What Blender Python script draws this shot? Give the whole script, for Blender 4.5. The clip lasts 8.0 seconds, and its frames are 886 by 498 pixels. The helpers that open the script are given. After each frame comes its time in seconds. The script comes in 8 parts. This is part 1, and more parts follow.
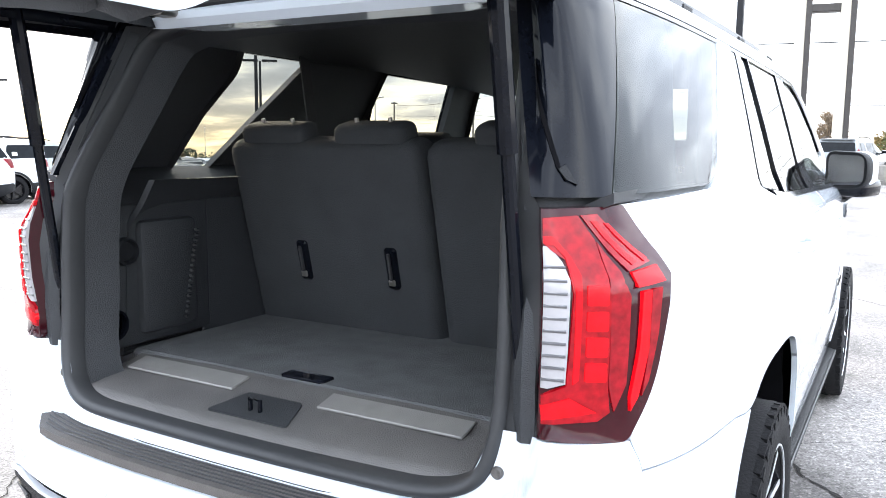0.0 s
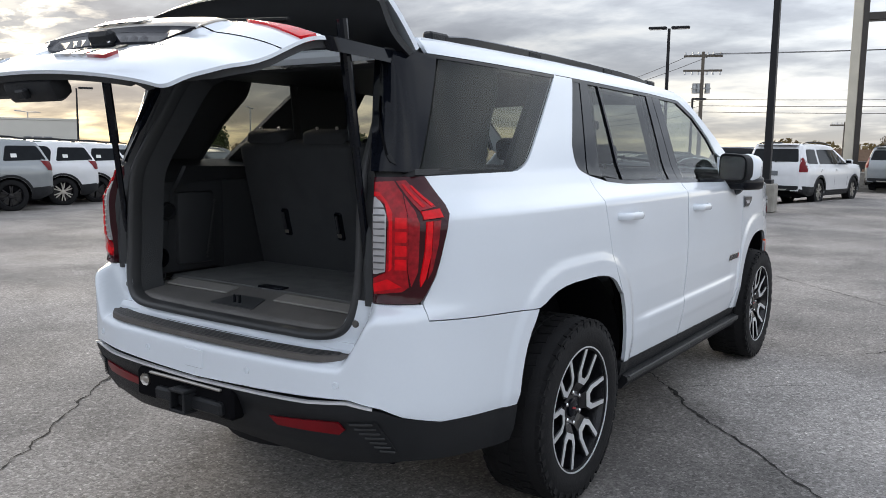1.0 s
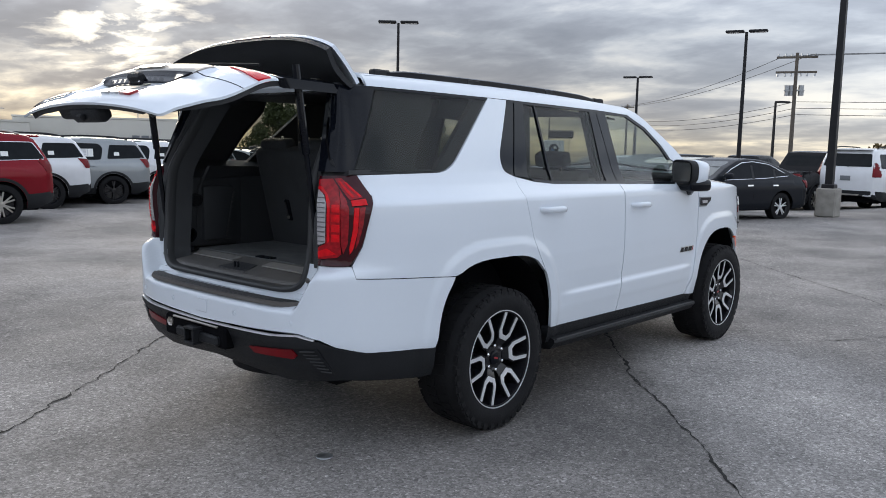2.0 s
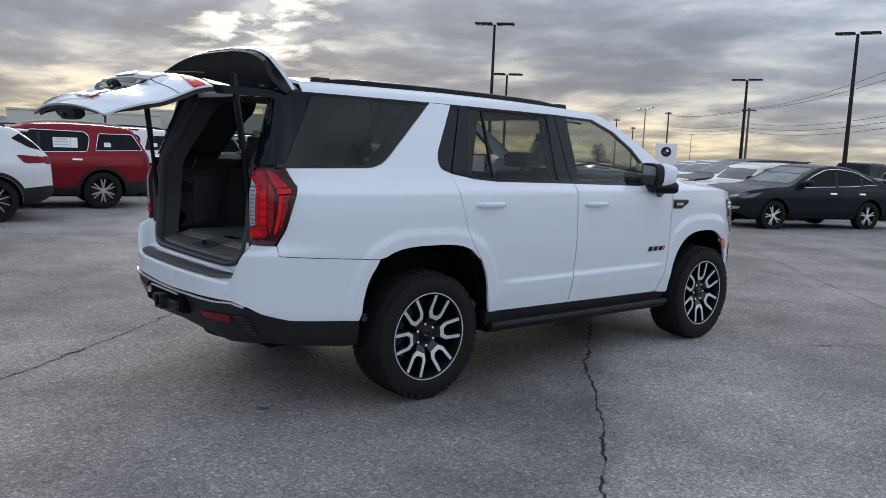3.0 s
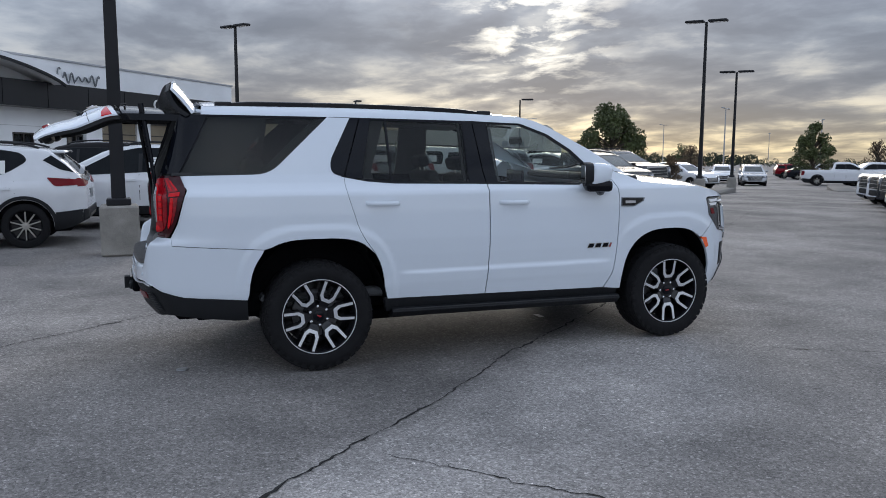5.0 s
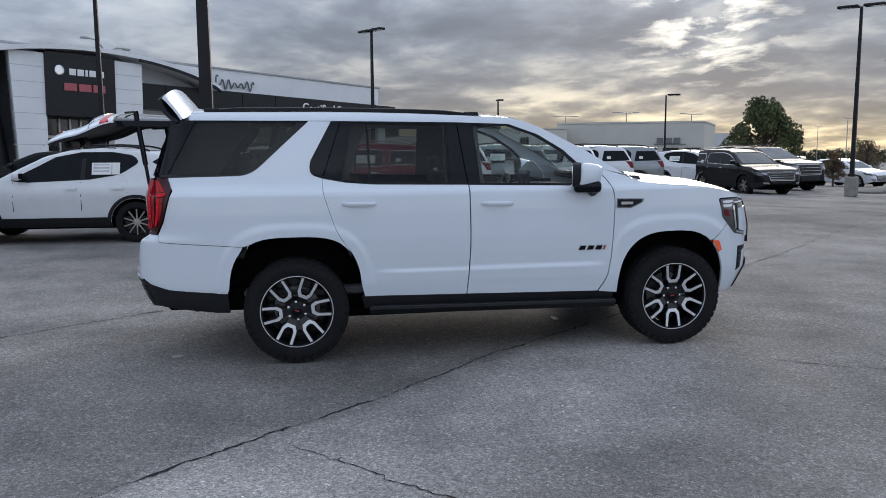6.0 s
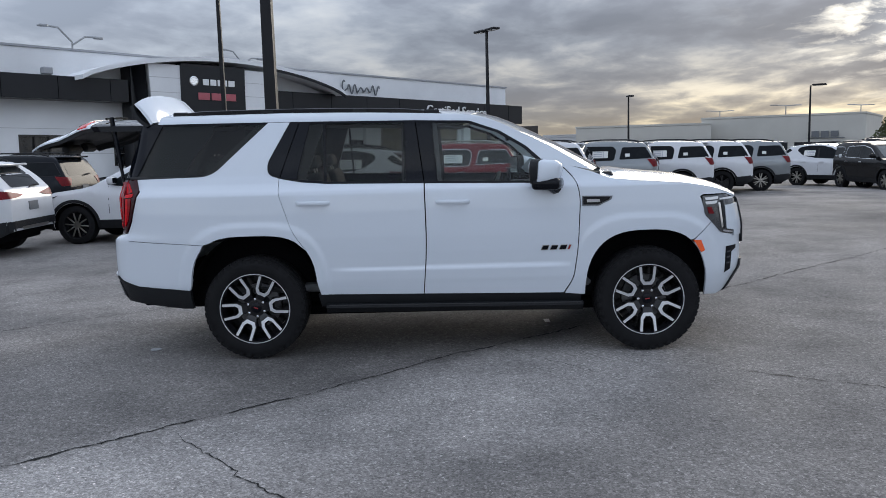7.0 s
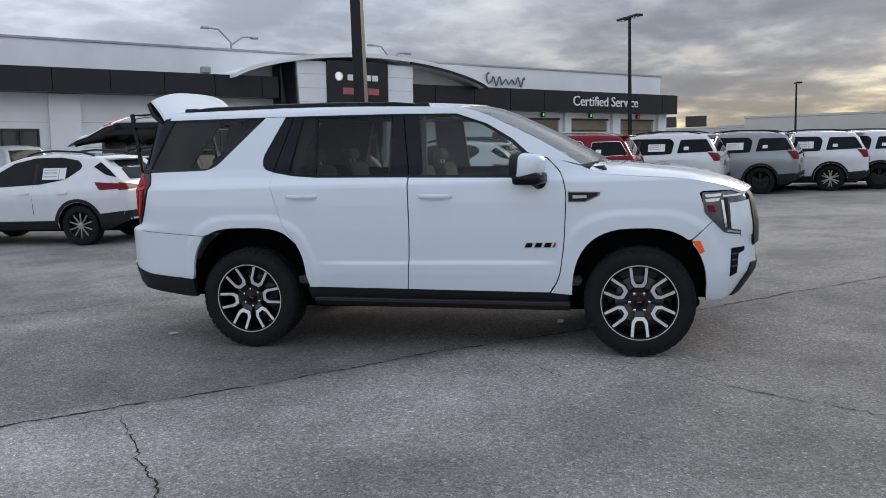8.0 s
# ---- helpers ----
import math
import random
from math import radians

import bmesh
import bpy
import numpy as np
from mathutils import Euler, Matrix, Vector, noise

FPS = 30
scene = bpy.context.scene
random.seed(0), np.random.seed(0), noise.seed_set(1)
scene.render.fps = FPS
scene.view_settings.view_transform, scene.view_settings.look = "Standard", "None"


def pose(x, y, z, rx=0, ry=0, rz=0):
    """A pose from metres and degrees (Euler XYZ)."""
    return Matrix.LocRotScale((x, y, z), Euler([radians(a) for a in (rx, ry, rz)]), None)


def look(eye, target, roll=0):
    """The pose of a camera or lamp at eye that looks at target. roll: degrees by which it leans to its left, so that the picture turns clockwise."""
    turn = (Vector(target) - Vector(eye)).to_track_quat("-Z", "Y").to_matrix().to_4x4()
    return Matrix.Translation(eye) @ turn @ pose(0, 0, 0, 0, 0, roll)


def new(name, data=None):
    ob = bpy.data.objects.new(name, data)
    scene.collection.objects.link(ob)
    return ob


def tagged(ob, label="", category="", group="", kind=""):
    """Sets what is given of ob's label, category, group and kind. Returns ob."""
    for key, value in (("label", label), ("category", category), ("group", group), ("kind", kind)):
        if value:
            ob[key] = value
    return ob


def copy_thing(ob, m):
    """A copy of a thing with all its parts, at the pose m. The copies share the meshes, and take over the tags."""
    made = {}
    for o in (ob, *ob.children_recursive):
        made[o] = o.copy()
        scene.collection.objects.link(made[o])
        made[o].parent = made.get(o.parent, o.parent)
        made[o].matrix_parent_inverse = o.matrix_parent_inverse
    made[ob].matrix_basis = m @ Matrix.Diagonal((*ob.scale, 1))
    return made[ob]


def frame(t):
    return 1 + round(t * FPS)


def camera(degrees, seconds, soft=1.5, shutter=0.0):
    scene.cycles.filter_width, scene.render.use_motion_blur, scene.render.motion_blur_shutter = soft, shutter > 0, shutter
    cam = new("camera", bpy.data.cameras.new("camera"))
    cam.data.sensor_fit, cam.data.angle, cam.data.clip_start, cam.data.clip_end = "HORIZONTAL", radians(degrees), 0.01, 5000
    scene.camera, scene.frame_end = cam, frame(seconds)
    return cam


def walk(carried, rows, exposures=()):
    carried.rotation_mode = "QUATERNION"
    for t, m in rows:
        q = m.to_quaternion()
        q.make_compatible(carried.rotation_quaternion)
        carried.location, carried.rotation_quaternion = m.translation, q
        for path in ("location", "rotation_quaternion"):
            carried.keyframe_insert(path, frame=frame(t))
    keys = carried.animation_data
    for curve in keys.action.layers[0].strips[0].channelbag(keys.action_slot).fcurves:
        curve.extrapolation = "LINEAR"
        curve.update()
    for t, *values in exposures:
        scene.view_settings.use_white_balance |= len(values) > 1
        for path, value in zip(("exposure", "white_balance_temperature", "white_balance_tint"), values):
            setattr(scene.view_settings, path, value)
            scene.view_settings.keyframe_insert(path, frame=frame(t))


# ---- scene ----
cam = camera(57.3, 8.0, 0.9)
PATH = [
    (0, (1.282, -2.405, 1.546), (0.295, -0.684, 1.281), 0.5),
    (0.5, (1.815, -2.843, 1.555), (0.751, -1.169, 1.299), -0.6),
    (1, (2.435, -3.155, 1.531), (1.309, -1.521, 1.28), 0.8),
    (1.2, (2.637, -3.26, 1.552), (1.49, -1.642, 1.296), 1.5),
    (2.3, (4.011, -3.57, 1.579), (2.646, -2.131, 1.326), 1.2),
    (2.5, (4.226, -3.525, 1.569), (2.825, -2.122, 1.311), 1.6),
    (3, (4.784, -3.179, 1.613), (3.282, -1.884, 1.35), 2.4),
    (3.5, (5.377, -2.813, 1.639), (3.787, -1.632, 1.363), 2.6),
    (4, (5.892, -2.356, 1.66), (4.217, -1.297, 1.387), 1.3),
    (4.5, (6.416, -1.873, 1.672), (4.656, -0.959, 1.408), 0.2),
    (4.7, (6.567, -1.666, 1.679), (4.773, -0.822, 1.414), 0.2),
    (5, (6.729, -1.281, 1.664), (4.882, -0.558, 1.405), 0.2),
    (5.2, (6.835, -1.007, 1.659), (4.956, -0.374, 1.4), -0.0),
    (6.3, (7.244, 0.53, 1.692), (5.274, 0.763, 1.432), -0.7),
    (6.5, (7.256, 0.858, 1.66), (5.279, 1.018, 1.403), -1.0),
    (7, (7.221, 1.599, 1.643), (5.238, 1.563, 1.387), -1.6),
    (7.2, (7.188, 1.898, 1.638), (5.207, 1.779, 1.392), -1.7),
    (7.5, (7.128, 2.341, 1.628), (5.16, 2.096, 1.371), -2.1),
    (8, (6.942, 3.008, 1.614), (5.012, 2.558, 1.351), -1.9),
]
# late-afternoon exposure: the picture starts bright and settles
EXPO = [(0.0, 2.45, 7150, 10), (0.2, 1.75, 7350, 10), (0.5, 0.82, 7650, 10), (1.0, 0.64, 7350, 10), (2.5, 0.28, 6880, 10), (4.0, 0.10, 6570, 10), (6.0, 0.03, 6520, 10), (7.0, 0.07, 6610, 10), (8.0, 0.16, 6900, 10)]
walk(cam, [(t, look(eye, target, roll)) for t, eye, target, roll in PATH], EXPO)

# ---- world and light ----
SUN_AZ, SUN_EL = -62.5, 18.0
sun_way = Vector((math.sin(radians(SUN_AZ)) * math.cos(radians(SUN_EL)), math.cos(radians(SUN_AZ)) * math.cos(radians(SUN_EL)), math.sin(radians(SUN_EL))))
sun = new("sun", bpy.data.lights.new("sun", "SUN"))
sun.data.energy, sun.data.angle, sun.data.color = 1.15, radians(30), (1.0, 0.92, 0.80)
sun.matrix_world = look(tuple(sun_way * 100), (0, 0, 0))

world = bpy.data.worlds.new("sky")
scene.world = world
world.use_nodes = True
WN, WL = world.node_tree.nodes, world.node_tree.links


def wnode(kind, **values):
    n = WN.new(kind)
    for key, value in values.items():
        n.inputs[key].default_value = value
    return n


def wmath(op, a, b=None, c=0.5):
    n = WN.new("ShaderNodeMath")
    n.operation = op
    n.inputs[2].default_value = c
    for i, v in enumerate((a, b)):
        if v is None:
            continue
        if isinstance(v, (int, float)):
            n.inputs[i].default_value = v
        else:
            WL.new(v, n.inputs[i])
    return n.outputs[0]


def wmix(fac, a, b, blend="MIX"):
    n = WN.new("ShaderNodeMixRGB")
    n.blend_type = blend
    for i, v in enumerate((fac, a, b)):
        if isinstance(v, (int, float)):
            n.inputs[i].default_value = v
        elif isinstance(v, tuple):
            n.inputs[i].default_value = (*v, 1)
        else:
            WL.new(v, n.inputs[i])
    return n.outputs[0]


def ramp_into(nodes, links, fac, stops, mode="LINEAR"):
    n = nodes.new("ShaderNodeValToRGB")
    n.color_ramp.interpolation = mode
    while len(n.color_ramp.elements) < len(stops):
        n.color_ramp.elements.new(0.5)
    for e, (p, c) in zip(n.color_ramp.elements, stops):
        e.position = p
        e.color = (*c, 1) if isinstance(c, tuple) else (c, c, c, 1)
    links.new(fac, n.inputs[0])
    return n.outputs[0]


tc = WN.new("ShaderNodeTexCoord")
sep = WN.new("ShaderNodeSeparateXYZ")
WL.new(tc.outputs["Generated"], sep.inputs[0])
up = wmath("MAXIMUM", wmath("ADD", sep.outputs[2], 0.02), 0.0)
den = wmath("ADD", up, 0.135)
comb = WN.new("ShaderNodeCombineXYZ")
WL.new(wmath("DIVIDE", sep.outputs[0], den), comb.inputs[0])
WL.new(wmath("DIVIDE", sep.outputs[1], den), comb.inputs[1])
turned = WN.new("ShaderNodeMapping")
turned.inputs["Rotation"].default_value = (0, 0, radians(28))
turned.inputs["Scale"].default_value = (0.9, 1.1, 1)
WL.new(comb.outputs[0], turned.inputs[0])


def wnoise(scale, detail, rough, shift):
    m = WN.new("ShaderNodeMapping")
    m.inputs["Location"].default_value = (shift, shift * 0.7, 0)
    WL.new(turned.outputs[0], m.inputs[0])
    n = wnode("ShaderNodeTexNoise", Scale=scale, Detail=detail, Roughness=rough, Distortion=0.25)
    WL.new(m.outputs[0], n.inputs["Vector"])
    return n.outputs[0]


dotn = WN.new("ShaderNodeVectorMath")
dotn.operation = "DOT_PRODUCT"
norm = WN.new("ShaderNodeVectorMath")
norm.operation = "NORMALIZE"
WL.new(tc.outputs["Generated"], norm.inputs[0])
WL.new(norm.outputs[0], dotn.inputs[0])
dotn.inputs[1].default_value = (math.sin(radians(SUN_AZ)) * math.cos(radians(8.8)), math.cos(radians(SUN_AZ)) * math.cos(radians(8.8)), math.sin(radians(8.8)))
facing = wmath("MAXIMUM", dotn.outputs["Value"], 0.0)
near = wmath("POWER", facing, 300.0)
mid_ = wmath("POWER", facing, 30.0)
wide = wmath("POWER", facing, 2.5)
# the cloud deck: blue-grey, paler and warm in its thin places, brightest where the sun stands behind it
big = wnoise(0.92, 7, 0.54, 3.1)
fine = wnoise(3.0, 6, 0.55, 11.4)
body = wmath("ADD", wmath("MULTIPLY", big, 0.70), wmath("MULTIPLY", fine, 0.30))
warm = ramp_into(WN, WL, up, [(0.0, (0.33, 0.30, 0.25)), (0.018, (0.33, 0.305, 0.255)), (0.045, (0.25, 0.265, 0.285)), (0.07, (0.235, 0.262, 0.315)), (0.15, (0.25, 0.285, 0.35)), (0.30, (0.52, 0.59, 0.72)), (0.6, (0.69, 0.79, 0.98)), (1.0, (0.71, 0.82, 1.02))])
cool = ramp_into(WN, WL, up, [(0.0, (0.68, 0.68, 0.68)), (0.05, (0.67, 0.72, 0.79)), (0.15, (0.66, 0.75, 0.89)), (0.30, (0.70, 0.82, 1.03)), (0.6, (0.71, 0.815, 1.01)), (1.0, (0.71, 0.82, 1.02))])
toward = ramp_into(WN, WL, wmath("MULTIPLY_ADD", dotn.outputs["Value"], 0.5), [(0.62, 0.0), (0.95, 1.0)])
base = wmix(toward, cool, warm)
shade = ramp_into(WN, WL, body, [(0.36, (1.55, 1.50, 1.40)), (0.43, (1.30, 1.29, 1.26)), (0.485, (1.03, 1.04, 1.05)), (0.53, (0.83, 0.84, 0.87)), (0.60, (0.68, 0.70, 0.74))])
clouds = wmix(1.0, base, shade, "MULTIPLY")
gap = ramp_into(WN, WL, body, [(0.37, 1.0), (0.42, 0.55), (0.47, 0.0)])
glow = wmath("ADD", wmath("MULTIPLY", mid_, 0.17), wmath("MULTIPLY", wide, 0.11))
breaks = ramp_into(WN, WL, wnoise(3.6, 7, 0.58, 23.0), [(0.38, 1.0), (0.45, 0.45), (0.51, 0.0)])
light = wmix(1.0, clouds, wmix(wmath("MULTIPLY", gap, glow), (0, 0, 0), (1.0, 0.88, 0.62)), "ADD")
light = wmix(1.0, light, wmix(wmath("MULTIPLY", wmath("MULTIPLY", near, breaks), 1.25), (0, 0, 0), (1.0, 0.93, 0.76)), "ADD")
low_ = ramp_into(WN, WL, up, [(0.0, 0.9), (0.05, 0.85), (0.085, 0.35), (0.13, 0.0)])
thin = ramp_into(WN, WL, body, [(0.40, 1.25), (0.46, 0.75), (0.50, 0.32), (0.55, 0.12)])
light = wmix(1.0, light, wmix(wmath("MULTIPLY", wmath("MULTIPLY", wmath("MULTIPLY", low_, wide), thin), 0.44), (0, 0, 0), (1.0, 0.78, 0.36)), "ADD")
atm = WN.new("ShaderNodeTexSky")
atm.sky_type, atm.sun_disc = "NISHITA", False
atm.sun_elevation, atm.sun_rotation = radians(SUN_EL), radians(SUN_AZ)
both = wmix(0.003, light, atm.outputs[0], "ADD")
bg = WN["Background"]
WL.new(both, bg.inputs[0])
bg.inputs[1].default_value = 1.0


# ---- materials ----
def mat(name, color, rough=0.5, metal=0.0, vary=0.12, scale=6.0, bump=0.0, bump_scale=80.0, coat=0.0, emit=0.0, spec=0.5, rand=0.0):
    """A surface with blotches at one scale, grain at another and a fine relief."""
    m = bpy.data.materials.new(name)
    m.use_nodes = True
    N, L = m.node_tree.nodes, m.node_tree.links
    b = N["Principled BSDF"]
    b.inputs["Roughness"].default_value, b.inputs["Metallic"].default_value = rough, metal
    b.inputs["Coat Weight"].default_value, b.inputs["Coat Roughness"].default_value = coat, 0.04
    b.inputs["Specular IOR Level"].default_value = spec
    co = N.new("ShaderNodeTexCoord")
    n1, n2 = N.new("ShaderNodeTexNoise"), N.new("ShaderNodeTexNoise")
    n1.inputs["Scale"].default_value, n1.inputs["Detail"].default_value = scale, 5
    n2.inputs["Scale"].default_value, n2.inputs["Detail"].default_value = bump_scale, 3
    L.new(co.outputs["Object"], n1.inputs["Vector"])
    L.new(co.outputs["Object"], n2.inputs["Vector"])
    mixed = N.new("ShaderNodeMath")
    mixed.operation = "MULTIPLY_ADD"
    L.new(n2.outputs[0], mixed.inputs[0])
    mixed.inputs[1].default_value = 0.4
    L.new(n1.outputs[0], mixed.inputs[2])
    lo, hi = tuple(c * (1 - vary) for c in color), tuple(min(1, c * (1 + vary)) for c in color)
    col = ramp_into(N, L, mixed.outputs[0], [(0.45, lo), (0.95, hi)])
    if rand:
        info, hs = N.new("ShaderNodeObjectInfo"), N.new("ShaderNodeHueSaturation")
        v = N.new("ShaderNodeMapRange")
        v.inputs["To Min"].default_value, v.inputs["To Max"].default_value = 1 - rand, 1 + rand
        L.new(info.outputs["Random"], v.inputs["Value"])
        L.new(v.outputs[0], hs.inputs["Value"])
        L.new(col, hs.inputs["Color"])
        col = hs.outputs[0]
    L.new(col, b.inputs["Base Color"])
    if emit:
        L.new(col, b.inputs["Emission Color"])
        b.inputs["Emission Strength"].default_value = emit
    if bump:
        bp = N.new("ShaderNodeBump")
        bp.inputs["Strength"].default_value, bp.inputs["Distance"].default_value = bump, 0.01
        L.new(n2.outputs[0], bp.inputs["Height"])
        L.new(bp.outputs[0], b.inputs["Normal"])
    return m


def glass(name, tint, gloss=0.02, ior=1.5):
    m = bpy.data.materials.new(name)
    m.use_nodes = True
    N, L = m.node_tree.nodes, m.node_tree.links
    N.remove(N["Principled BSDF"])
    t, g, f, mx = N.new("ShaderNodeBsdfTransparent"), N.new("ShaderNodeBsdfGlossy"), N.new("ShaderNodeLayerWeight"), N.new("ShaderNodeMixShader")
    t.inputs[0].default_value = (*tint, 1)
    g.inputs["Roughness"].default_value = gloss
    f.inputs[0].default_value = 0.5
    f0 = ((ior - 1) / (ior + 1)) ** 2
    p5, sc = N.new("ShaderNodeMath"), N.new("ShaderNodeMath")
    p5.operation, sc.operation = "POWER", "MULTIPLY_ADD"
    p5.inputs[1].default_value = 5.0
    sc.inputs[1].default_value, sc.inputs[2].default_value = 1 - f0, f0
    L.new(f.outputs["Facing"], p5.inputs[0])
    L.new(p5.outputs[0], sc.inputs[0])
    L.new(sc.outputs[0], mx.inputs[0])
    L.new(t.outputs[0], mx.inputs[1])
    L.new(g.outputs[0], mx.inputs[2])
    L.new(mx.outputs[0], N["Material Output"].inputs[0])
    return m


def asphalt():
    m = mat("asphalt", (0.06, 0.06, 0.062), 0.8, spec=0.10)
    N, L = m.node_tree.nodes, m.node_tree.links
    b = N["Principled BSDF"]
    co = N.new("ShaderNodeTexCoord")

    def noi(scale, detail, rough=0.55):
        n = N.new("ShaderNodeTexNoise")
        n.inputs["Scale"].default_value, n.inputs["Detail"].default_value, n.inputs["Roughness"].default_value = scale, detail, rough
        L.new(co.outputs["Object"], n.inputs["Vector"])
        return n.outputs[0]

    def mul(a, c):
        n = N.new("ShaderNodeMixRGB")
        n.blend_type, n.inputs[0].default_value = "MULTIPLY", 1
        L.new(a, n.inputs[1])
        L.new(c, n.inputs[2])
        return n.outputs[0]

    patches = ramp_into(N, L, noi(0.42, 4, 0.55), [(0.30, (0.151, 0.144, 0.141)), (0.43, (0.192, 0.181, 0.173)), (0.55, (0.249, 0.233, 0.221)), (0.72, (0.301, 0.280, 0.263))])
    stains = ramp_into(N, L, noi(1.7, 6, 0.62), [(0.30, 0.86), (0.46, 0.98), (0.7, 1.06)])
    def stones(scale):
        n = N.new("ShaderNodeTexVoronoi")
        n.inputs["Scale"].default_value = scale
        L.new(co.outputs["Object"], n.inputs["Vector"])
        return n.outputs["Color"]

    grit = ramp_into(N, L, stones(62), [(0.05, 0.68), (0.35, 0.89), (0.62, 1.04), (0.80, 1.18), (0.95, 1.6)])
    specks = ramp_into(N, L, stones(120), [(0.05, 0.62), (0.40, 0.91), (0.66, 1.08), (0.86, 1.30), (0.97, 2.1)])
    broad = ramp_into(N, L, noi(0.13, 3, 0.5), [(0.34, 0.80), (0.46, 0.97), (0.60, 1.16)])
    # the paving is paler on one side of the long crack, fading out; door bounce and SUV shade painted in
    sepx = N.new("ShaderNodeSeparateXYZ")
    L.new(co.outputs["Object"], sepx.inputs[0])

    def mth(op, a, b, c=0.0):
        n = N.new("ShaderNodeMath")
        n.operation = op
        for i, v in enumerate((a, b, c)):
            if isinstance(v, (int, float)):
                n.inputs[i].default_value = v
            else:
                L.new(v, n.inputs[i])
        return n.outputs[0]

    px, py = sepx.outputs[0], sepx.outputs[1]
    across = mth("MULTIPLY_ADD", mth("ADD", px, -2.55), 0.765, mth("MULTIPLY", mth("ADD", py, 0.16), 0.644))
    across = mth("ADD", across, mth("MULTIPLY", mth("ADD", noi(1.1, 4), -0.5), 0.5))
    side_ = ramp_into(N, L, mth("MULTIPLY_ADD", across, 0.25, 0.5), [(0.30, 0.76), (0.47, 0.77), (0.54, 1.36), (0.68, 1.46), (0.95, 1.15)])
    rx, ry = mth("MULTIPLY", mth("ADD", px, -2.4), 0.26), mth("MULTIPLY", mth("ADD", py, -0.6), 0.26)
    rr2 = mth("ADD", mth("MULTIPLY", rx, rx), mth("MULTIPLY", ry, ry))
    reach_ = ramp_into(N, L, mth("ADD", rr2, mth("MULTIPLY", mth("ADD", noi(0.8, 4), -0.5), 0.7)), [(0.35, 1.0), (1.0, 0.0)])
    slab_and_light = N.new("ShaderNodeMixRGB")
    slab_and_light.inputs[1].default_value = (1, 1, 1, 1)
    L.new(reach_, slab_and_light.inputs[0])
    L.new(side_, slab_and_light.inputs[2])
    col = mul(mul(mul(mul(mul(patches, broad), stains), grit), specks), slab_and_light.outputs[0])
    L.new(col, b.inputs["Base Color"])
    rr = ramp_into(N, L, noi(0.5, 4), [(0.35, 0.76), (0.65, 0.92)])
    L.new(rr, b.inputs["Roughness"])
    bp = N.new("ShaderNodeBump")
    bp.inputs["Strength"].default_value, bp.inputs["Distance"].default_value = 0.4, 0.004
    L.new(noi(150, 3, 0.7), bp.inputs["Height"])
    L.new(bp.outputs[0], b.inputs["Normal"])
    return m


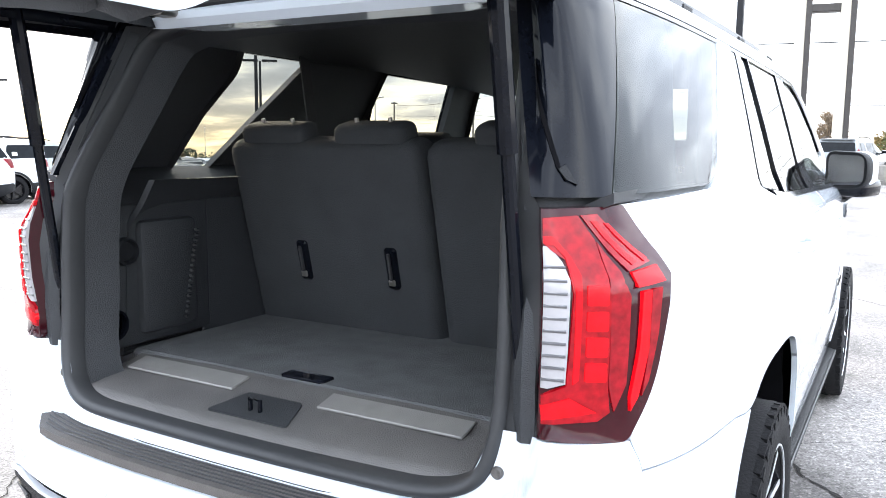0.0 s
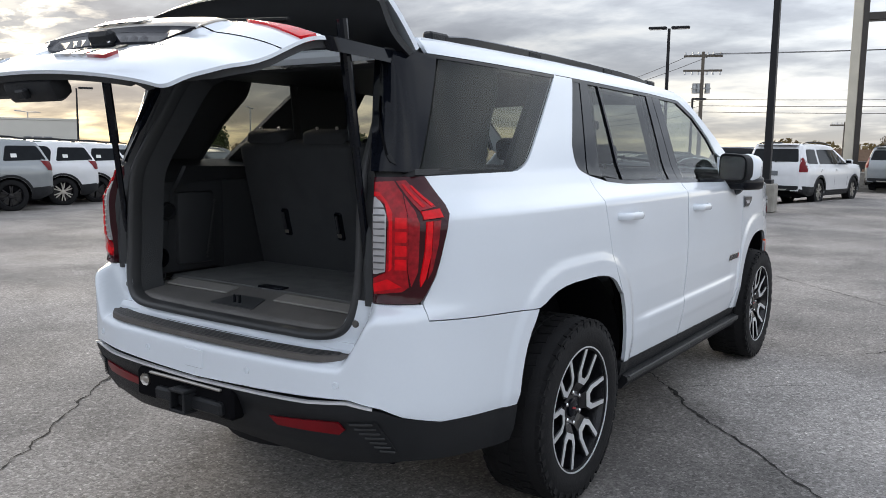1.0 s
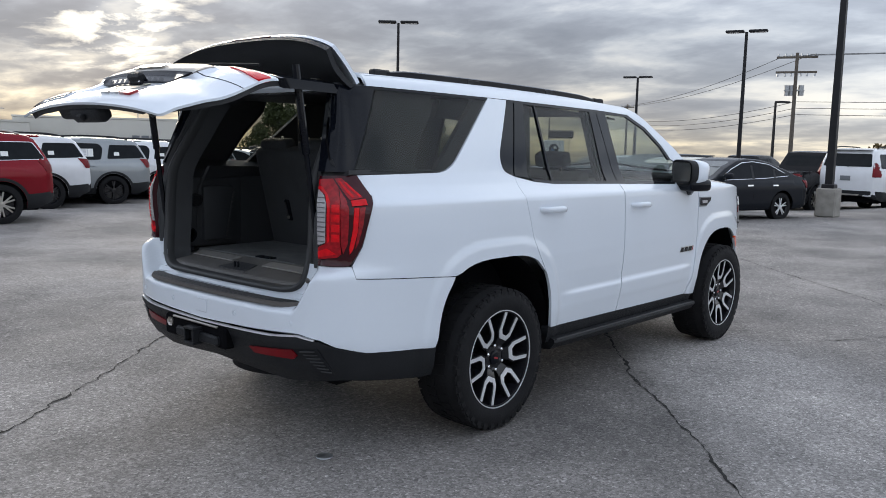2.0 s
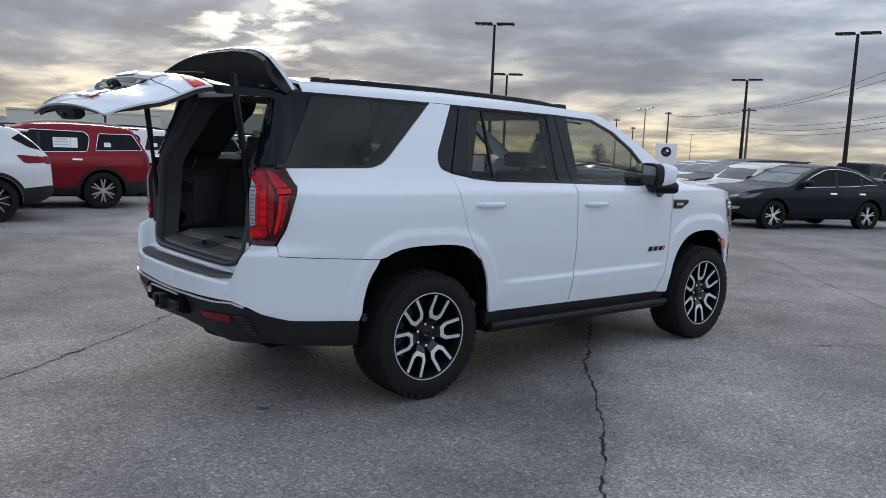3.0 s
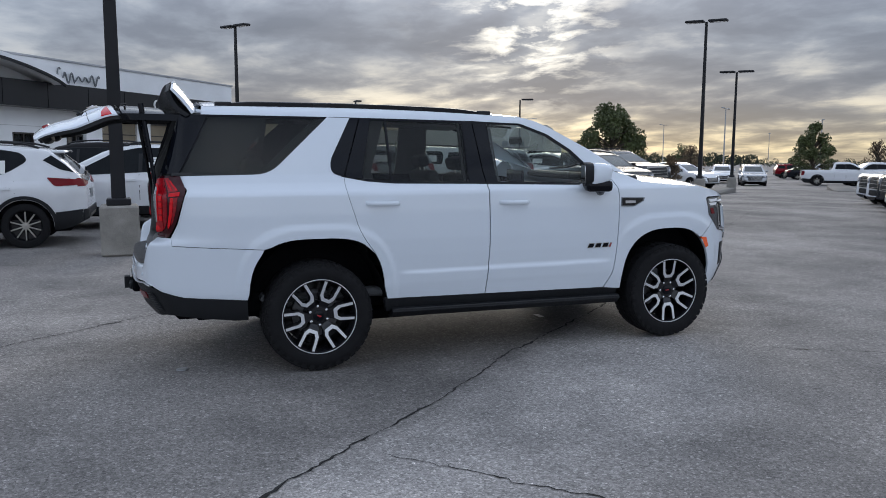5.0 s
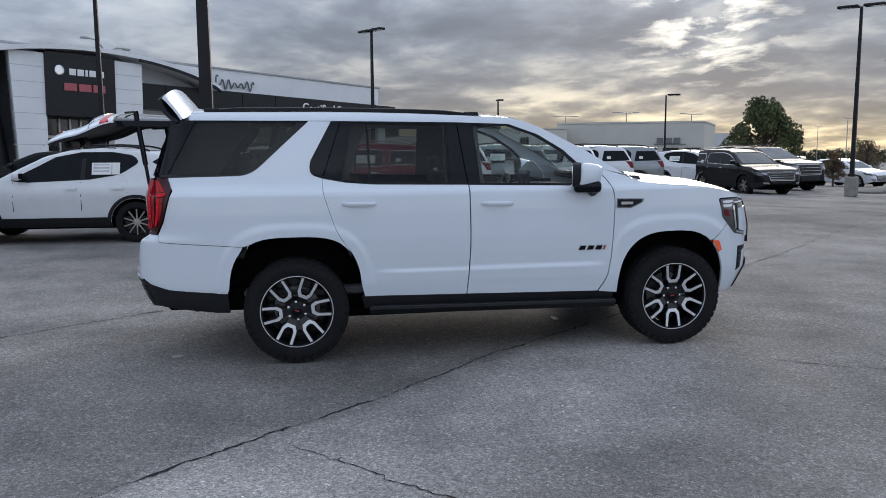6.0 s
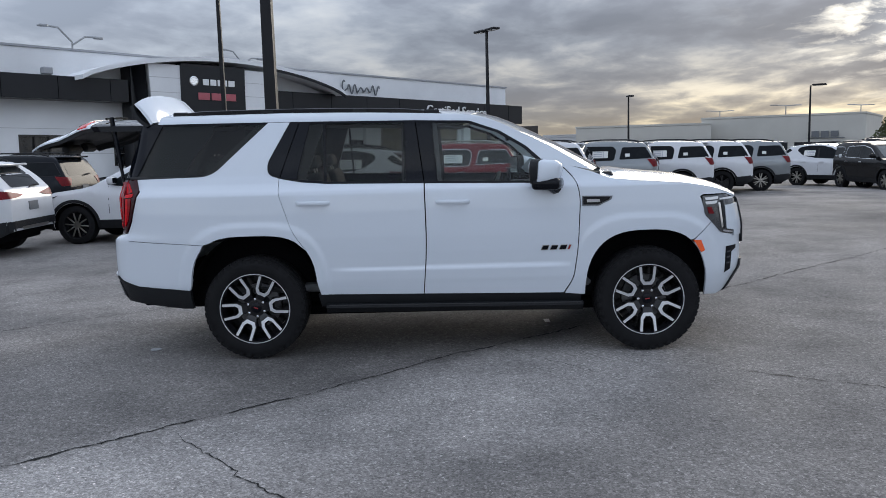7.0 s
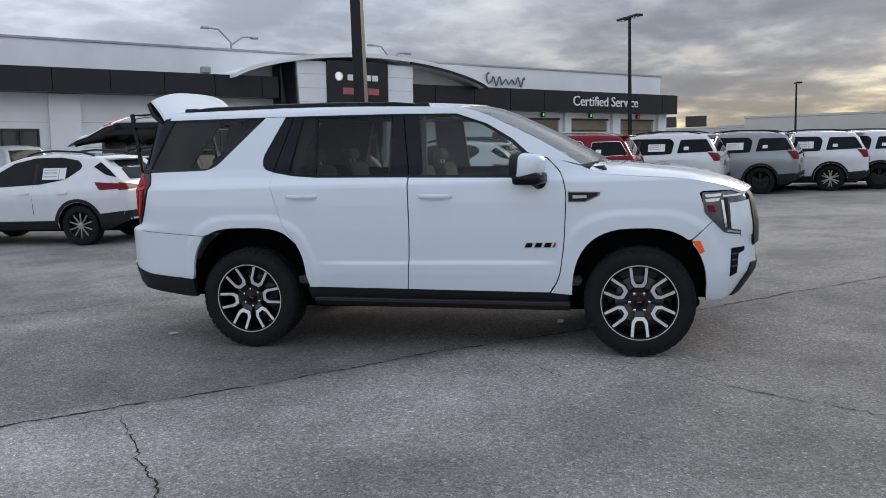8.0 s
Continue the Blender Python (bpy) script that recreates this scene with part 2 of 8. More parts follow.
M = dict(
    asphalt=asphalt(),
    crack=mat("crack_fill", (0.012, 0.011, 0.010), 0.95, vary=0.3, scale=20, bump=0.5),
    white=mat("white_paint", (0.655, 0.705, 0.765), 0.22, vary=0.015, scale=1.5, coat=1.0),
    blackgloss=mat("gloss_black", (0.004, 0.005, 0.008), 0.07, vary=0.2, coat=0.0, spec=0.20),
    padgrey=mat("grey_step_plastic", (0.0938, 0.0853, 0.0797), 0.6, vary=0.2, scale=12, bump=0.3, bump_scale=300),
    plastic=mat("black_plastic", (0.009, 0.010, 0.012), 0.55, spec=0.3, vary=0.15, scale=10, bump=0.25, bump_scale=500),
    rubber=mat("rubber", (0.009, 0.009, 0.010), 0.75, spec=0.2, vary=0.25, scale=12, bump=0.3, bump_scale=120),
    seal=mat("rubber_seal", (0.025, 0.026, 0.028), 0.5, vary=0.15),
    liner=mat("wheel_liner", (0.005, 0.005, 0.006), 0.95, vary=0.2, spec=0.05),
    machined=mat("machined_alloy", (0.72, 0.73, 0.75), 0.32, 0.55, vary=0.06, scale=30),
    scuff=mat("brushed_scuff_metal", (0.24, 0.232, 0.22), 0.42, 0.25, vary=0.08, scale=30, bump=0.15, bump_scale=400),
    sillgrey=mat("sill_plastic", (0.0986, 0.0935, 0.0901), 0.55, vary=0.15, scale=12, bump=0.3, bump_scale=350),
    chrome=mat("chrome", (0.75, 0.75, 0.76), 0.10, 1.0, vary=0.04),
    satin=mat("satin_steel", (0.42, 0.40, 0.37), 0.35, 1.0, vary=0.1, scale=25),
    wheelblack=mat("black_alloy", (0.008, 0.008, 0.010), 0.25, vary=0.2, coat=0.2, spec=0.35),
    brake=mat("brake_metal", (0.20, 0.20, 0.21), 0.45, 0.8, vary=0.2),
    redlens=mat("red_lens", (0.36, 0.002, 0.006), 0.25, vary=0.25, scale=30, coat=0.06, emit=0.32, spec=0.25),
    midred=mat("mid_red_lens", (0.20, 0.003, 0.008), 0.15, vary=0.3, scale=40, coat=0.12, emit=0.10, spec=0.35),
    bodyred=mat("red_lamp_body", (0.20, 0.002, 0.006), 0.18, vary=0.35, scale=45, coat=0.10, emit=0.20, spec=0.3),
    darkred=mat("dark_red_lens", (0.034, 0.002, 0.005), 0.10, vary=0.2, coat=0.1, spec=0.30),
    farred=mat("tail_lamp_red", (0.15, 0.003, 0.007), 0.3, vary=0.2, spec=0.2),
    clearlens=mat("clear_lens", (0.36, 0.35, 0.36), 0.15, vary=0.1, coat=1.0),
    amber=mat("amber_lens", (0.75, 0.10, 0.02), 0.2, vary=0.1, coat=0.8, emit=0.12),
    lampglass=mat("lamp_reflector", (0.055, 0.058, 0.064), 0.14, 0.4, vary=0.25, scale=20, coat=1.0),
    tint=glass("tinted_glass", (0.34, 0.36, 0.34), ior=1.42),
    tintdoor=glass("tinted_door_glass", (0.40, 0.42, 0.40), ior=1.38),
    clear=glass("clear_glass", (0.66, 0.72, 0.70)),
    screen=glass("windscreen_glass", (0.62, 0.67, 0.64), ior=1.85),
    screenfar=mat("car_windscreen", (0.050, 0.058, 0.056), 0.05, vary=0.3, scale=2.0, spec=0.4, coat=0.3),
    farglass=mat("dark_car_glass", (0.010, 0.012, 0.014), 0.06, vary=0.2, spec=0.10),
    carpet=mat("cargo_carpet", (0.100, 0.103, 0.106), 0.95, vary=0.2, scale=14, bump=0.6, bump_scale=420),
    cloth=mat("seat_cloth", (0.034, 0.037, 0.041), 0.85, vary=0.15, scale=9, bump=0.5, bump_scale=300),
    trim=mat("interior_trim", (0.024, 0.026, 0.029), 0.6, vary=0.15, bump=0.3, bump_scale=350),
    belt=mat("belt_webbing", (0.03, 0.03, 0.033), 0.6, vary=0.15, bump=0.4, bump_scale=260),
    redmark=mat("red_badge", (0.32, 0.015, 0.02), 0.3, vary=0.1, coat=0.5),
    paper=mat("window_sticker", (0.75, 0.75, 0.73), 0.7, vary=0.05),
    ink=mat("sticker_print", (0.45, 0.46, 0.50), 0.7, vary=0.2),
    concrete=mat("concrete", (0.25, 0.235, 0.21), 0.9, vary=0.25, scale=5, bump=0.6, bump_scale=60),
    polepaint=mat("dark_pole_paint", (0.012, 0.012, 0.014), 0.5, spec=0.25, vary=0.2, scale=3),
    galv=mat("galvanised_steel", (0.33, 0.34, 0.35), 0.4, 0.8, vary=0.15),
    wood=mat("weathered_pole_wood", (0.10, 0.085, 0.07), 0.9, vary=0.3, scale=8, bump=0.5, bump_scale=50),
    wire=mat("cable", (0.012, 0.012, 0.014), 0.6, vary=0.1),
    wallwhite=mat("white_wall_panel", (0.78, 0.79, 0.80), 0.6, vary=0.06, scale=0.8, bump=0.15, bump_scale=30),
    fascia=mat("black_fascia_panel", (0.012, 0.013, 0.016), 0.30, spec=0.3, vary=0.2, scale=1.0),
    beigewall=mat("beige_wall", (0.50, 0.485, 0.44), 0.7, vary=0.08, scale=0.5),
    greywall=mat("pale_grey_wall", (0.52, 0.52, 0.52), 0.7, vary=0.08, scale=0.5),
    farroof=mat("grey_roof", (0.35, 0.36, 0.38), 0.6, vary=0.1, scale=0.6),
    darkglass=mat("dark_window_glass", (0.02, 0.022, 0.025), 0.06, vary=0.3, spec=0.7),
    baydoor=mat("bay_door_tan", (0.22, 0.18, 0.12), 0.5, vary=0.25, scale=1.2),
    signwhite=mat("sign_letter_white", (0.80, 0.80, 0.80), 0.4, vary=0.03),
    signgrey=mat("sign_letter_grey", (0.13, 0.14, 0.15), 0.4, vary=0.1),
    signred=mat("sign_letter_red", (0.42, 0.10, 0.12), 0.4, vary=0.1),
    signblue=mat("sign_blue", (0.05, 0.13, 0.30), 0.4, vary=0.1),
    green=mat("green_signal_lamp", (0.05, 0.75, 0.15), 0.4, vary=0.1, emit=1.2),
    redlamp=mat("red_signal_lamp", (0.8, 0.05, 0.05), 0.4, vary=0.1, emit=1.0),
    lamphead=mat("street_lamp_lens", (0.85, 0.85, 0.82), 0.3, vary=0.05),
    bark=mat("bark", (0.07, 0.055, 0.042), 0.95, vary=0.35, scale=9, bump=0.8, bump_scale=40),
    leaf=mat("green_leaves", (0.066, 0.082, 0.026), 0.6, vary=0.5, scale=1.2),
    leafgold=mat("autumn_leaves", (0.13, 0.085, 0.045), 0.7, vary=0.5, scale=1.2),
    woods=mat("far_woods", (0.035, 0.045, 0.025), 0.8, vary=0.5, scale=0.3),
    woodsgold=mat("far_autumn_trees", (0.13, 0.09, 0.03), 0.8, vary=0.5, scale=0.4),
    kerb=mat("kerb_concrete", (0.17, 0.16, 0.145), 0.9, vary=0.2, scale=2, bump=0.4),
    bronze=mat("bronze_metal", (0.05, 0.045, 0.042), 0.4, 0.6, vary=0.15),
    cream=mat("cream_metal_cladding", (0.50, 0.46, 0.38), 0.45, vary=0.1, scale=1.5),
    brick=mat("brown_brick_far", (0.20, 0.13, 0.09), 0.9, vary=0.25, scale=3),
)
PAINT = {}
for pname, pcol in dict(white=(0.64, 0.65, 0.67), grey=(0.24, 0.26, 0.27), red=(0.19, 0.005, 0.012), black=(0.008, 0.008, 0.009), charcoal=(0.010, 0.012, 0.016), silver=(0.42, 0.43, 0.44), cream=(0.62, 0.60, 0.52)).items():
    PAINT[pname] = mat(pname + "_car_paint", pcol, 0.25, 0.0 if pname in ("white", "cream", "black", "charcoal") else 0.3, vary=0.03, coat={"black": 0.15, "charcoal": 0.10, "red": 0.35}.get(pname, 1.0), spec=0.12 if pname in ("black", "charcoal", "red") else 0.5)


# ---- mesh helpers ----
from mathutils import geometry as geo2d
from mathutils.bvhtree import BVHTree


class Geo:
    """A list of corners and faces to which shapes are added."""

    def __init__(self):
        self.v, self.f = [], []

    def add(self, v, f, m=None):
        k = len(self.v)
        self.v += [tuple(m @ Vector(p)) if m is not None else tuple(p) for p in v]
        self.f += [tuple(i + k for i in q) for q in f]
        return self

    def box(self, x0, x1, y0, y1, z0, z1, bev=0.0, m=None, seg=1):
        bm = bmesh.new()
        bmesh.ops.create_cube(bm, size=1)
        for v in bm.verts:
            v.co = Vector((x0 + (v.co.x + 0.5) * (x1 - x0), y0 + (v.co.y + 0.5) * (y1 - y0), z0 + (v.co.z + 0.5) * (z1 - z0)))
        if bev:
            bmesh.ops.bevel(bm, geom=bm.edges[:], offset=bev, segments=seg, affect="EDGES", profile=0.5)
        bm.verts.index_update()
        self.add([v.co[:] for v in bm.verts], [[v.index for v in f.verts] for f in bm.faces], m)
        bm.free()
        return self

    def rings(self, loops, cap0=True, cap1=True, closed=True):
        k, n = len(self.v), len(loops[0])
        for r in loops:
            self.v += [tuple(p) for p in r]
        for i in range(len(loops) - 1):
            for j in range(n if closed else n - 1):
                a, b = k + i * n + j, k + i * n + (j + 1) % n
                self.f.append((a, b, b + n, a + n))
        if cap0:
            self.f.append(tuple(k + j for j in reversed(range(n))))
        if cap1:
            self.f.append(tuple(k + (len(loops) - 1) * n + j for j in range(n)))
        return self

    def tube(self, pts, r, n=8, caps=True):
        pts = [Vector(p) for p in pts]
        rr = r if isinstance(r, (list, tuple)) else [r] * len(pts)
        loops, prev = [], None
        for i, p in enumerate(pts):
            d = (pts[min(i + 1, len(pts) - 1)] - pts[max(i - 1, 0)]).normalized()
            ref = prev if prev is not None else (Vector((0, 0, 1)) if abs(d.z) < 0.9 else Vector((1, 0, 0)))
            a = (ref - d * ref.dot(d)).normalized()
            b = d.cross(a)
            prev = a
            loops.append([p + (a * math.cos(t) + b * math.sin(t)) * rr[i] for t in (2 * math.pi * j / n for j in range(n))])
        return self.rings(loops, caps, caps)

    def lathe_x(self, prof, n=48, m=None, close=False):
        """Turns (x, radius) pairs round the x axis."""
        k = len(self.v)
        out = []
        for x, r in prof:
            for j in range(n):
                a = 2 * math.pi * j / n
                out.append((x, r * math.cos(a), r * math.sin(a)))
        self.v += [tuple(m @ Vector(p)) if m is not None else p for p in out]
        for i in range(len(prof) - 1):
            for j in range(n):
                a, b = k + i * n + j, k + i * n + (j + 1) % n
                self.f.append((a, b, b + n, a + n))
        return self

    def prism(self, poly, depth, m=None):
        """A flat outline (x, y) raised by depth along z."""
        n = len(poly)
        v = [(x, y, 0) for x, y in poly] + [(x, y, depth) for x, y in poly]
        f = [tuple(reversed(range(n))), tuple(range(n, 2 * n))] + [(i, (i + 1) % n, n + (i + 1) % n, n + i) for i in range(n)]
        return self.add(v, f, m)


def part(name, g, material, parent=None, label="", angle=35.0, normals=None):
    """Links a Geo as one mesh object under a thing or under a part."""
    me = bpy.data.meshes.new(name)
    me.from_pydata(g.v, [], g.f)
    me.materials.append(material)
    me.shade_smooth()
    if normals is not None:
        me.normals_split_custom_set_from_vertices(normals)
    else:
        me.set_sharp_from_angle(angle=radians(angle))
    me.update()
    ob = new(name, me)
    if parent is not None:
        ob.parent = parent
    if label:
        ob["label"] = label
    return ob


def thing(name, label, category, m=None, group="", kind=""):
    e = new(name)
    e.empty_display_size = 0.2
    if m is not None:
        e.matrix_world = m
    return tagged(e, label, category, group, kind)


def rounded(loop, steps=5):
    """Corners given as (u, v, radius) become arcs."""
    out, n = [], len(loop)
    for i, c in enumerate(loop):
        p = Vector(c[:2])
        if len(c) < 3 or c[2] <= 0:
            out.append(tuple(p))
            continue
        a, b = Vector(loop[i - 1][:2]) - p, Vector(loop[(i + 1) % n][:2]) - p
        r = min(c[2], 0.49 * a.length, 0.49 * b.length)
        p0, p1 = p + a.normalized() * r, p + b.normalized() * r
        for s in range(steps + 1):
            t = s / steps
            out.append(tuple(p0 * (1 - t) ** 2 + p * 2 * t * (1 - t) + p1 * t * t))
    return out


def inside(poly, x, y):
    hit, j = False, len(poly) - 1
    for i in range(len(poly)):
        (xi, yi), (xj, yj) = poly[i], poly[j]
        if (yi > y) != (yj > y) and x < (xj - xi) * (y - yi) / (yj - yi) + xi:
            hit = not hit
        j = i
    return hit


def sheet(surf, loop, thick=0.018, off=0.0, res=0.05, gap=0.0, hole=None, mirror=False):
    """A panel cut from the surface surf(u, v, off) along an outline, with a turned-in edge. Gives a Geo and its normals."""
    poly = rounded(loop)
    area = sum(poly[i - 1][0] * poly[i][1] - poly[i][0] * poly[i - 1][1] for i in range(len(poly)))
    if area < 0:
        poly.reverse()
    if gap:
        n, moved = len(poly), []
        for i in range(n):
            a, p, b = Vector(poly[i - 1]), Vector(poly[i]), Vector(poly[(i + 1) % n])
            e1, e2 = (p - a), (b - p)
            if e1.length < 1e-6 or e2.length < 1e-6:
                moved.append(tuple(p))
                continue
            e1.normalize(), e2.normalize()
            nn = Vector((-e1.y - e2.y, e1.x + e2.x))
            nn = nn.normalized() if nn.length > 1e-6 else Vector((-e1.y, e1.x))
            moved.append(tuple(p + nn * gap))
        poly = moved
    ring = []
    for i in range(len(poly)):
        a, b = Vector(poly[i]), Vector(poly[(i + 1) % len(poly)])
        k = max(1, int((b - a).length / res + 0.5))
        ring += [tuple(a.lerp(b, s / k)) for s in range(k)]
    pts, edges = [Vector(p) for p in ring], [(i, (i + 1) % len(ring)) for i in range(len(ring))]
    us, vs = [p[0] for p in ring], [p[1] for p in ring]
    holes = []
    if hole:
        hp = rounded(hole)
        hr = []
        for i in range(len(hp)):
            a, b = Vector(hp[i]), Vector(hp[(i + 1) % len(hp)])
            k = max(1, int((b - a).length / res + 0.5))
            hr += [tuple(a.lerp(b, s / k)) for s in range(k)]
        k0 = len(pts)
        pts += [Vector(p) for p in hr]
        edges += [(k0 + i, k0 + (i + 1) % len(hr)) for i in range(len(hr))]
        holes.append(hr)
    rim_pts = [(p.x, p.y) for p in pts]
    arr = np.array(rim_pts)
    u = math.floor(min(us) / res) * res
    while u < max(us):
        v = math.floor(min(vs) / res) * res
        while v < max(vs):
            if inside(ring, u, v) and not any(inside(h, u, v) for h in holes):
                if np.min((arr[:, 0] - u) ** 2 + (arr[:, 1] - v) ** 2) > (0.45 * res) ** 2:
                    pts.append(Vector((u, v)))
            v += res
        u += res
    ov, oe, of, *_ = geo2d.delaunay_2d_cdt(pts, edges, [], 0, 1e-6)
    tris = []
    for f in of:
        cx, cy = sum(ov[i].x for i in f) / len(f), sum(ov[i].y for i in f) / len(f)
        if inside(ring, cx, cy) and not any(inside(h, cx, cy) for h in holes):
            a, b, c = ov[f[0]], ov[f[1]], ov[f[2]]
            tris.append(tuple(f) if (b - a).cross(c - a) > 0 else tuple(reversed(f)))
    U, V = np.array([p.x for p in ov]), np.array([p.y for p in ov])
    P = surf(U, V, off)
    h = 0.004
    T1, T2 = surf(U + h, V, off) - surf(U - h, V, off), surf(U, V + h, off) - surf(U, V - h, off)
    Nn = np.cross(T1, T2)
    Nn /= np.maximum(np.linalg.norm(Nn, axis=1)[:, None], 1e-9)
    g = Geo()
    g.v, g.f = [tuple(p) for p in P], tris
    normals = [tuple(n) for n in Nn]
    for loop_pts in [ring] + [list(reversed(h2)) for h2 in holes]:
        lu, lv = np.array([p[0] for p in loop_pts]), np.array([p[1] for p in loop_pts])
        O, I = surf(lu, lv, off), surf(lu, lv, off - thick)
        k, n = len(g.v), len(loop_pts)
        outn = []
        for i in range(n):
            a, b = Vector(O[i - 1]), Vector(O[(i + 1) % n])
            d = (b - a).cross(Vector(O[i] - I[i]))
            outn.append(tuple(d.normalized()) if d.length > 1e-9 else (0, 0, 1))
        g.v += [tuple(p) for p in O] + [tuple(p) for p in I]
        normals += outn + outn
        g.f += [(k + i, k + n + i, k + n + (i + 1) % n, k + (i + 1) % n) for i in range(n)]
    if mirror:
        g.v = [(-x, y, z) for x, y, z in g.v]
        normals = [(-x, y, z) for x, y, z in normals]
        g.f = [tuple(reversed(f)) for f in g.f]
    return g, normals


def grid_surf(fn, na, nb, thick=0.0):
    """A sheet of na x nb cells over fn(a, b), a and b from 0 to 1."""
    g = Geo()
    for i in range(na + 1):
        for j in range(nb + 1):
            g.v.append(tuple(fn(i / na, j / nb)))
    w = nb + 1
    g.f = [(i * w + j, (i + 1) * w + j, (i + 1) * w + j + 1, i * w + j + 1) for i in range(na) for j in range(nb)]
    if thick:
        k = len(g.v)
        g.v += [(x, y, z - thick) for x, y, z in g.v]
        g.f += [tuple(reversed([i + k for i in f])) for f in g.f[: na * nb]]
        rim = [j for j in range(w)] + [i * w + nb for i in range(1, na + 1)] + [na * w + j for j in reversed(range(nb))] + [i * w for i in reversed(range(1, na))]
        g.f += [(rim[i], rim[(i + 1) % len(rim)], rim[(i + 1) % len(rim)] + k, rim[i] + k) for i in range(len(rim))]
    return g


# ---- the white SUV: its skin ----
def spline(pts, per=16):
    out, n = [], len(pts)
    for i in range(n - 1):
        p0, p1, p2, p3 = (np.array(pts[max(0, min(n - 1, i + k))], float) for k in (-1, 0, 1, 2))
        for s in range(per):
            t = s / per
            out.append(0.5 * (2 * p1 + (p2 - p0) * t + (2 * p0 - 5 * p1 + 4 * p2 - p3) * t * t + (3 * p1 - p0 - 3 * p2 + p3) * t ** 3))
    out.append(np.array(pts[-1], float))
    return np.array(out)


HALF = [(0, 3.965), (0.35, 3.95), (0.62, 3.90), (0.79, 3.79), (0.885, 3.62), (0.935, 3.4), (0.97, 3.0), (0.992, 2.4), (1.0, 1.5), (0.998, 0.5), (0.988, -0.2), (0.968, -0.6), (0.94, -0.85), (0.885, -1.03), (0.80, -1.135), (0.70, -1.185), (0.5, -1.23), (0.25, -1.247), (0, -1.25)]
right = spline(HALF)
ring_xy = np.vstack([right, [(-x, y) for x, y in right[-2:-160:-1]]])
steps = np.r_[0, np.cumsum(np.linalg.norm(np.diff(ring_xy, axis=0), axis=1))]
mid = int(np.argmin(np.abs(right[:, 1] - 1.5)))
ring_u = 1.5 - (steps - steps[mid])
tang = np.gradient(ring_xy, axis=0)
tang /= np.linalg.norm(tang, axis=1)[:, None]
ring_n = np.stack([-tang[:, 1], tang[:, 0]], 1)
order = np.argsort(ring_u)
RU, RX, RY, RNX, RNY = ring_u[order], ring_xy[order, 0], ring_xy[order, 1], ring_n[order, 0], ring_n[order, 1]
U_REAR = float(ring_u[len(right) - 1])


def u_at_x(x):
    """The place along the skin at which the rear face reaches x."""
    d = np.abs(RX - x) + np.where(RY < -0.5, 0, 9)
    return float(RU[int(np.argmin(d))])


def u_at_y(y):
    return float(np.interp(y, right[::-1][20:-40, 1], ring_u[: len(right)][::-1][20:-40]))


def smooth_profile(pairs, sigma=0.009):
    z = np.linspace(0, 2.2, 441)
    v = np.interp(z, [p[0] for p in pairs], [p[1] for p in pairs])
    k = np.exp(-0.5 * (np.arange(-30, 31) * 0.005 / sigma) ** 2)
    return z, np.convolve(np.pad(v, 30, mode="edge"), k / k.sum(), mode="valid")


Z_S, IN_SIDE = smooth_profile([(0.30, 0.10), (0.45, 0.035), (0.52, 0.022), (0.60, 0.009), (0.72, 0.006), (0.95, 0.0), (1.15, 0.006), (1.30, 0.014), (1.325, 0.040), (1.37, 0.078), (1.44, 0.112), (1.60, 0.158), (1.81, 0.222), (1.86, 0.240), (1.905, 0.272), (1.94, 0.33)])
Z_R, IN_REAR = smooth_profile([(0.38, 0.16), (0.50, 0.06), (0.60, 0.03), (0.64, 0.0), (0.78, 0.0), (0.80, 0.015), (0.825, 0.11), (0.86, 0.132), (1.02, 0.110), (1.30, 0.100), (1.43, 0.125), (1.84, 0.31), (1.94, 0.35)], 0.008)
Z_F, IN_FRONT = smooth_profile([(0.30, 0.25), (0.45, 0.10), (0.60, 0.0), (0.95, 0.0), (1.15, 0.05), (1.24, 0.16)], 0.02)


def skin(u, z, off=0.0):
    u, z = np.asarray(u, float), np.asarray(z, float)
    x, y, nx, ny = (np.interp(u, RU, a) for a in (RX, RY, RNX, RNY))
    ln = np.sqrt(nx * nx + ny * ny)
    nx, ny = nx / ln, ny / ln
    lift = np.clip((np.abs(x) - 0.655) / 0.135, 0, 1)
    lift = 0.175 * lift * lift * (3 - 2 * lift)
    fade = np.clip((1.32 - z) / 0.18, 0, 1)
    zr = np.maximum(z - lift * fade * (y < 0), np.minimum(z, 0.70))
    back, front = np.clip(-ny, 0, 1) ** 2, np.clip(ny, 0, 1) ** 2
    ins = np.interp(z, Z_S, IN_SIDE) * nx * nx + np.interp(zr, Z_R, IN_REAR) * back + np.interp(z, Z_F, IN_FRONT) * front
    # the crease low on the doors, then the wheel-arch swell
    run = np.clip((y - 0.58) / 0.22, 0, 1) * np.clip((2.50 - y) / 0.18, 0, 1)
    ins = ins + np.interp(z, [0.58, 0.690, 0.712, 0.82], [0, -0.007, 0.004, 0]) * run * nx * nx
    for wy in (0.0, 3.071):
        d = ((np.abs(y - wy) / 0.50) ** 3 + (np.abs(z - 0.405) / 0.557) ** 3) ** (1 / 3)
        s = np.clip((1.235 - d) / 0.10, 0, 1)
        ins = ins - 0.009 * s * s * (3 - 2 * s) * np.clip(nx * nx * 2 - 0.6, 0, 1)
    o = off - ins
    return np.stack([x + nx * o, y + ny * o, z], -1)


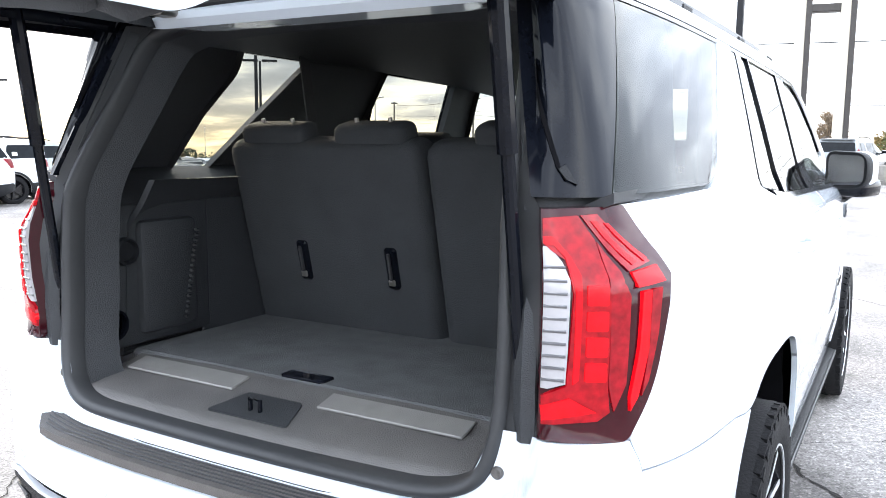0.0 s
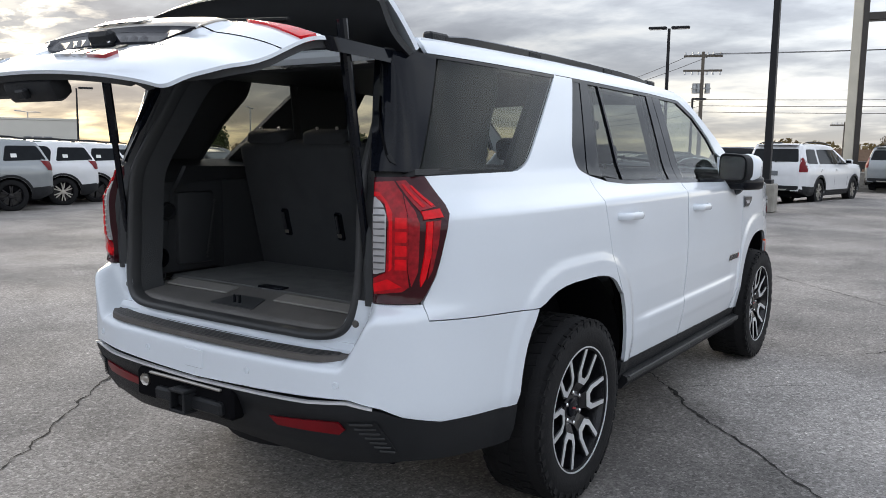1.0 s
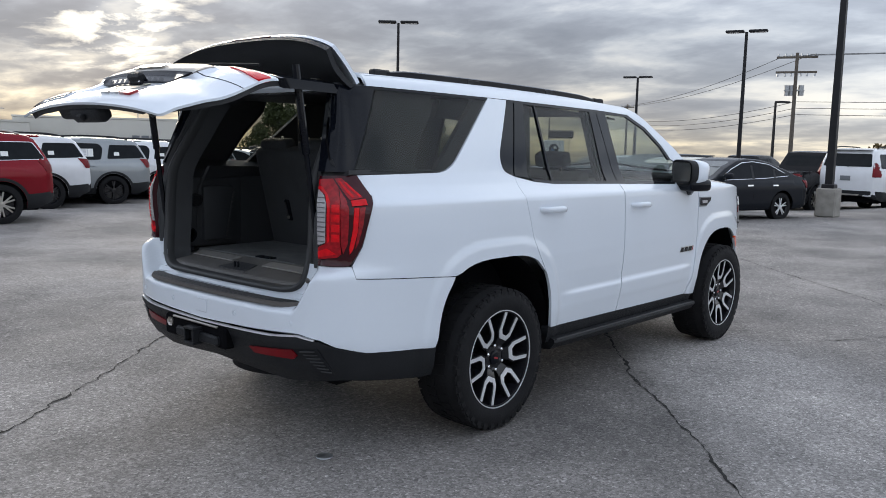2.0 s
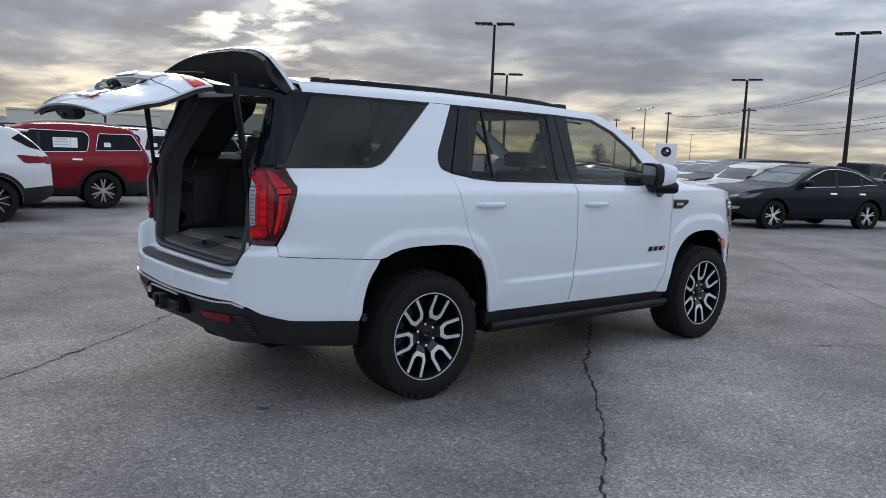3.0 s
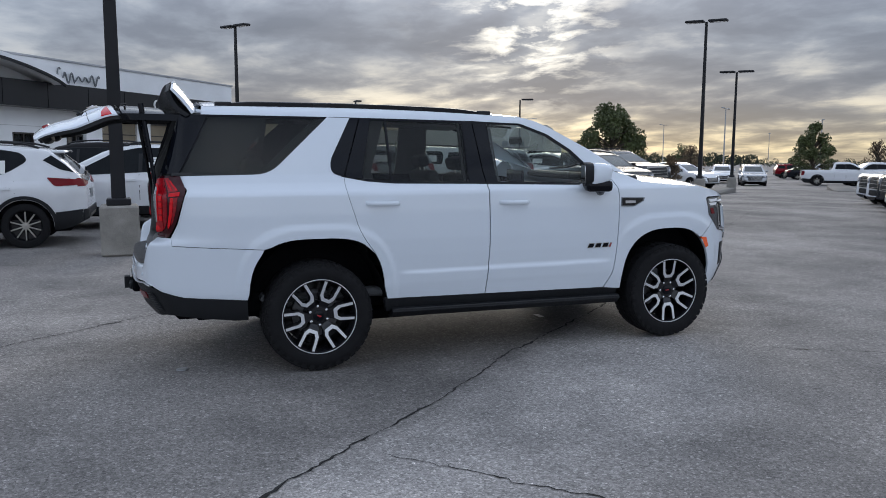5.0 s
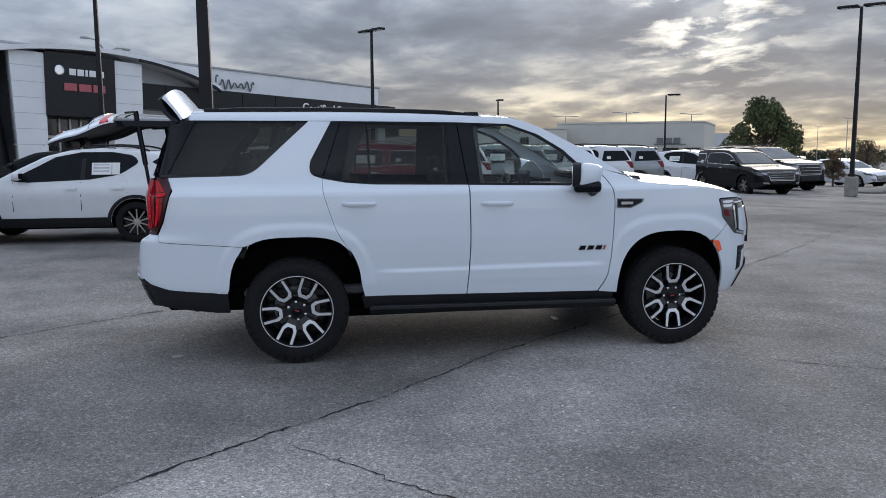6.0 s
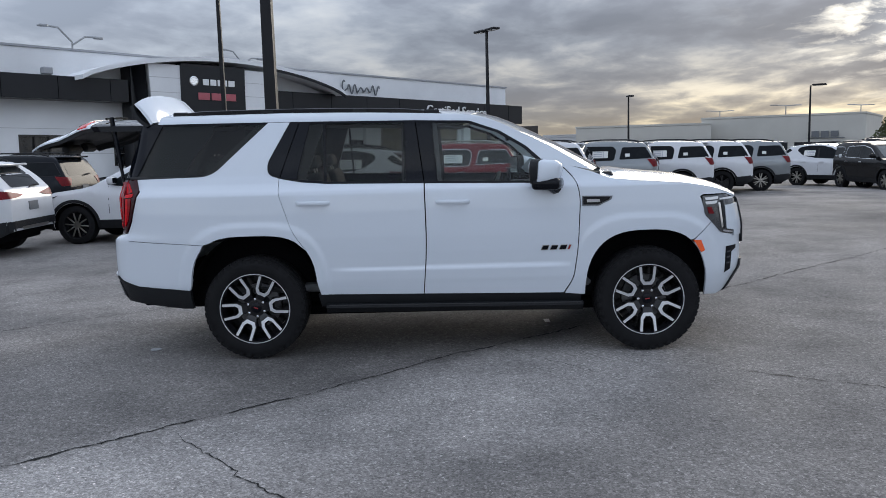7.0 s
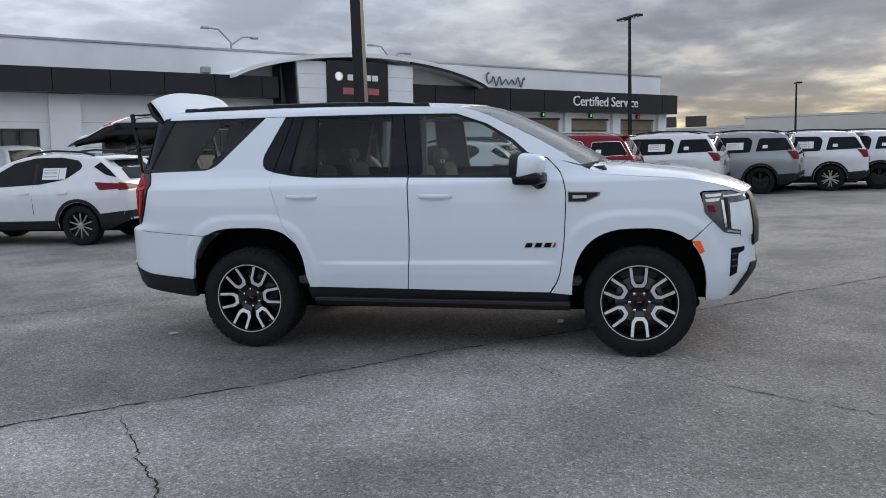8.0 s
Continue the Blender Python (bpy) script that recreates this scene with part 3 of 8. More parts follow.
def arch(wy, grow=0.0, n=30):
    """The wheel opening: a squared arc, wider behind the rear wheel."""
    a_, b_, e_ = (0.502, 0.572, 2 / 3.3) if wy < 1 else (0.485, 0.542, 2 / 2.7)
    out = []
    for t in np.linspace(-12, 192, n):
        c, q = math.cos(radians(t)), math.sin(radians(t))
        out.append((wy + (a_ + grow) * math.copysign(abs(c) ** e_, c), 0.405 + (b_ + grow) * math.copysign(abs(q) ** e_, q)))
    return out


def fix(loop):
    """Outlines above the belt are drawn on an upright plane; this sets them back onto the leaning glass."""
    out = []
    for u, z, *r in loop:
        k = 1.0 if z < 1.33 else 1 + (0.94 - (0.985 - float(np.interp(z, Z_S, IN_SIDE)))) / 6.25
        out.append((1.898 + (u - 1.898) * k, 1.638 + (z - 1.638) * k, *r) if u > -1.2 else (u, z, *r))
    return out


suv = thing("suv", "white full-size SUV with black trim and raised liftgate", "car")


def panels(name, loop, material, parent=None, label="", both=True, plain=False, **kw):
    obs = []
    loop = loop if plain else fix(loop)
    for mir in ((False, True) if both else (False,)):
        g, nn = sheet(skin, loop, mirror=mir, **kw)
        obs.append(part(name, g, material, parent or suv, label, normals=nn))
    return obs


uy = u_at_y
AR = arch(0.0)
AF = arch(3.071)
ROOF_Y0 = [-0.95, -0.75, -0.65, 0.3, 0.7, 1.0, 1.4, 1.72, 1.85, 1.96, 2.14, 2.33, 2.50, 2.66]
ROOF_Z0 = [1.895, 1.905, 1.912, 1.912, 1.906, 1.898, 1.882, 1.868, 1.838, 1.795, 1.708, 1.612, 1.513, 1.415]


ROOF_Y, ROOF_Z = [], []
for y_, z_ in zip(ROOF_Y0, ROOF_Z0):
    k_ = 1 + (0.85 - (0.975 - float(np.interp(z_, Z_S, IN_SIDE)))) / 6.34 if z_ > 1.6 else 1.0
    ROOF_Y.append(1.898 + (y_ - 1.898) * k_)
    ROOF_Z.append(1.638 + (z_ - 1.638) * k_)


def roof_z(y):
    return float(np.interp(y, ROOF_Y, ROOF_Z))


# rear quarter, doors, wing
quarter = [(uy(-1.012), 1.012), (uy(-0.965), 1.10), (-0.90, 1.335), (-0.955, 1.432), (-0.30, 1.443, 0.10), (0.178, 1.845), (0.345, 1.842), (0.148, 1.53, 0.05), (0.148, 1.445, 0.04), (0.232, 1.415), (0.219, 1.308, 0.1), (0.316, 1.003, 0.08), (0.42, 0.855)]
quarter += [p for p in AR if p[0] < 0.42 and p[1] > 0.915 and p[0] > -0.42]
quarter += [(-0.385, 0.912), (uy(-1.0), 0.955)]
panels("rear_quarter", quarter, M["white"], gap=0.001, res=0.021, label="white painted rear quarter panel")
rear_door = [(0.232, 1.415), (0.219, 1.308, 0.1), (0.316, 1.003, 0.08), (0.425, 0.85)] + [p for p in reversed(AR) if p[0] > 0.42 and 0.515 < p[1] < 0.83] + [(0.522, 0.50), (1.327, 0.488), (1.360, 0.86, 0.2), (1.352, 1.352), (0.60, 1.366), (0.40, 1.383)]
RD = panels("rear_door", rear_door, M["white"], gap=0.0022, res=0.024)
front_door = [(1.358, 1.350), (1.364, 0.86, 0.2), (1.331, 0.488), (2.42, 0.468), (2.494, 0.58, 0.1), (2.532, 0.83, 0.1), (2.552, 1.22, 0.1), (2.515, 1.36, 0.06), (2.40, 1.47), (2.33, 1.49), (2.22, 1.36), (2.18, 1.332)]
FD = panels("front_door", front_door, M["white"], gap=0.0022, res=0.028)
wing = [(2.43, 0.466), (2.498, 0.58, 0.1), (2.536, 0.83, 0.1), (2.556, 1.22, 0.1), (2.519, 1.36, 0.06), (2.40, 1.48), (2.66, 1.405), (2.80, 1.345), (3.0, 1.325), (3.38, 1.296), (3.60, 1.255), (3.75, 1.210), (3.74, 1.202), (3.52, 1.203), (3.495, 1.19), (3.533, 1.072), (3.60, 1.0), (3.44, 0.86)] + [p for p in AF if p[1] > 0.42 and p[0] < 3.42]
panels("front_wing", wing, M["white"], gap=0.0014, res=0.021)
NOSE = float(ring_u[0])
front_bumper = [(3.602, 0.996), (3.445, 0.855)] + [p for p in reversed(AF) if p[0] > 3.43 and 0.45 < p[1] < 0.85] + [(3.56, 0.41), (3.70, 0.40), (3.9, 0.47, 0.05), (NOSE, 0.50), (NOSE, 0.78), (3.98, 0.78), (3.96, 0.875), (3.86, 0.885), (3.72, 0.892)]
panels("front_bumper", front_bumper, M["white"], gap=0.0008)
panels("nose_cap", [(3.72, 1.200), (3.99, 1.199), (NOSE, 1.199), (NOSE, 1.222), (3.95, 1.216), (3.75, 1.206)], M["white"])
panels("roof_side", [(uy(-0.72), 1.853), (0.3, 1.846), (1.3, 1.832), (1.72, 1.818), (1.95, 1.737), (2.15, 1.615), (2.26, 1.515), (2.40, 1.475), (2.66, 1.415), (2.50, 1.513), (2.33, 1.612), (2.14, 1.708), (1.96, 1.795), (1.85, 1.838), (1.72, 1.868), (1.4, 1.882), (1.0, 1.898), (0.7, 1.906), (0.3, 1.912), (-0.65, 1.912), (uy(-0.70), 1.908)], M["white"], res=0.04)
# dark trim round the glass
panels("window_trim", [(uy(-0.70), 1.838), (0.3, 1.830), (1.3, 1.815), (1.70, 1.802), (1.93, 1.722), (2.13, 1.60), (2.23, 1.505), (2.265, 1.515), (2.15, 1.617), (1.95, 1.739), (1.72, 1.820), (1.3, 1.834), (0.3, 1.848), (uy(-0.70), 1.855)], M["blackgloss"], off=-0.002)
panels("quarter_trim", [(0.238, 1.418), (0.148, 1.45, 0.04), (0.148, 1.53, 0.05), (0.341, 1.838), (0.412, 1.836), (0.244, 1.44)], M["blackgloss"], gap=0.002, off=-0.004)
panels("rear_door_trim", [(0.244, 1.416), (0.250, 1.44), (0.418, 1.836), (0.500, 1.835), (0.376, 1.44), (0.376, 1.403)], M["blackgloss"], gap=0.001, off=-0.002)
panels("centre_pillar", [(1.215, 1.362), (1.222, 1.822), (1.305, 1.821), (1.352, 1.352)], M["blackgloss"], gap=0.0015, off=-0.003)
panels("front_pillar_trim", [(1.358, 1.352), (1.311, 1.821), (1.425, 1.819), (1.456, 1.347)], M["blackgloss"], gap=0.0015, off=-0.003)
panels("pillar_gap", [(1.20, 1.36), (1.21, 1.82), (1.44, 1.818), (1.46, 1.345)], M["liner"], off=-0.022, thick=0.01)
panels("belt_trim", [(0.40, 1.382), (0.60, 1.364), (1.352, 1.350), (2.18, 1.331), (2.22, 1.352), (2.18, 1.349), (1.352, 1.368), (0.60, 1.382), (0.38, 1.402)], M["blackgloss"], off=0.001)
QW = panels("quarter_window", [(-0.935, 1.447), (-0.30, 1.447, 0.10), (0.168, 1.838), (-0.66, 1.846)], M["tint"], gap=0.002, thick=0.006, off=-0.004)
RW = panels("rear_door_window", [(0.376, 1.41), (0.60, 1.384), (1.215, 1.37), (1.222, 1.82), (0.499, 1.832)], M["tintdoor"], thick=0.006, off=-0.008)
FW = panels("front_door_window", [(1.458, 1.365), (2.17, 1.351), (2.24, 1.37, 0.03), (2.225, 1.503), (2.13, 1.598), (1.93, 1.720), (1.70, 1.800), (1.427, 1.815)], M["clear"], thick=0.006, off=-0.008)
for w in QW + RW + FW:
    w.visible_shadow = False
panels("window_bar", [(0.583, 1.385), (0.600, 1.383), (0.618, 1.828), (0.602, 1.828)], M["blackgloss"], off=0.0, res=0.08)
panels("rear_pillar", [(uy(-0.94), 1.445), (uy(-0.665), 1.852), (u_at_x(0.66), 1.856), (u_at_x(0.735), 1.445)], M["blackgloss"], gap=0.002)
# tail lamps
def u_for(x, z):
    """The place along the skin at which the rear corner stands x from the middle at height z."""
    us = np.linspace(U_REAR, uy(-0.70), 400)
    return float(us[int(np.argmin(np.abs(skin(us, np.full(400, z))[:, 0] - x)))])


ui = u_for(0.727, 1.22)
LAMP_W = -0.905 - ui
tail = [(ui, 1.008), (uy(-1.025), 1.010, 0.02), (uy(-0.97), 1.10, 0.05), (-0.905, 1.335, 0.03), (-0.962, 1.432), (ui, 1.428)]
TL = panels("tail_lamp", tail, M["darkred"], plain=True, gap=0.002, thick=0.05, off=0.012, label="dark red wrap-around tail lamp with clear reversing light")


def lamp_loop(*pts):
    """Outlines on the lamp: across from its inner edge (0 to 1) and down from its top (0 to 1)."""
    return [(ui + 0.003 + a * (LAMP_W - 0.006), 1.428 - b * 0.418, *r) for a, b, *r in pts]


LAMP_PARTS = [
    ("red_lens", [(0.01, 0.145), (0.01, 0.04), (0.31, 0.03), (0.42, 0.13), (0.435, 0.35), (0.43, 0.74), (0.45, 0.86), (0.38, 0.90), (0.02, 0.93), (0.01, 0.80), (0.18, 0.75), (0.205, 0.35), (0.17, 0.21)], "bodyred", 0.018),
    ("red_panel", [(0.44, 0.14), (0.54, 0.26), (0.57, 0.36), (0.55, 0.74), (0.48, 0.86), (0.44, 0.74)], "midred", 0.0155),
    ("upper_lens", [(0.34, 0.03), (0.50, 0.025), (0.83, 0.23), (0.60, 0.26), (0.44, 0.11)], "midred", 0.0155),
    ("light_line", [(0.42, 0.055), (0.465, 0.055), (0.70, 0.225), (0.645, 0.235)], "redlens", 0.018),
    ("light_line", [(0.545, 0.065), (0.58, 0.065), (0.81, 0.215), (0.765, 0.225)], "redlens", 0.018),
    ("light_line", [(0.61, 0.265), (0.865, 0.245), (0.865, 0.31), (0.62, 0.325)], "redlens", 0.018),
    ("red_bar", [(0.655, 0.345), (0.725, 0.34), (0.70, 0.60), (0.63, 0.80), (0.58, 0.86), (0.575, 0.80), (0.63, 0.58)], "redlens", 0.018),
    ("red_panel", [(0.735, 0.34), (0.83, 0.335), (0.79, 0.53), (0.71, 0.74), (0.66, 0.80), (0.71, 0.58)], "midred", 0.0165),
    ("clear_lens", [(0.005, 0.155), (0.07, 0.155), (0.15, 0.22), (0.185, 0.29), (0.175, 0.74), (0.06, 0.765), (0.005, 0.765)], "clearlens", 0.0165),
    ("light_line", [(0.01, 0.115), (0.10, 0.115), (0.20, 0.19), (0.255, 0.27), (0.25, 0.72), (0.215, 0.74), (0.215, 0.34), (0.17, 0.20), (0.10, 0.15), (0.01, 0.145)], "redlens", 0.0205),
    ("light_line", [(0.01, 0.845), (0.20, 0.80), (0.37, 0.86), (0.20, 0.885), (0.02, 0.91)], "redlens", 0.0205),
] + [("light_block", [(0.285, t, 0.004), (0.415, t, 0.004), (0.415, t + 0.085, 0.004), (0.285, t + 0.085, 0.004)], "redlens", 0.021) for t in (0.31, 0.42, 0.53, 0.64)]
for k, tl in enumerate(TL):
    for nm, lp, mt, of_ in LAMP_PARTS:
        g, nn = sheet(skin, lamp_loop(*lp), thick=0.02 if nm != "light_block" else 0.006, off=of_, res=0.03, mirror=bool(k))
        part(nm, g, M[mt], tl, normals=nn)
    g = Geo()
    for i in range(10):
        z = 1.125 + i * 0.0225
        a, b = skin([ui + 0.004, ui + 0.17 * LAMP_W], [z, z], 0.0175)
        g.tube([a, b], 0.003, 5)
    if k:
        g.v = [(-x, y, z) for x, y, z in g.v]
        g.f = [tuple(reversed(f)) for f in g.f]
    tagged(part("lens_rib", g, M["brake"], tl), kind="stuff")
    # slot and fin of the black pillar trim above the lamp
    uf_ = [u_for(0.722 - 0.10 * (z - 1.47) / 0.35, z) for z in (1.47, 1.49, 1.82)]
    g, nn = sheet(skin, [(uf_[1] + 0.012, 1.50), (uf_[1] + 0.034, 1.475), (uf_[2] + 0.030, 1.815), (uf_[2] + 0.012, 1.815)], thick=0.01, off=0.003, res=0.05, mirror=bool(k))
    part("pillar_slot", g, M["liner"], suv, normals=nn)
    g, nn = sheet(skin, [(uf_[1] + 0.016, 1.497), (uf_[1] + 0.036, 1.478), (uf_[1] + 0.072, 1.468), (uf_[1] + 0.040, 1.505)], thick=0.01, off=0.006, res=0.05, mirror=bool(k))
    part("pillar_fin", g, M["plastic"], suv, normals=nn)
# rear bumper
ua = lambda x: u_at_x(x)
bump_side = [(uy(-1.0), 0.952), (-0.387, 0.909)] + [p for p in AR if p[0] < -0.38 and 0.56 < p[1] < 0.905] + [(-0.512, 0.555), (-0.945, 0.591), (uy(-1.08), 0.630), (ua(0.80), 0.665), (ua(0.70), 0.690), (U_REAR, 0.668), (U_REAR, 0.862), (ua(0.60), 0.862), (ua(0.69), 0.90), (ua(0.755), 1.005), (uy(-1.04), 1.008), (uy(-1.014), 1.008)]
panels("rear_bumper", bump_side, M["white"], gap=0.0006, thick=0.03, res=0.0095, label="white rear bumper with black step pad")
lower = [(-0.512, 0.553), (-0.945, 0.589), (uy(-1.08), 0.627), (ua(0.80), 0.655), (ua(0.70), 0.676), (U_REAR, 0.652), (U_REAR, 0.46), (ua(0.55), 0.42), (uy(-1.05), 0.465, 0.05), (-0.60, 0.405), (-0.505, 0.405)]
panels("lower_valance", lower, M["plastic"], thick=0.04, res=0.05, off=0.004, label="black plastic lower bumper valance")
panels("chrome_strip", [(U_REAR, 0.662), (ua(0.55), 0.671), (ua(0.70), 0.684), (ua(0.78), 0.668), (ua(0.78), 0.661), (ua(0.70), 0.676), (ua(0.55), 0.663), (U_REAR, 0.654)], M["machined"], off=0.010, res=0.04, label="bright strip across the rear bumper")


def rear_y(x, z, off=0.0):
    p = skin(np.array([u_at_x(x)]), np.array([z]), off)[0]
    return float(p[1])


def shelf(u, v, off=0.0):
    """The flat top of the bumper, u across and v from its rear edge inwards."""
    u, v = np.asarray(u, float), np.asarray(v, float)
    y0 = np.interp(np.abs(u), [0, 0.25, 0.5, 0.7], [-1.237, -1.234, -1.215, -1.165])
    return np.stack([u, y0 + v, 0.818 + 0 * u + off], -1)


g, nn = sheet(shelf, [(-0.58, -0.006), (0.58, -0.006), (0.70, 0.055), (0.69, 0.122), (-0.69, 0.122), (-0.70, 0.055)], thick=0.02, off=0.006)
part("step_pad", g, M["padgrey"], suv, "ribbed black plastic step pad", normals=nn)
for i in range(7):
    v0 = 0.016 + i * 0.0145
    w = 0.58 + 0.10 * v0 / 0.067 if v0 < 0.067 else 0.67
    g = Geo()
    xs = np.linspace(-w + 0.02, w - 0.02, 24)
    g.tube([tuple(shelf(x, v0, 0.006)) for x in xs], 0.0028, 6)
    part("rib", g, M["seal"], suv)
for s in (-1, 1):
    g, nn = sheet(skin, [(ua(0.36), 0.578), (ua(0.66), 0.604), (ua(0.675), 0.578), (ua(0.66), 0.556), (ua(0.39), 0.548)], off=0.012, mirror=s < 0)
    part("reflector", g, M["farred"], suv, "red bumper reflector", normals=nn)
    g, nn = sheet(skin, [(ua(0.69), 0.605), (ua(0.79), 0.62), (ua(0.85), 0.49), (ua(0.80), 0.50)], off=0.008, mirror=s < 0)
    vent = part("corner_vent", g, M["plastic"], suv, normals=nn)
    for i in range(7):
        t = i / 6
        a, b = skin([ua(0.70 + 0.10 * t), ua(0.78 + 0.06 * t)], [0.600 - 0.09 * t, 0.609 - 0.105 * t], 0.012)
        part("slat", Geo().tube([(s * a[0], a[1], a[2]), (s * b[0], b[1], b[2])], 0.004, 5), M["seal"], vent)
    for x, z in ((0.28, 0.735), (0.66, 0.735)):
        p = skin(np.array([ua(x)]), np.array([z]), 0.0)[0]
        n = skin(np.array([ua(x)]), np.array([z]), 0.01)[0] - p
        m = Matrix.Translation((s * p[0], p[1], p[2])) @ Vector((s * n[0], n[1], n[2])).to_track_quat("X", "Z").to_matrix().to_4x4()
        part("parking_sensor", Geo().lathe_x([(-0.01, 0.013), (0.003, 0.013), (0.004, 0.010), (0.001, 0.009), (0.002, 0.0)], 20, m), M["white"], suv)
y_c = rear_y(0.0, 0.735)
part("tow_cover", Geo().box(-0.05, 0.05, y_c - 0.0035, y_c + 0.01, 0.70, 0.772, 0.003), M["white"], suv, "small square tow-eye cover")
# towing hitch in the valance
hitch = part("hitch_recess", Geo().box(-0.34, 0.22, -1.262, -1.16, 0.535, 0.648, 0.012), M["liner"], suv, "black recess with square tow receiver")
g = Geo()
for a, b, c, d in ((-0.045, 0.045, 0.535, 0.548), (-0.045, 0.045, 0.612, 0.625), (-0.045, -0.032, 0.548, 0.612), (0.032, 0.045, 0.548, 0.612)):
    g.box(a - 0.02, b - 0.02, -1.32, -1.20, c, d, 0.003)
part("tow_receiver", g, M["plastic"], hitch)
part("hitch_bar", Geo().box(-0.20, 0.18, -1.285, -1.20, 0.548, 0.60, 0.01), M["plastic"], hitch)
part("tow_plug_plate", Geo().box(-0.305, -0.25, -1.268, -1.255, 0.585, 0.63, 0.015), M["satin"], hitch)
part("hitch_trim", Geo().box(-0.24, 0.17, -1.277, -1.262, 0.640, 0.650, 0.003), M["satin"], hitch)

# rocker, running board
panels("rocker", [(0.50, 0.505), (2.45, 0.472), (2.56, 0.46), (2.56, 0.38), (0.52, 0.40)], M["plastic"], off=-0.004, thick=0.05)
for s in (-1, 1):
    g = Geo()
    prof = [(0.88, 0.345), (0.88, 0.405), (0.955, 0.425), (0.985, 0.415), (0.99, 0.395), (0.955, 0.352)]
    loops = []
    for y in np.linspace(0.56, 2.57, 12):
        zz = -0.02 * (y - 0.56) / 2.0
        loops.append([(s * x, y, z + zz) for x, z in (prof if s > 0 else prof[::-1])])
    part("running_board", g.rings(loops), M["plastic"], suv, "black running board")
    part("step_edge", Geo().tube([(s * 0.987, 0.58, 0.415), (s * 0.987, 2.56, 0.395)], 0.005, 6), M["seal"], suv)
# dark wheel housings and underbody
for wy in (0.0, 3.071):
    for s in (-1, 1):
        loops = []
        for x in (0.965, 0.80, 0.668):
            pts = [(wy + 0.53 * math.cos(radians(a)), 0.40 + 0.60 * math.sin(radians(a))) for a in np.linspace(6, 174, 28)]
            loops.append([(s * min(x, float(skin(np.array([y]), np.array([z]))[0][0]) - 0.035), y, z) for y, z in pts])
        g = Geo().rings(loops, False, False, False)
        pts = loops[-1]
        g.add(pts, [tuple(range(len(pts)))])
        part("wheel_housing", g, M["liner"], suv)
# the two lower boxes are added, unseen, to keep daylight off the ground beneath
part("underbody", Geo().box(-0.76, 0.76, -1.0, 3.72, 0.40, 0.56, 0.04).box(-0.66, 0.66, -0.28, 3.52, 0.27, 0.40, 0.05).box(-0.52, 0.52, -0.84, -0.27, 0.335, 0.41, 0.03), M["liner"], suv)
part("rear_axle", Geo().tube([(-0.75, 0, 0.36), (0.75, 0, 0.36)], 0.055, 12).lathe_x([(-0.14, 0.05), (-0.1, 0.14), (0.1, 0.14), (0.14, 0.05)], 16, pose(0, 0, 0.36)), M["liner"], suv)
part("exhaust_silencer", Geo().tube([(-0.40, -0.70, 0.43), (0.30, -0.70, 0.43)], 0.09, 14), M["liner"], suv)
part("spare_wheel", Geo().lathe_x([(-0.10, 0.0), (-0.10, 0.24), (-0.11, 0.30), (-0.09, 0.365), (0.09, 0.365), (0.11, 0.30), (0.10, 0.24), (0.10, 0.0)], 36, pose(0.02, -0.64, 0.435, 0, 90, 0)), M["rubber"], suv)
# panel backing, so that no daylight shows through the joints
panels("door_lining", [(uy(-0.93), 0.93), (-0.48, 0.93)] + [p for p in reversed(arch(0.0, 0.035)) if p[1] > 0.55] + [(0.55, 0.42), (2.50, 0.42)] + [p for p in reversed(arch(3.071, 0.05)) if 0.5 < p[1] < 1.0 and p[0] < 3.0] + [(2.62, 1.0), (2.60, 1.30), (2.2, 1.345), (1.35, 1.36), (0.60, 1.375), (0.23, 1.41), (-0.93, 1.43)], M["liner"], off=-0.05, thick=0.02, res=0.08)


# roof, screen, bonnet
def edge_x(y, z):
    return float(skin(np.array([u_at_y(y)]), np.array([z]))[0][0])


RX_Y = np.linspace(-0.95, 2.66, 60)
RX_X = np.array([edge_x(max(y, -0.85), roof_z(y)) for y in RX_Y])


def roof_fn(a, b):
    y = -0.74 + 2.46 * a
    t = 2 * b - 1
    e = float(np.interp(y, RX_Y, RX_X))
    crown = 0.052 * (1 - abs(t) ** 2.4) * (1 - 0.35 * max(0, (y - 1.2) / 0.5) ** 2)
    return (e * t, y + (0.10 * (1 - t * t) if a == 1 else 0.10 * (1 - t * t) * a ** 3), roof_z(y) + crown - 0.0 * a)


part("roof", grid_surf(roof_fn, 30, 24, 0.02), M["white"], suv, "white painted roof", angle=60)


def screen_fn(a, b):
    y = 1.72 + 0.94 * a
    t = 2 * b - 1
    e = float(np.interp(y, RX_Y, RX_X)) - 0.012
    z = roof_z(y)
    return (e * t, y + (0.10 + 0.06 * a) * (1 - t * t), z + 0.034 * (1 - abs(t) ** 2.4) * (1 - 0.4 * a) - 0.004)


ws = part("windscreen", grid_surf(screen_fn, 14, 20), M["screen"], suv, "sloping windscreen", angle=60)
ws.visible_shadow = False


def hood_edge(y):
    return float(np.interp(y, [2.66, 2.80, 3.0, 3.38, 3.60, 3.75, 3.83], [1.405, 1.348, 1.328, 1.299, 1.258, 1.209, 1.176]))


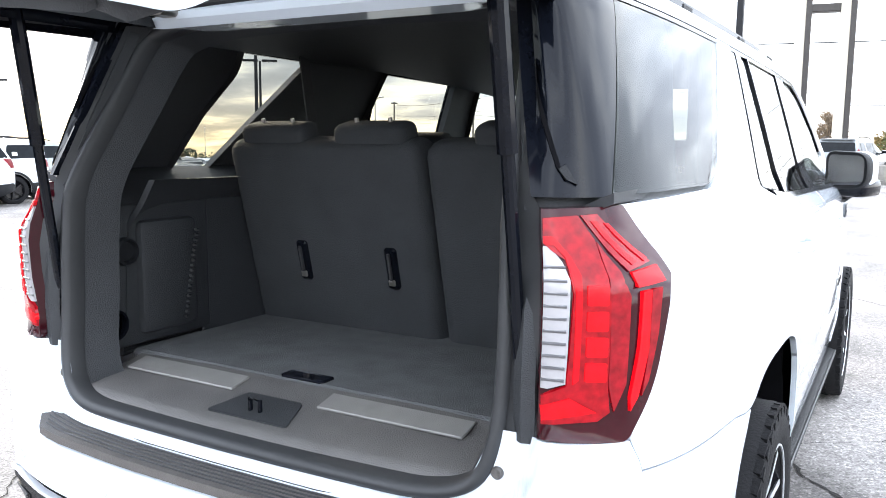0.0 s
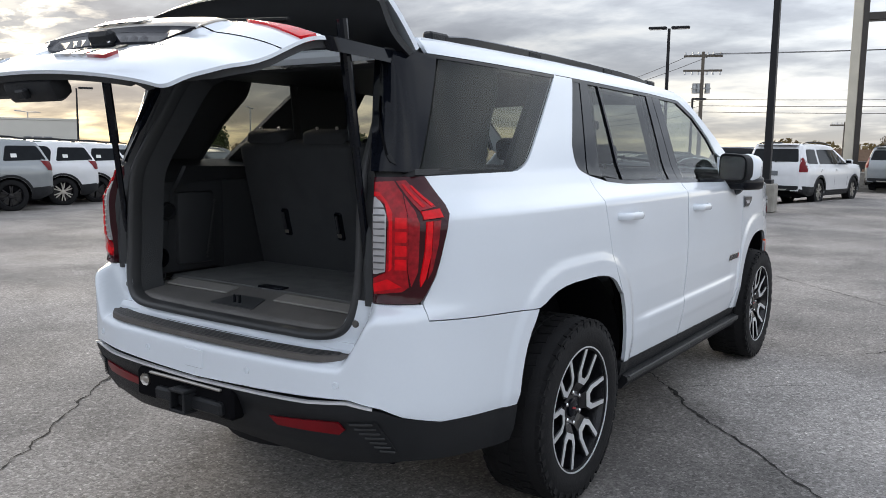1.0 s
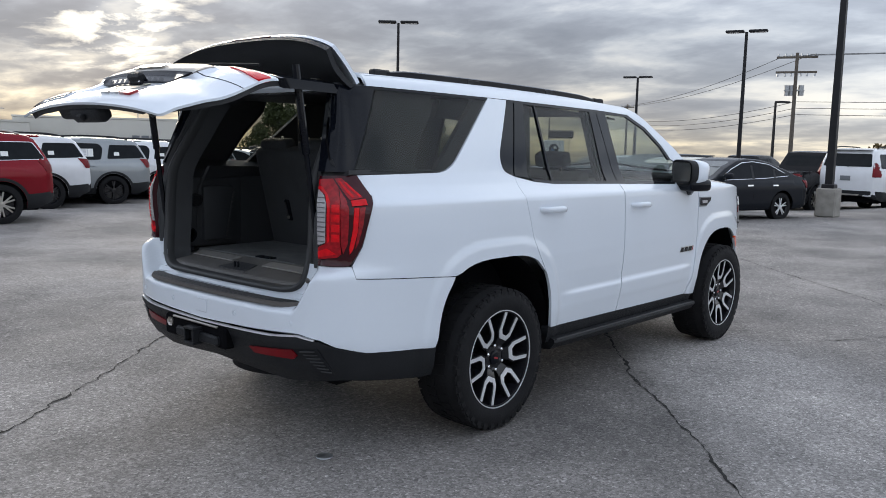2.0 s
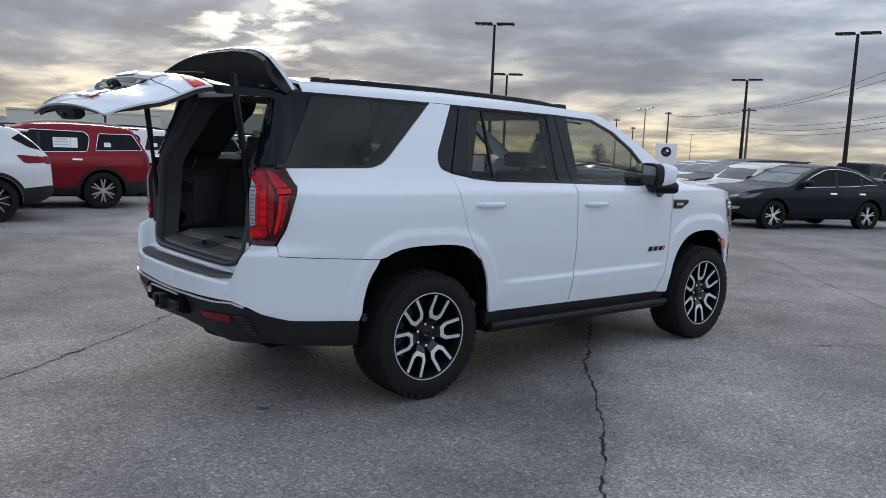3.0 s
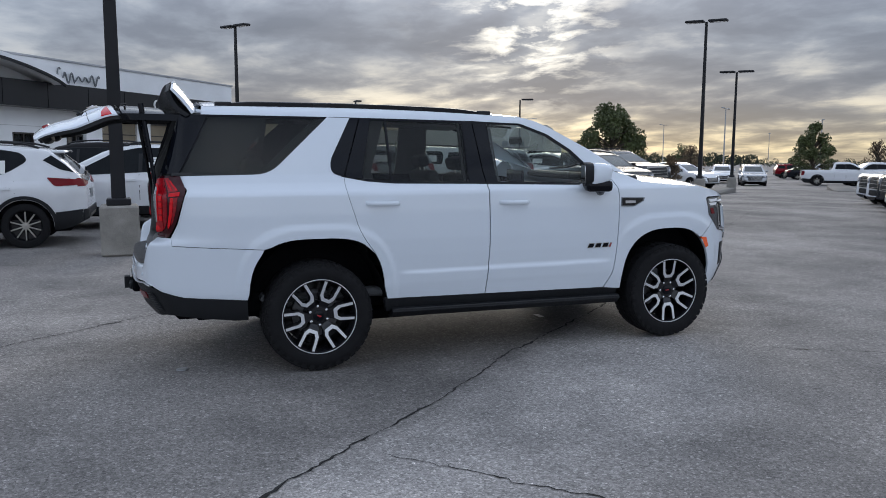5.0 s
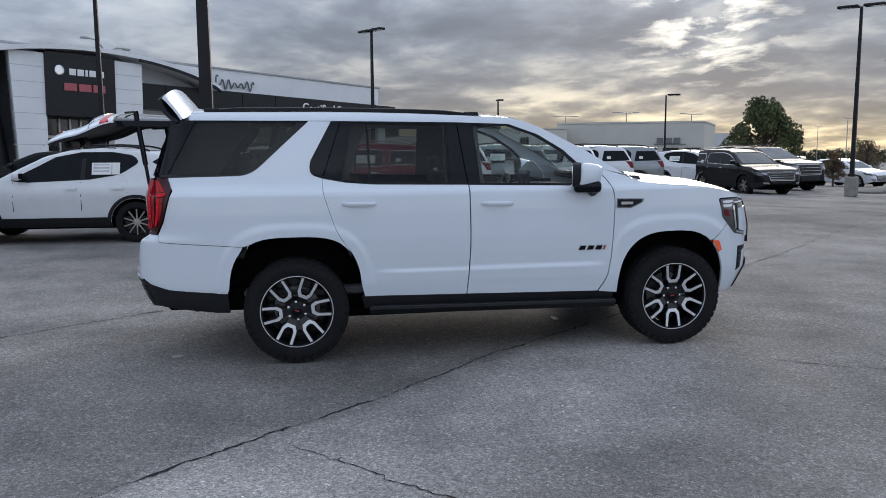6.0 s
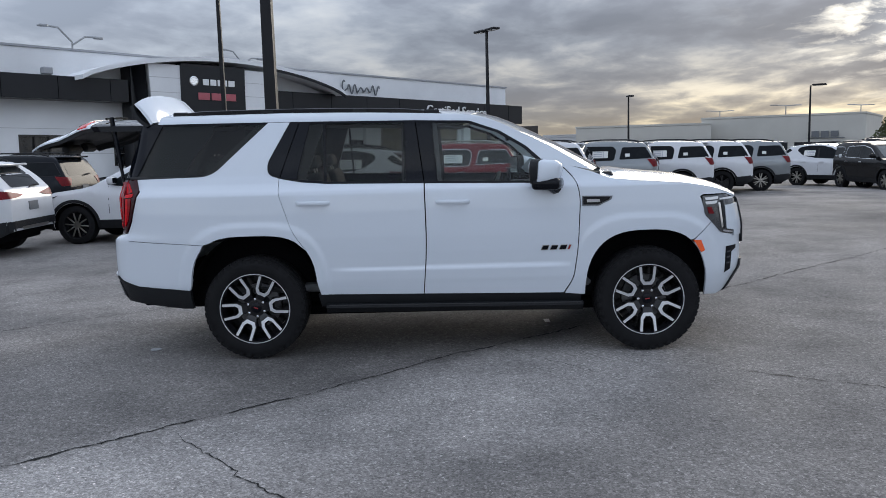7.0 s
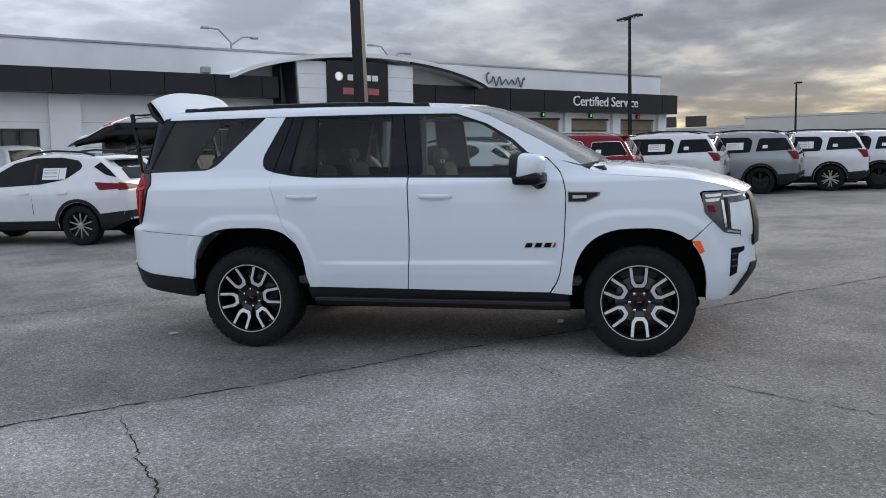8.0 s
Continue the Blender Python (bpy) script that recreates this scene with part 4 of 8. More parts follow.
def hood_fn(a, b):
    t = 2 * b - 1
    y = 2.72 + 1.09 * a
    e = min(edge_x(y, hood_edge(y)) - 0.004, 0.915 - 0.02 * a)
    rise = np.interp(y, [2.72, 2.9, 3.4, 3.7, 3.83], [0.045, 0.07, 0.052, 0.028, 0.004])
    bulge = 1 - abs(t) ** 5 * 0.55 - 0.45 * abs(t) ** 2
    yy = y + 0.13 * a ** 2 * (1 - t * t) + 0.07 * (1 - a) * (1 - t * t)
    return (e * t, yy, hood_edge(y) + rise * bulge)


part("bonnet", grid_surf(hood_fn, 24, 24, 0.02), M["white"], suv, "white bonnet with raised centre", angle=50)
part("cowl", Geo().box(-0.82, 0.82, 2.60, 2.84, 1.33, 1.395, 0.02), M["plastic"], suv)
for s in (-1, 1):
    part("wiper", Geo().tube([(s * 0.62, 2.76, 1.412), (s * 0.30, 2.78, 1.435), (s * -0.05, 2.72, 1.475)], 0.009, 6), M["rubber"], suv)
# nose: grille, lamps, vents
panels("grille", [(3.97, 0.80), (NOSE, 0.80), (NOSE, 1.20), (3.99, 1.20), (3.96, 1.0)], M["plastic"], off=0.02, both=True, thick=0.06, label="black grille")
HL = panels("headlamp", [(3.508, 1.193), (3.79, 1.198), (3.97, 1.195), (3.95, 0.880), (3.80, 0.878), (3.674, 0.898, 0.02), (3.527, 1.045, 0.02)], M["lampglass"], off=0.004, gap=0.002, thick=0.03, label="clear headlamp bent round a white nose panel")
panels("nose_panel", [(3.716, 1.112, 0.012), (3.972, 1.122), (3.955, 0.868), (3.812, 0.868), (3.812, 0.912), (3.728, 0.926, 0.012)], M["white"], off=0.011, thick=0.03)
for k, hl in enumerate(HL):
    for lp, mt, lift in (
        ([(3.528, 1.178), (3.655, 1.183), (3.648, 1.162), (3.54, 1.157)], M["signwhite"], 0.010),
        ([(3.532, 1.146), (3.645, 1.150), (3.628, 1.128), (3.542, 1.124)], M["signwhite"], 0.010),
        ([(3.548, 1.100), (3.588, 1.104), (3.612, 1.050), (3.565, 1.052)], M["farred"], 0.008),
        ([(3.648, 1.135), (3.668, 1.135), (3.694, 0.945), (3.676, 0.935)], M["chrome"], 0.012),
        ([(3.676, 1.150), (3.70, 1.150), (3.716, 0.935), (3.704, 0.930)], M["fascia"], 0.012),
        ([(3.668, 1.168), (3.93, 1.176), (3.93, 1.164), (3.668, 1.156)], M["signwhite"], 0.010),
        ([(3.702, 0.920), (3.80, 0.902), (3.80, 0.890), (3.69, 0.908)], M["clearlens"], 0.010),
    ):
        g, nn = sheet(skin, lp, thick=0.01, off=lift, res=0.04, mirror=bool(k))
        part("lamp_bar", g, mt, hl, normals=nn)
panels("side_marker", [(3.438, 0.852), (3.498, 0.850), (3.532, 0.768), (3.499, 0.752)], M["amber"], off=0.003, gap=0.001, label="orange side marker lamp")
FV = panels("air_slot", [(3.735, 0.785), (3.86, 0.79), (3.86, 0.76), (3.80, 0.74), (3.79, 0.60), (3.73, 0.575)], M["blackgloss"], off=0.004)
for k, fv in enumerate(FV):
    for z in (0.645, 0.69, 0.735):
        g, nn = sheet(skin, [(3.738, z), (3.785, z + 0.004), (3.785, z + 0.016), (3.738, z + 0.012)], off=0.010, thick=0.008, res=0.05, mirror=bool(k))
        part("slat", g, M["lampglass"], fv, normals=nn)
panels("front_skid", [(3.95, 0.66), (NOSE, 0.66), (NOSE, 0.45), (3.80, 0.42)], M["plastic"], off=0.012, thick=0.04)
SV = panels("wing_vent", [(2.565, 1.222), (2.80, 1.216), (2.79, 1.188), (2.69, 1.143), (2.565, 1.146)], M["signgrey"], off=0.006, label="black wing vent with plain badge bar")
for k, sv in enumerate(SV):
    g, nn = sheet(skin, [(2.572, 1.215), (2.782, 1.210), (2.772, 1.190), (2.685, 1.153), (2.572, 1.155)], off=0.010, thick=0.01, mirror=bool(k))
    part("vent_inset", g, M["blackgloss"], sv, normals=nn)
    g, nn = sheet(skin, [(2.60, 1.195), (2.70, 1.193), (2.70, 1.172), (2.60, 1.172)], off=0.013, thick=0.006, mirror=bool(k))
    part("badge_bar", g, M["clearlens"], sv, normals=nn)
# plain badge bars on the doors
for k, fd in enumerate(FD):
    for i, (y0, y1, mt) in enumerate(((2.245, 2.305, M["blackgloss"]), (2.315, 2.375, M["blackgloss"]), (2.385, 2.445, M["blackgloss"]), (2.450, 2.475, M["redmark"]))):
        g, nn = sheet(skin, [(y0 - 0.004, 0.811), (y1 - 0.009, 0.811), (y1 + 0.005, 0.850), (y0 + 0.012, 0.850)], off=0.004, thick=0.004, mirror=bool(k))
        part("badge_edge", g, M["satin"], fd, normals=nn)
        g, nn = sheet(skin, [(y0, 0.815), (y1 - 0.012, 0.815), (y1, 0.846), (y0 + 0.015, 0.846)], off=0.0065, thick=0.006, mirror=bool(k))
        part("badge_bar", g, mt, fd, normals=nn)


def door_handle(y0, y1, z, s, door):
    pts = []
    xs = lambda y: float(skin(np.array([y]), np.array([z]))[0][0])
    g = Geo()
    loops = []
    for t in np.linspace(0, 1, 13):
        y = y0 + (y1 - y0) * t
        lift = 0.052 * min(1, 4.5 * t, 4.5 * (1 - t)) ** 0.5
        h = 0.016 + 0.003 * math.sin(math.pi * t)
        cx = xs(y) + lift - 0.012
        loops.append([(s * (cx + 0.010 * math.cos(a)), y, z - 0.004 * t + h * math.sin(a)) for a in np.linspace(0, 2 * math.pi, 11)[:-1]])
    part("handle", g.rings(loops), M["white"], door, "white pull handle")
    g, nn = sheet(skin, [(y0 + 0.03, z - 0.028, 0.02), (y1 - 0.04, z - 0.028, 0.02), (y1 - 0.04, z + 0.026, 0.02), (y0 + 0.03, z + 0.026, 0.02)], off=0.001, thick=0.004, mirror=s < 0, res=0.03)
    part("handle_cup", g, M["white"], door, normals=nn)


for k in (0, 1):
    s = -1 if k else 1
    door_handle(0.355, 0.625, 1.222, s, RD[k])
    door_handle(1.435, 1.705, 1.207, s, FD[k])
# door mirrors
for s in (-1, 1):
    cap = Geo()
    bm = bmesh.new()
    bmesh.ops.create_cube(bm, size=1)
    bmesh.ops.bevel(bm, geom=bm.edges[:], offset=0.3, segments=4, affect="EDGES", profile=0.5)
    bm.verts.index_update()
    vs_, fs_ = [], [[v.index for v in f.verts] for f in bm.faces]
    for v in bm.verts:
        x, y, z = v.co
        f_ = 1 - 0.26 * (y + 0.5)
        vs_.append((s * (1.062 + x * 0.25 * f_ * (1 - 0.15 * z)), 2.305 + y * 0.19 + 0.03 * z, 1.415 + z * 0.205 * f_ * (1 + 0.12 * x)))
    bm.free()
    if s < 0:
        fs_ = [f[::-1] for f in fs_]
    cap.add(vs_, fs_)
    mir = part("door_mirror", cap, M["white"], suv, "white door mirror with black base", angle=70)
    part("mirror_base", Geo().box(0.947, 1.172, 2.185, 2.40, 1.28, 1.372, 0.03, Matrix.Diagonal((s, 1, 1, 1)), 2), M["blackgloss"], mir, angle=60)
    part("mirror_arm", Geo().tube([(s * 0.925, 2.34, 1.29), (s * 0.98, 2.33, 1.28), (s * 1.03, 2.31, 1.312)], [0.045, 0.04, 0.04], 10), M["blackgloss"], mir)
    part("mirror_bezel", Geo().rings([[(s * (1.061 + (x - 1.061) * k), y, 1.415 + (z - 1.415) * k) for x, z in (lambda o: o if s < 0 else o[::-1])(rounded([(0.937, 1.312, 0.05), (1.180, 1.325, 0.07), (1.186, 1.505, 0.08), (0.937, 1.515, 0.05)]))] for y, k in ((2.180, 0.93), (2.176, 0.97), (2.184, 1.0), (2.24, 1.0))]), M["plastic"], mir, angle=60)
    part("mirror_glass", Geo().prism(rounded([(0.958, 1.338, 0.03), (1.164, 1.345, 0.04), (1.166, 1.490, 0.045), (0.958, 1.495, 0.03)]), 0.006, Matrix.Diagonal((s, 1, 1, 1)) @ Matrix.Translation((0, 2.177, 0)) @ Matrix.Rotation(radians(90), 4, "X")), M["chrome"], mir)
    mir.matrix_world = Matrix.Translation((s * 0.95, 2.335, 0)) @ Matrix.Rotation(radians(-20 * s), 4, "Z") @ Matrix.Diagonal((0.86, 1, 1, 1)) @ Matrix.Translation((-s * 0.95, -2.30, 0))
    # roof rails
    ys = np.linspace(-0.66, 1.50, 30)
    loops = []
    for y in ys:
        t = (y + 0.66) / 2.16
        e = min(1, t * 9, (1 - t) * 7)
        zt = roof_z(y) + 0.010 + 0.030 * e ** 0.6
        x = edge_x(y, roof_z(y)) - 0.045
        w = 0.020
        loops.append([(s * (x - w), y, zt - 0.040), (s * (x - w), y, zt - 0.004), (s * (x - w * 0.5), y, zt), (s * (x + w * 0.5), y, zt), (s * (x + w), y, zt - 0.006), (s * (x + w), y, zt - 0.046)])
    g = Geo().rings(loops if s < 0 else [l[::-1] for l in loops])
    part("roof_rail", g, M["blackgloss"], suv, "black roof rail")
    for y in (-0.60, 0.10, 0.85, 1.42):
        x = edge_x(y, roof_z(y)) - 0.045
        part("rail_foot", Geo().box(s * x - 0.022, s * x + 0.022, y - 0.06, y + 0.06, roof_z(y) - 0.01, roof_z(y) + 0.035, 0.008), M["plastic"], suv)


# ---- wheels of the SUV ----
def make_wheel(turn, s=1):
    """A wheel whose axle is the x axis, outer face towards +x. Gives its tyre mesh object with the rim under it."""
    prof = [(-0.130, 0.26), (-0.145, 0.30), (-0.148, 0.34), (-0.138, 0.378), (-0.115, 0.398), (0.115, 0.398), (0.138, 0.378), (0.148, 0.34), (0.145, 0.30), (0.132, 0.263), (0.115, 0.262)]
    tyre = part("wheel", Geo().lathe_x(prof[::-1], 72), M["rubber"], None, "black tyre on machined alloy wheel", angle=50)
    g = Geo()
    for i in range(44):
        a = 2 * math.pi * i / 44
        for x0, x1, tilt, ph in ((-0.138, -0.078, 0.10, 0), (-0.068, -0.008, -0.14, 0.5), (0.008, 0.068, 0.14, 0.0), (0.078, 0.138, -0.10, 0.5)):
            m = Matrix.Rotation(a + ph * 2 * math.pi / 44, 4, "X") @ Matrix.Translation((0, 0, 0.396 if abs(x0 + x1) < 0.1 else 0.389)) @ Matrix.Rotation(tilt, 4, "Z")
            g.box(x0, x1, -0.021, 0.021, -0.006, 0.0065, 0.0, m)
    tagged(part("tread", g, M["rubber"], tyre), kind="stuff")
    g = Geo()
    for i in range(36):
        m = Matrix.Rotation(2 * math.pi * i / 36, 4, "X") @ Matrix.Translation((0.139, 0, 0.366))
        g.box(-0.006, 0.0035, -0.017, 0.017, -0.020, 0.020, 0.0, m)
    tagged(part("shoulder_block", g, M["rubber"], tyre), kind="stuff")
    rim = part("rim", Geo().lathe_x([(0.115, 0.2735), (0.128, 0.272), (0.128, 0.262), (0.110, 0.258), (0.06, 0.245), (-0.10, 0.235)], 72), M["wheelblack"], tyre, "black and machined alloy rim with six forked spokes", angle=30)
    part("rim_lip", Geo().lathe_x([(0.125, 0.279), (0.139, 0.277), (0.139, 0.2715), (0.125, 0.270)], 72), M["machined"], tyre)
    part("brake_disc", Geo().lathe_x([(-0.02, 0.05), (-0.02, 0.175), (-0.045, 0.175), (-0.05, 0.05)], 40), M["brake"], tyre)
    part("hub", Geo().lathe_x([(-0.06, 0.235), (-0.055, 0.10), (0.06, 0.085), (0.085, 0.078), (0.088, 0.05), (0.088, 0.0)], 36), M["wheelblack"], tyre)
    for i in range(6):
        a = radians(turn + 60 * i)
        base = Matrix.Rotation(a, 4, "X") @ Matrix(((0, 0, 1, 0), (1, 0, 0, 0), (0, 1, 0, 0), (0, 0, 0, 1)))
        spoke = [(-0.030, 0.07), (-0.042, 0.115), (-0.062, 0.137), (-0.072, 0.262), (-0.040, 0.267), (-0.030, 0.150), (-0.016, 0.135), (0.016, 0.135), (0.030, 0.150), (0.040, 0.267), (0.072, 0.262), (0.062, 0.137), (0.042, 0.115), (0.030, 0.07)]
        k = Geo()
        n = len(spoke)
        v = [(x, r, 0.04 if r > 0.1 else 0.0) for x, r in spoke] + [(x, r, float(np.interp(r, [0.07, 0.115, 0.27], [0.088, 0.108, 0.124]))) for x, r in spoke]
        f = [(i2, (i2 + 1) % n, n + (i2 + 1) % n, n + i2) for i2 in range(n)]
        f += [tuple(n + q for q in (0, 13, 12, 1)), tuple(n + q for q in (1, 12, 11, 2)), tuple(n + q for q in (2, 11, 8, 7, 6, 5)), tuple(n + q for q in (2, 5, 4, 3)), tuple(n + q for q in (11, 10, 9, 8)), ]
        k.add(v, f, base)
        part("spoke", k, M["wheelblack"], tyre, angle=20)
        u_out = [(-0.067, 0.2655), (-0.056, 0.145), (-0.032, 0.110), (0.032, 0.110), (0.056, 0.145), (0.067, 0.2655), (0.0475, 0.2685), (0.0365, 0.160), (0.019, 0.136), (-0.019, 0.136), (-0.0365, 0.160), (-0.0475, 0.2685)]
        zf = lambda r: float(np.interp(r, [0.07, 0.115, 0.27], [0.0885, 0.1095, 0.1262]))
        n = 12
        v = [(x, r, zf(r)) for x, r in u_out] + [(x, r, zf(r) + 0.0025) for x, r in u_out]
        quads = [(0, 1, 10, 11), (1, 2, 9, 10), (2, 3, 8, 9), (3, 4, 7, 8), (4, 5, 6, 7)]
        f = [tuple(n + q for q in reversed(qq)) for qq in quads] + [((i2 + 1) % n, i2, n + i2, n + (i2 + 1) % n) for i2 in range(n)]
        k = Geo().add(v, f, base)
        part("spoke_face", k, M["machined"], tyre, angle=20)
        m = Matrix.Rotation(a + radians(30), 4, "X") @ Matrix.Translation((0, 0, 0.070))
        part("wheel_nut", Geo().lathe_x([(0.078, 0.011), (0.098, 0.010), (0.102, 0.005), (0.102, 0.0)], 8, m), M["chrome"], tyre)
    part("centre_cap", Geo().lathe_x([(0.085, 0.042), (0.096, 0.040), (0.100, 0.030), (0.100, 0.0)], 28), M["blackgloss"], tyre)
    part("cap_mark", Geo().box(0.1, 0.102, -0.017, 0.017, -0.0045, 0.0045, 0.0, Matrix.Rotation(radians(turn - 54), 4, "X")), M["redmark"], tyre)
    return tyre


w1 = make_wheel(36)
w1.parent, w1.matrix_basis = suv, pose(0.868, 0, 0.405)
for m_ in (pose(0.868, 3.071, 0.405, 25), pose(-0.868, 0, 0.405, 40, 0, 180), pose(-0.868, 3.071, 0.405, 10, 0, 180)):
    c = copy_thing(w1, m_)


# ---- liftgate, standing open ----
HINGE_Y, HINGE_Z, OPEN = -0.80, 1.90, 61.0
G_Z, G_IN = smooth_profile([(0.86, 0.02), (0.93, 0.0), (1.06, 0.010), (1.13, 0.035), (1.36, 0.055), (1.44, 0.085), (1.84, 0.335), (1.95, 0.40)], 0.03)


def gate_skin(x, z, off=0.0):
    x, z = np.asarray(x, float), np.asarray(z, float)
    y = -1.185 + 0.070 * (x / 0.72) ** 2 + 0.022 * np.clip(np.abs(x) / 0.72, 0, 1.1) ** 8 + np.interp(z, G_Z, G_IN)
    # the hollow for the number plate and the proud bar over it
    ease = lambda t: np.clip(t, 0, 1) ** 2 * (3 - 2 * np.clip(t, 0, 1))
    y = y + 0.026 * ease((0.36 - np.abs(x)) / 0.07) * ease((z - 0.985) / 0.06) * ease((1.245 - z) / 0.04)
    y = y - 0.016 * ease((0.47 - np.abs(x)) / 0.05) * ease((z - 1.225) / 0.035) * ease((1.375 - z) / 0.04)
    return np.stack([x, y - off, z], -1)


GATE = Matrix.Translation((0, HINGE_Y, HINGE_Z)) @ Matrix.Rotation(radians(-OPEN), 4, "X") @ Matrix.Translation((0, -HINGE_Y, -HINGE_Z))
low = [(-0.655, 0.885, 0.03), (0.655, 0.885, 0.03), (0.71, 1.03, 0.06), (0.725, 1.20), (0.725, 1.345), (0.725, 1.43), (-0.725, 1.43), (-0.725, 1.345), (-0.725, 1.20), (-0.71, 1.03, 0.06)]
g, nn = sheet(gate_skin, low, thick=0.011, res=0.024)
gate = part("liftgate", g, M["white"], suv, "white liftgate standing open with dark rear window", normals=nn)
gate.matrix_basis = GATE


def gate_sheet(name, loop, material, label="", **kw):
    g, nn = sheet(gate_skin, loop, **kw)
    return part(name, g, material, gate, label, normals=nn)


rg = gate_sheet("rear_window", [(-0.66, 1.455, 0.03), (0.66, 1.455, 0.03), (0.60, 1.835, 0.04), (-0.60, 1.835, 0.04)], M["tint"], "tinted rear window with wiper", thick=0.008, off=0.0)
rg.visible_shadow = False
for s in (-1, 1):
    gate_sheet("window_surround", [(s * 0.66, 1.44), (s * 0.72, 1.44), (s * 0.655, 1.86), (s * 0.60, 1.86)], M["blackgloss"], thick=0.05, off=0.001)
    gate_sheet("inner_lamp", [(s * 0.46, 1.40), (s * 0.722, 1.40), (s * 0.722, 1.335), (s * 0.66, 1.345)], M["redlens"], "red lamp strip on the liftgate", thick=0.02, off=0.008)
    gate_sheet("side_trim", [(s * 0.56, 0.90), (s * 0.68, 1.03), (s * 0.705, 1.20), (s * 0.705, 1.43), (s * 0.60, 1.84), (s * 0.52, 1.84), (s * 0.60, 1.43), (s * 0.58, 1.05), (s * 0.48, 0.92)], M["trim"], thick=0.03, off=-0.014)
gate_sheet("inner_trim", [(-0.50, 0.90), (0.50, 0.90), (0.60, 1.05), (0.61, 1.42), (-0.61, 1.42), (-0.60, 1.05)], M["trim"], "dark moulded inner lining", thick=0.02, off=-0.020)
part("inner_handle", Geo().box(-0.34, -0.14, -1.135, -1.06, 0.93, 0.99, 0.015), M["plastic"], gate)
part("lock_housing", Geo().box(-0.14, 0.14, -1.14, -1.06, 0.885, 0.96, 0.03, None, 2), M["plastic"], gate)
part("latch", Geo().box(-0.025, 0.025, -1.12, -1.09, 0.862, 0.885, 0.005), M["plastic"], gate)
gate_sheet("badge_panel", [(-0.44, 1.345), (0.44, 1.345), (0.42, 1.25, 0.02), (0.33, 1.20), (-0.33, 1.20), (-0.42, 1.25, 0.02)], M["satin"], "bright panel over the number plate", thick=0.010, off=0.004)
gate_sheet("badge_underside", [(-0.41, 1.245), (0.41, 1.245), (0.33, 1.197), (-0.33, 1.197)], M["blackgloss"], thick=0.01, off=0.009)
for i in range(3):
    gate_sheet("badge_bar", [(-0.13 + i * 0.09, 1.275), (-0.05 + i * 0.09, 1.275), (-0.05 + i * 0.09, 1.325), (-0.13 + i * 0.09, 1.325)], M["chrome"], thick=0.006, off=0.012)
part("camera_pod", Geo().box(-0.06, 0.06, -1.168, -1.12, 1.185, 1.222, 0.012), M["plastic"], gate)
gate_sheet("plate_recess", [(-0.27, 1.185), (0.27, 1.185), (0.30, 1.02, 0.03), (-0.30, 1.02, 0.03)], M["white"], thick=0.004, off=0.002)
gate_sheet("number_plate", [(-0.155, 1.175), (0.155, 1.175), (0.155, 1.03), (-0.155, 1.03)], M["satin"], "plain temporary number plate", thick=0.005, off=0.007)
for s in (-1, 1):
    part("plate_screw", Geo().lathe_x([(0, 0.006), (0.004, 0.005), (0.004, 0)], 8, pose(s * 0.09, -1.142, 1.16, 0, 0, -90)), M["chrome"], gate)
gate_sheet("plate_bar", [(-0.11, 1.165), (0.11, 1.165), (0.11, 1.145), (-0.11, 1.145)], M["blackgloss"], thick=0.004, off=0.010)
gate_sheet("grip_recess", [(-0.46, 1.005, 0.02), (-0.20, 1.005, 0.02), (-0.20, 0.94, 0.02), (-0.46, 0.94, 0.02)], M["white"], thick=0.008, off=0.005)
gate_sheet("grip_pocket", [(-0.44, 0.992, 0.015), (-0.22, 0.992, 0.015), (-0.22, 0.955, 0.015), (-0.44, 0.955, 0.015)], M["satin"], thick=0.01, off=0.008)
for x0, x1, mt in ((-0.64, -0.50, "chrome"), (0.12, 0.20, "chrome"), (0.21, 0.27, "chrome"), (0.28, 0.37, "redmark")):
    gate_sheet("badge_bar", [(x0, 0.955), (x1 - 0.01, 0.955), (x1, 0.995), (x0 + 0.015, 0.995)], M[mt], thick=0.01, off=0.010)
gate_sheet("seam", [(0.42, 1.262), (0.724, 1.250), (0.724, 1.246), (0.42, 1.258)], M["liner"], thick=0.004, off=0.0015)
gate_sheet("seam", [(-0.42, 1.262), (-0.724, 1.250), (-0.724, 1.246), (-0.42, 1.258)], M["liner"], thick=0.004, off=0.0015)


def spoiler_fn(top):
    def fn(a, b):
        t = 2 * b - 1
        x = t * (0.705 - 0.03 * a)
        y = -0.78 - (0.27 - 0.06 * abs(t) ** 3) * a
        z = 1.925 - 0.010 * a - 0.075 * a * a * 0.35 - 0.045 * abs(t) ** 4 + 0.02 * (1 - t * t)
        return (x, y, z if top else z - 0.035 - 0.03 * math.sin(math.pi * min(1, a * 1.05)))
    return fn


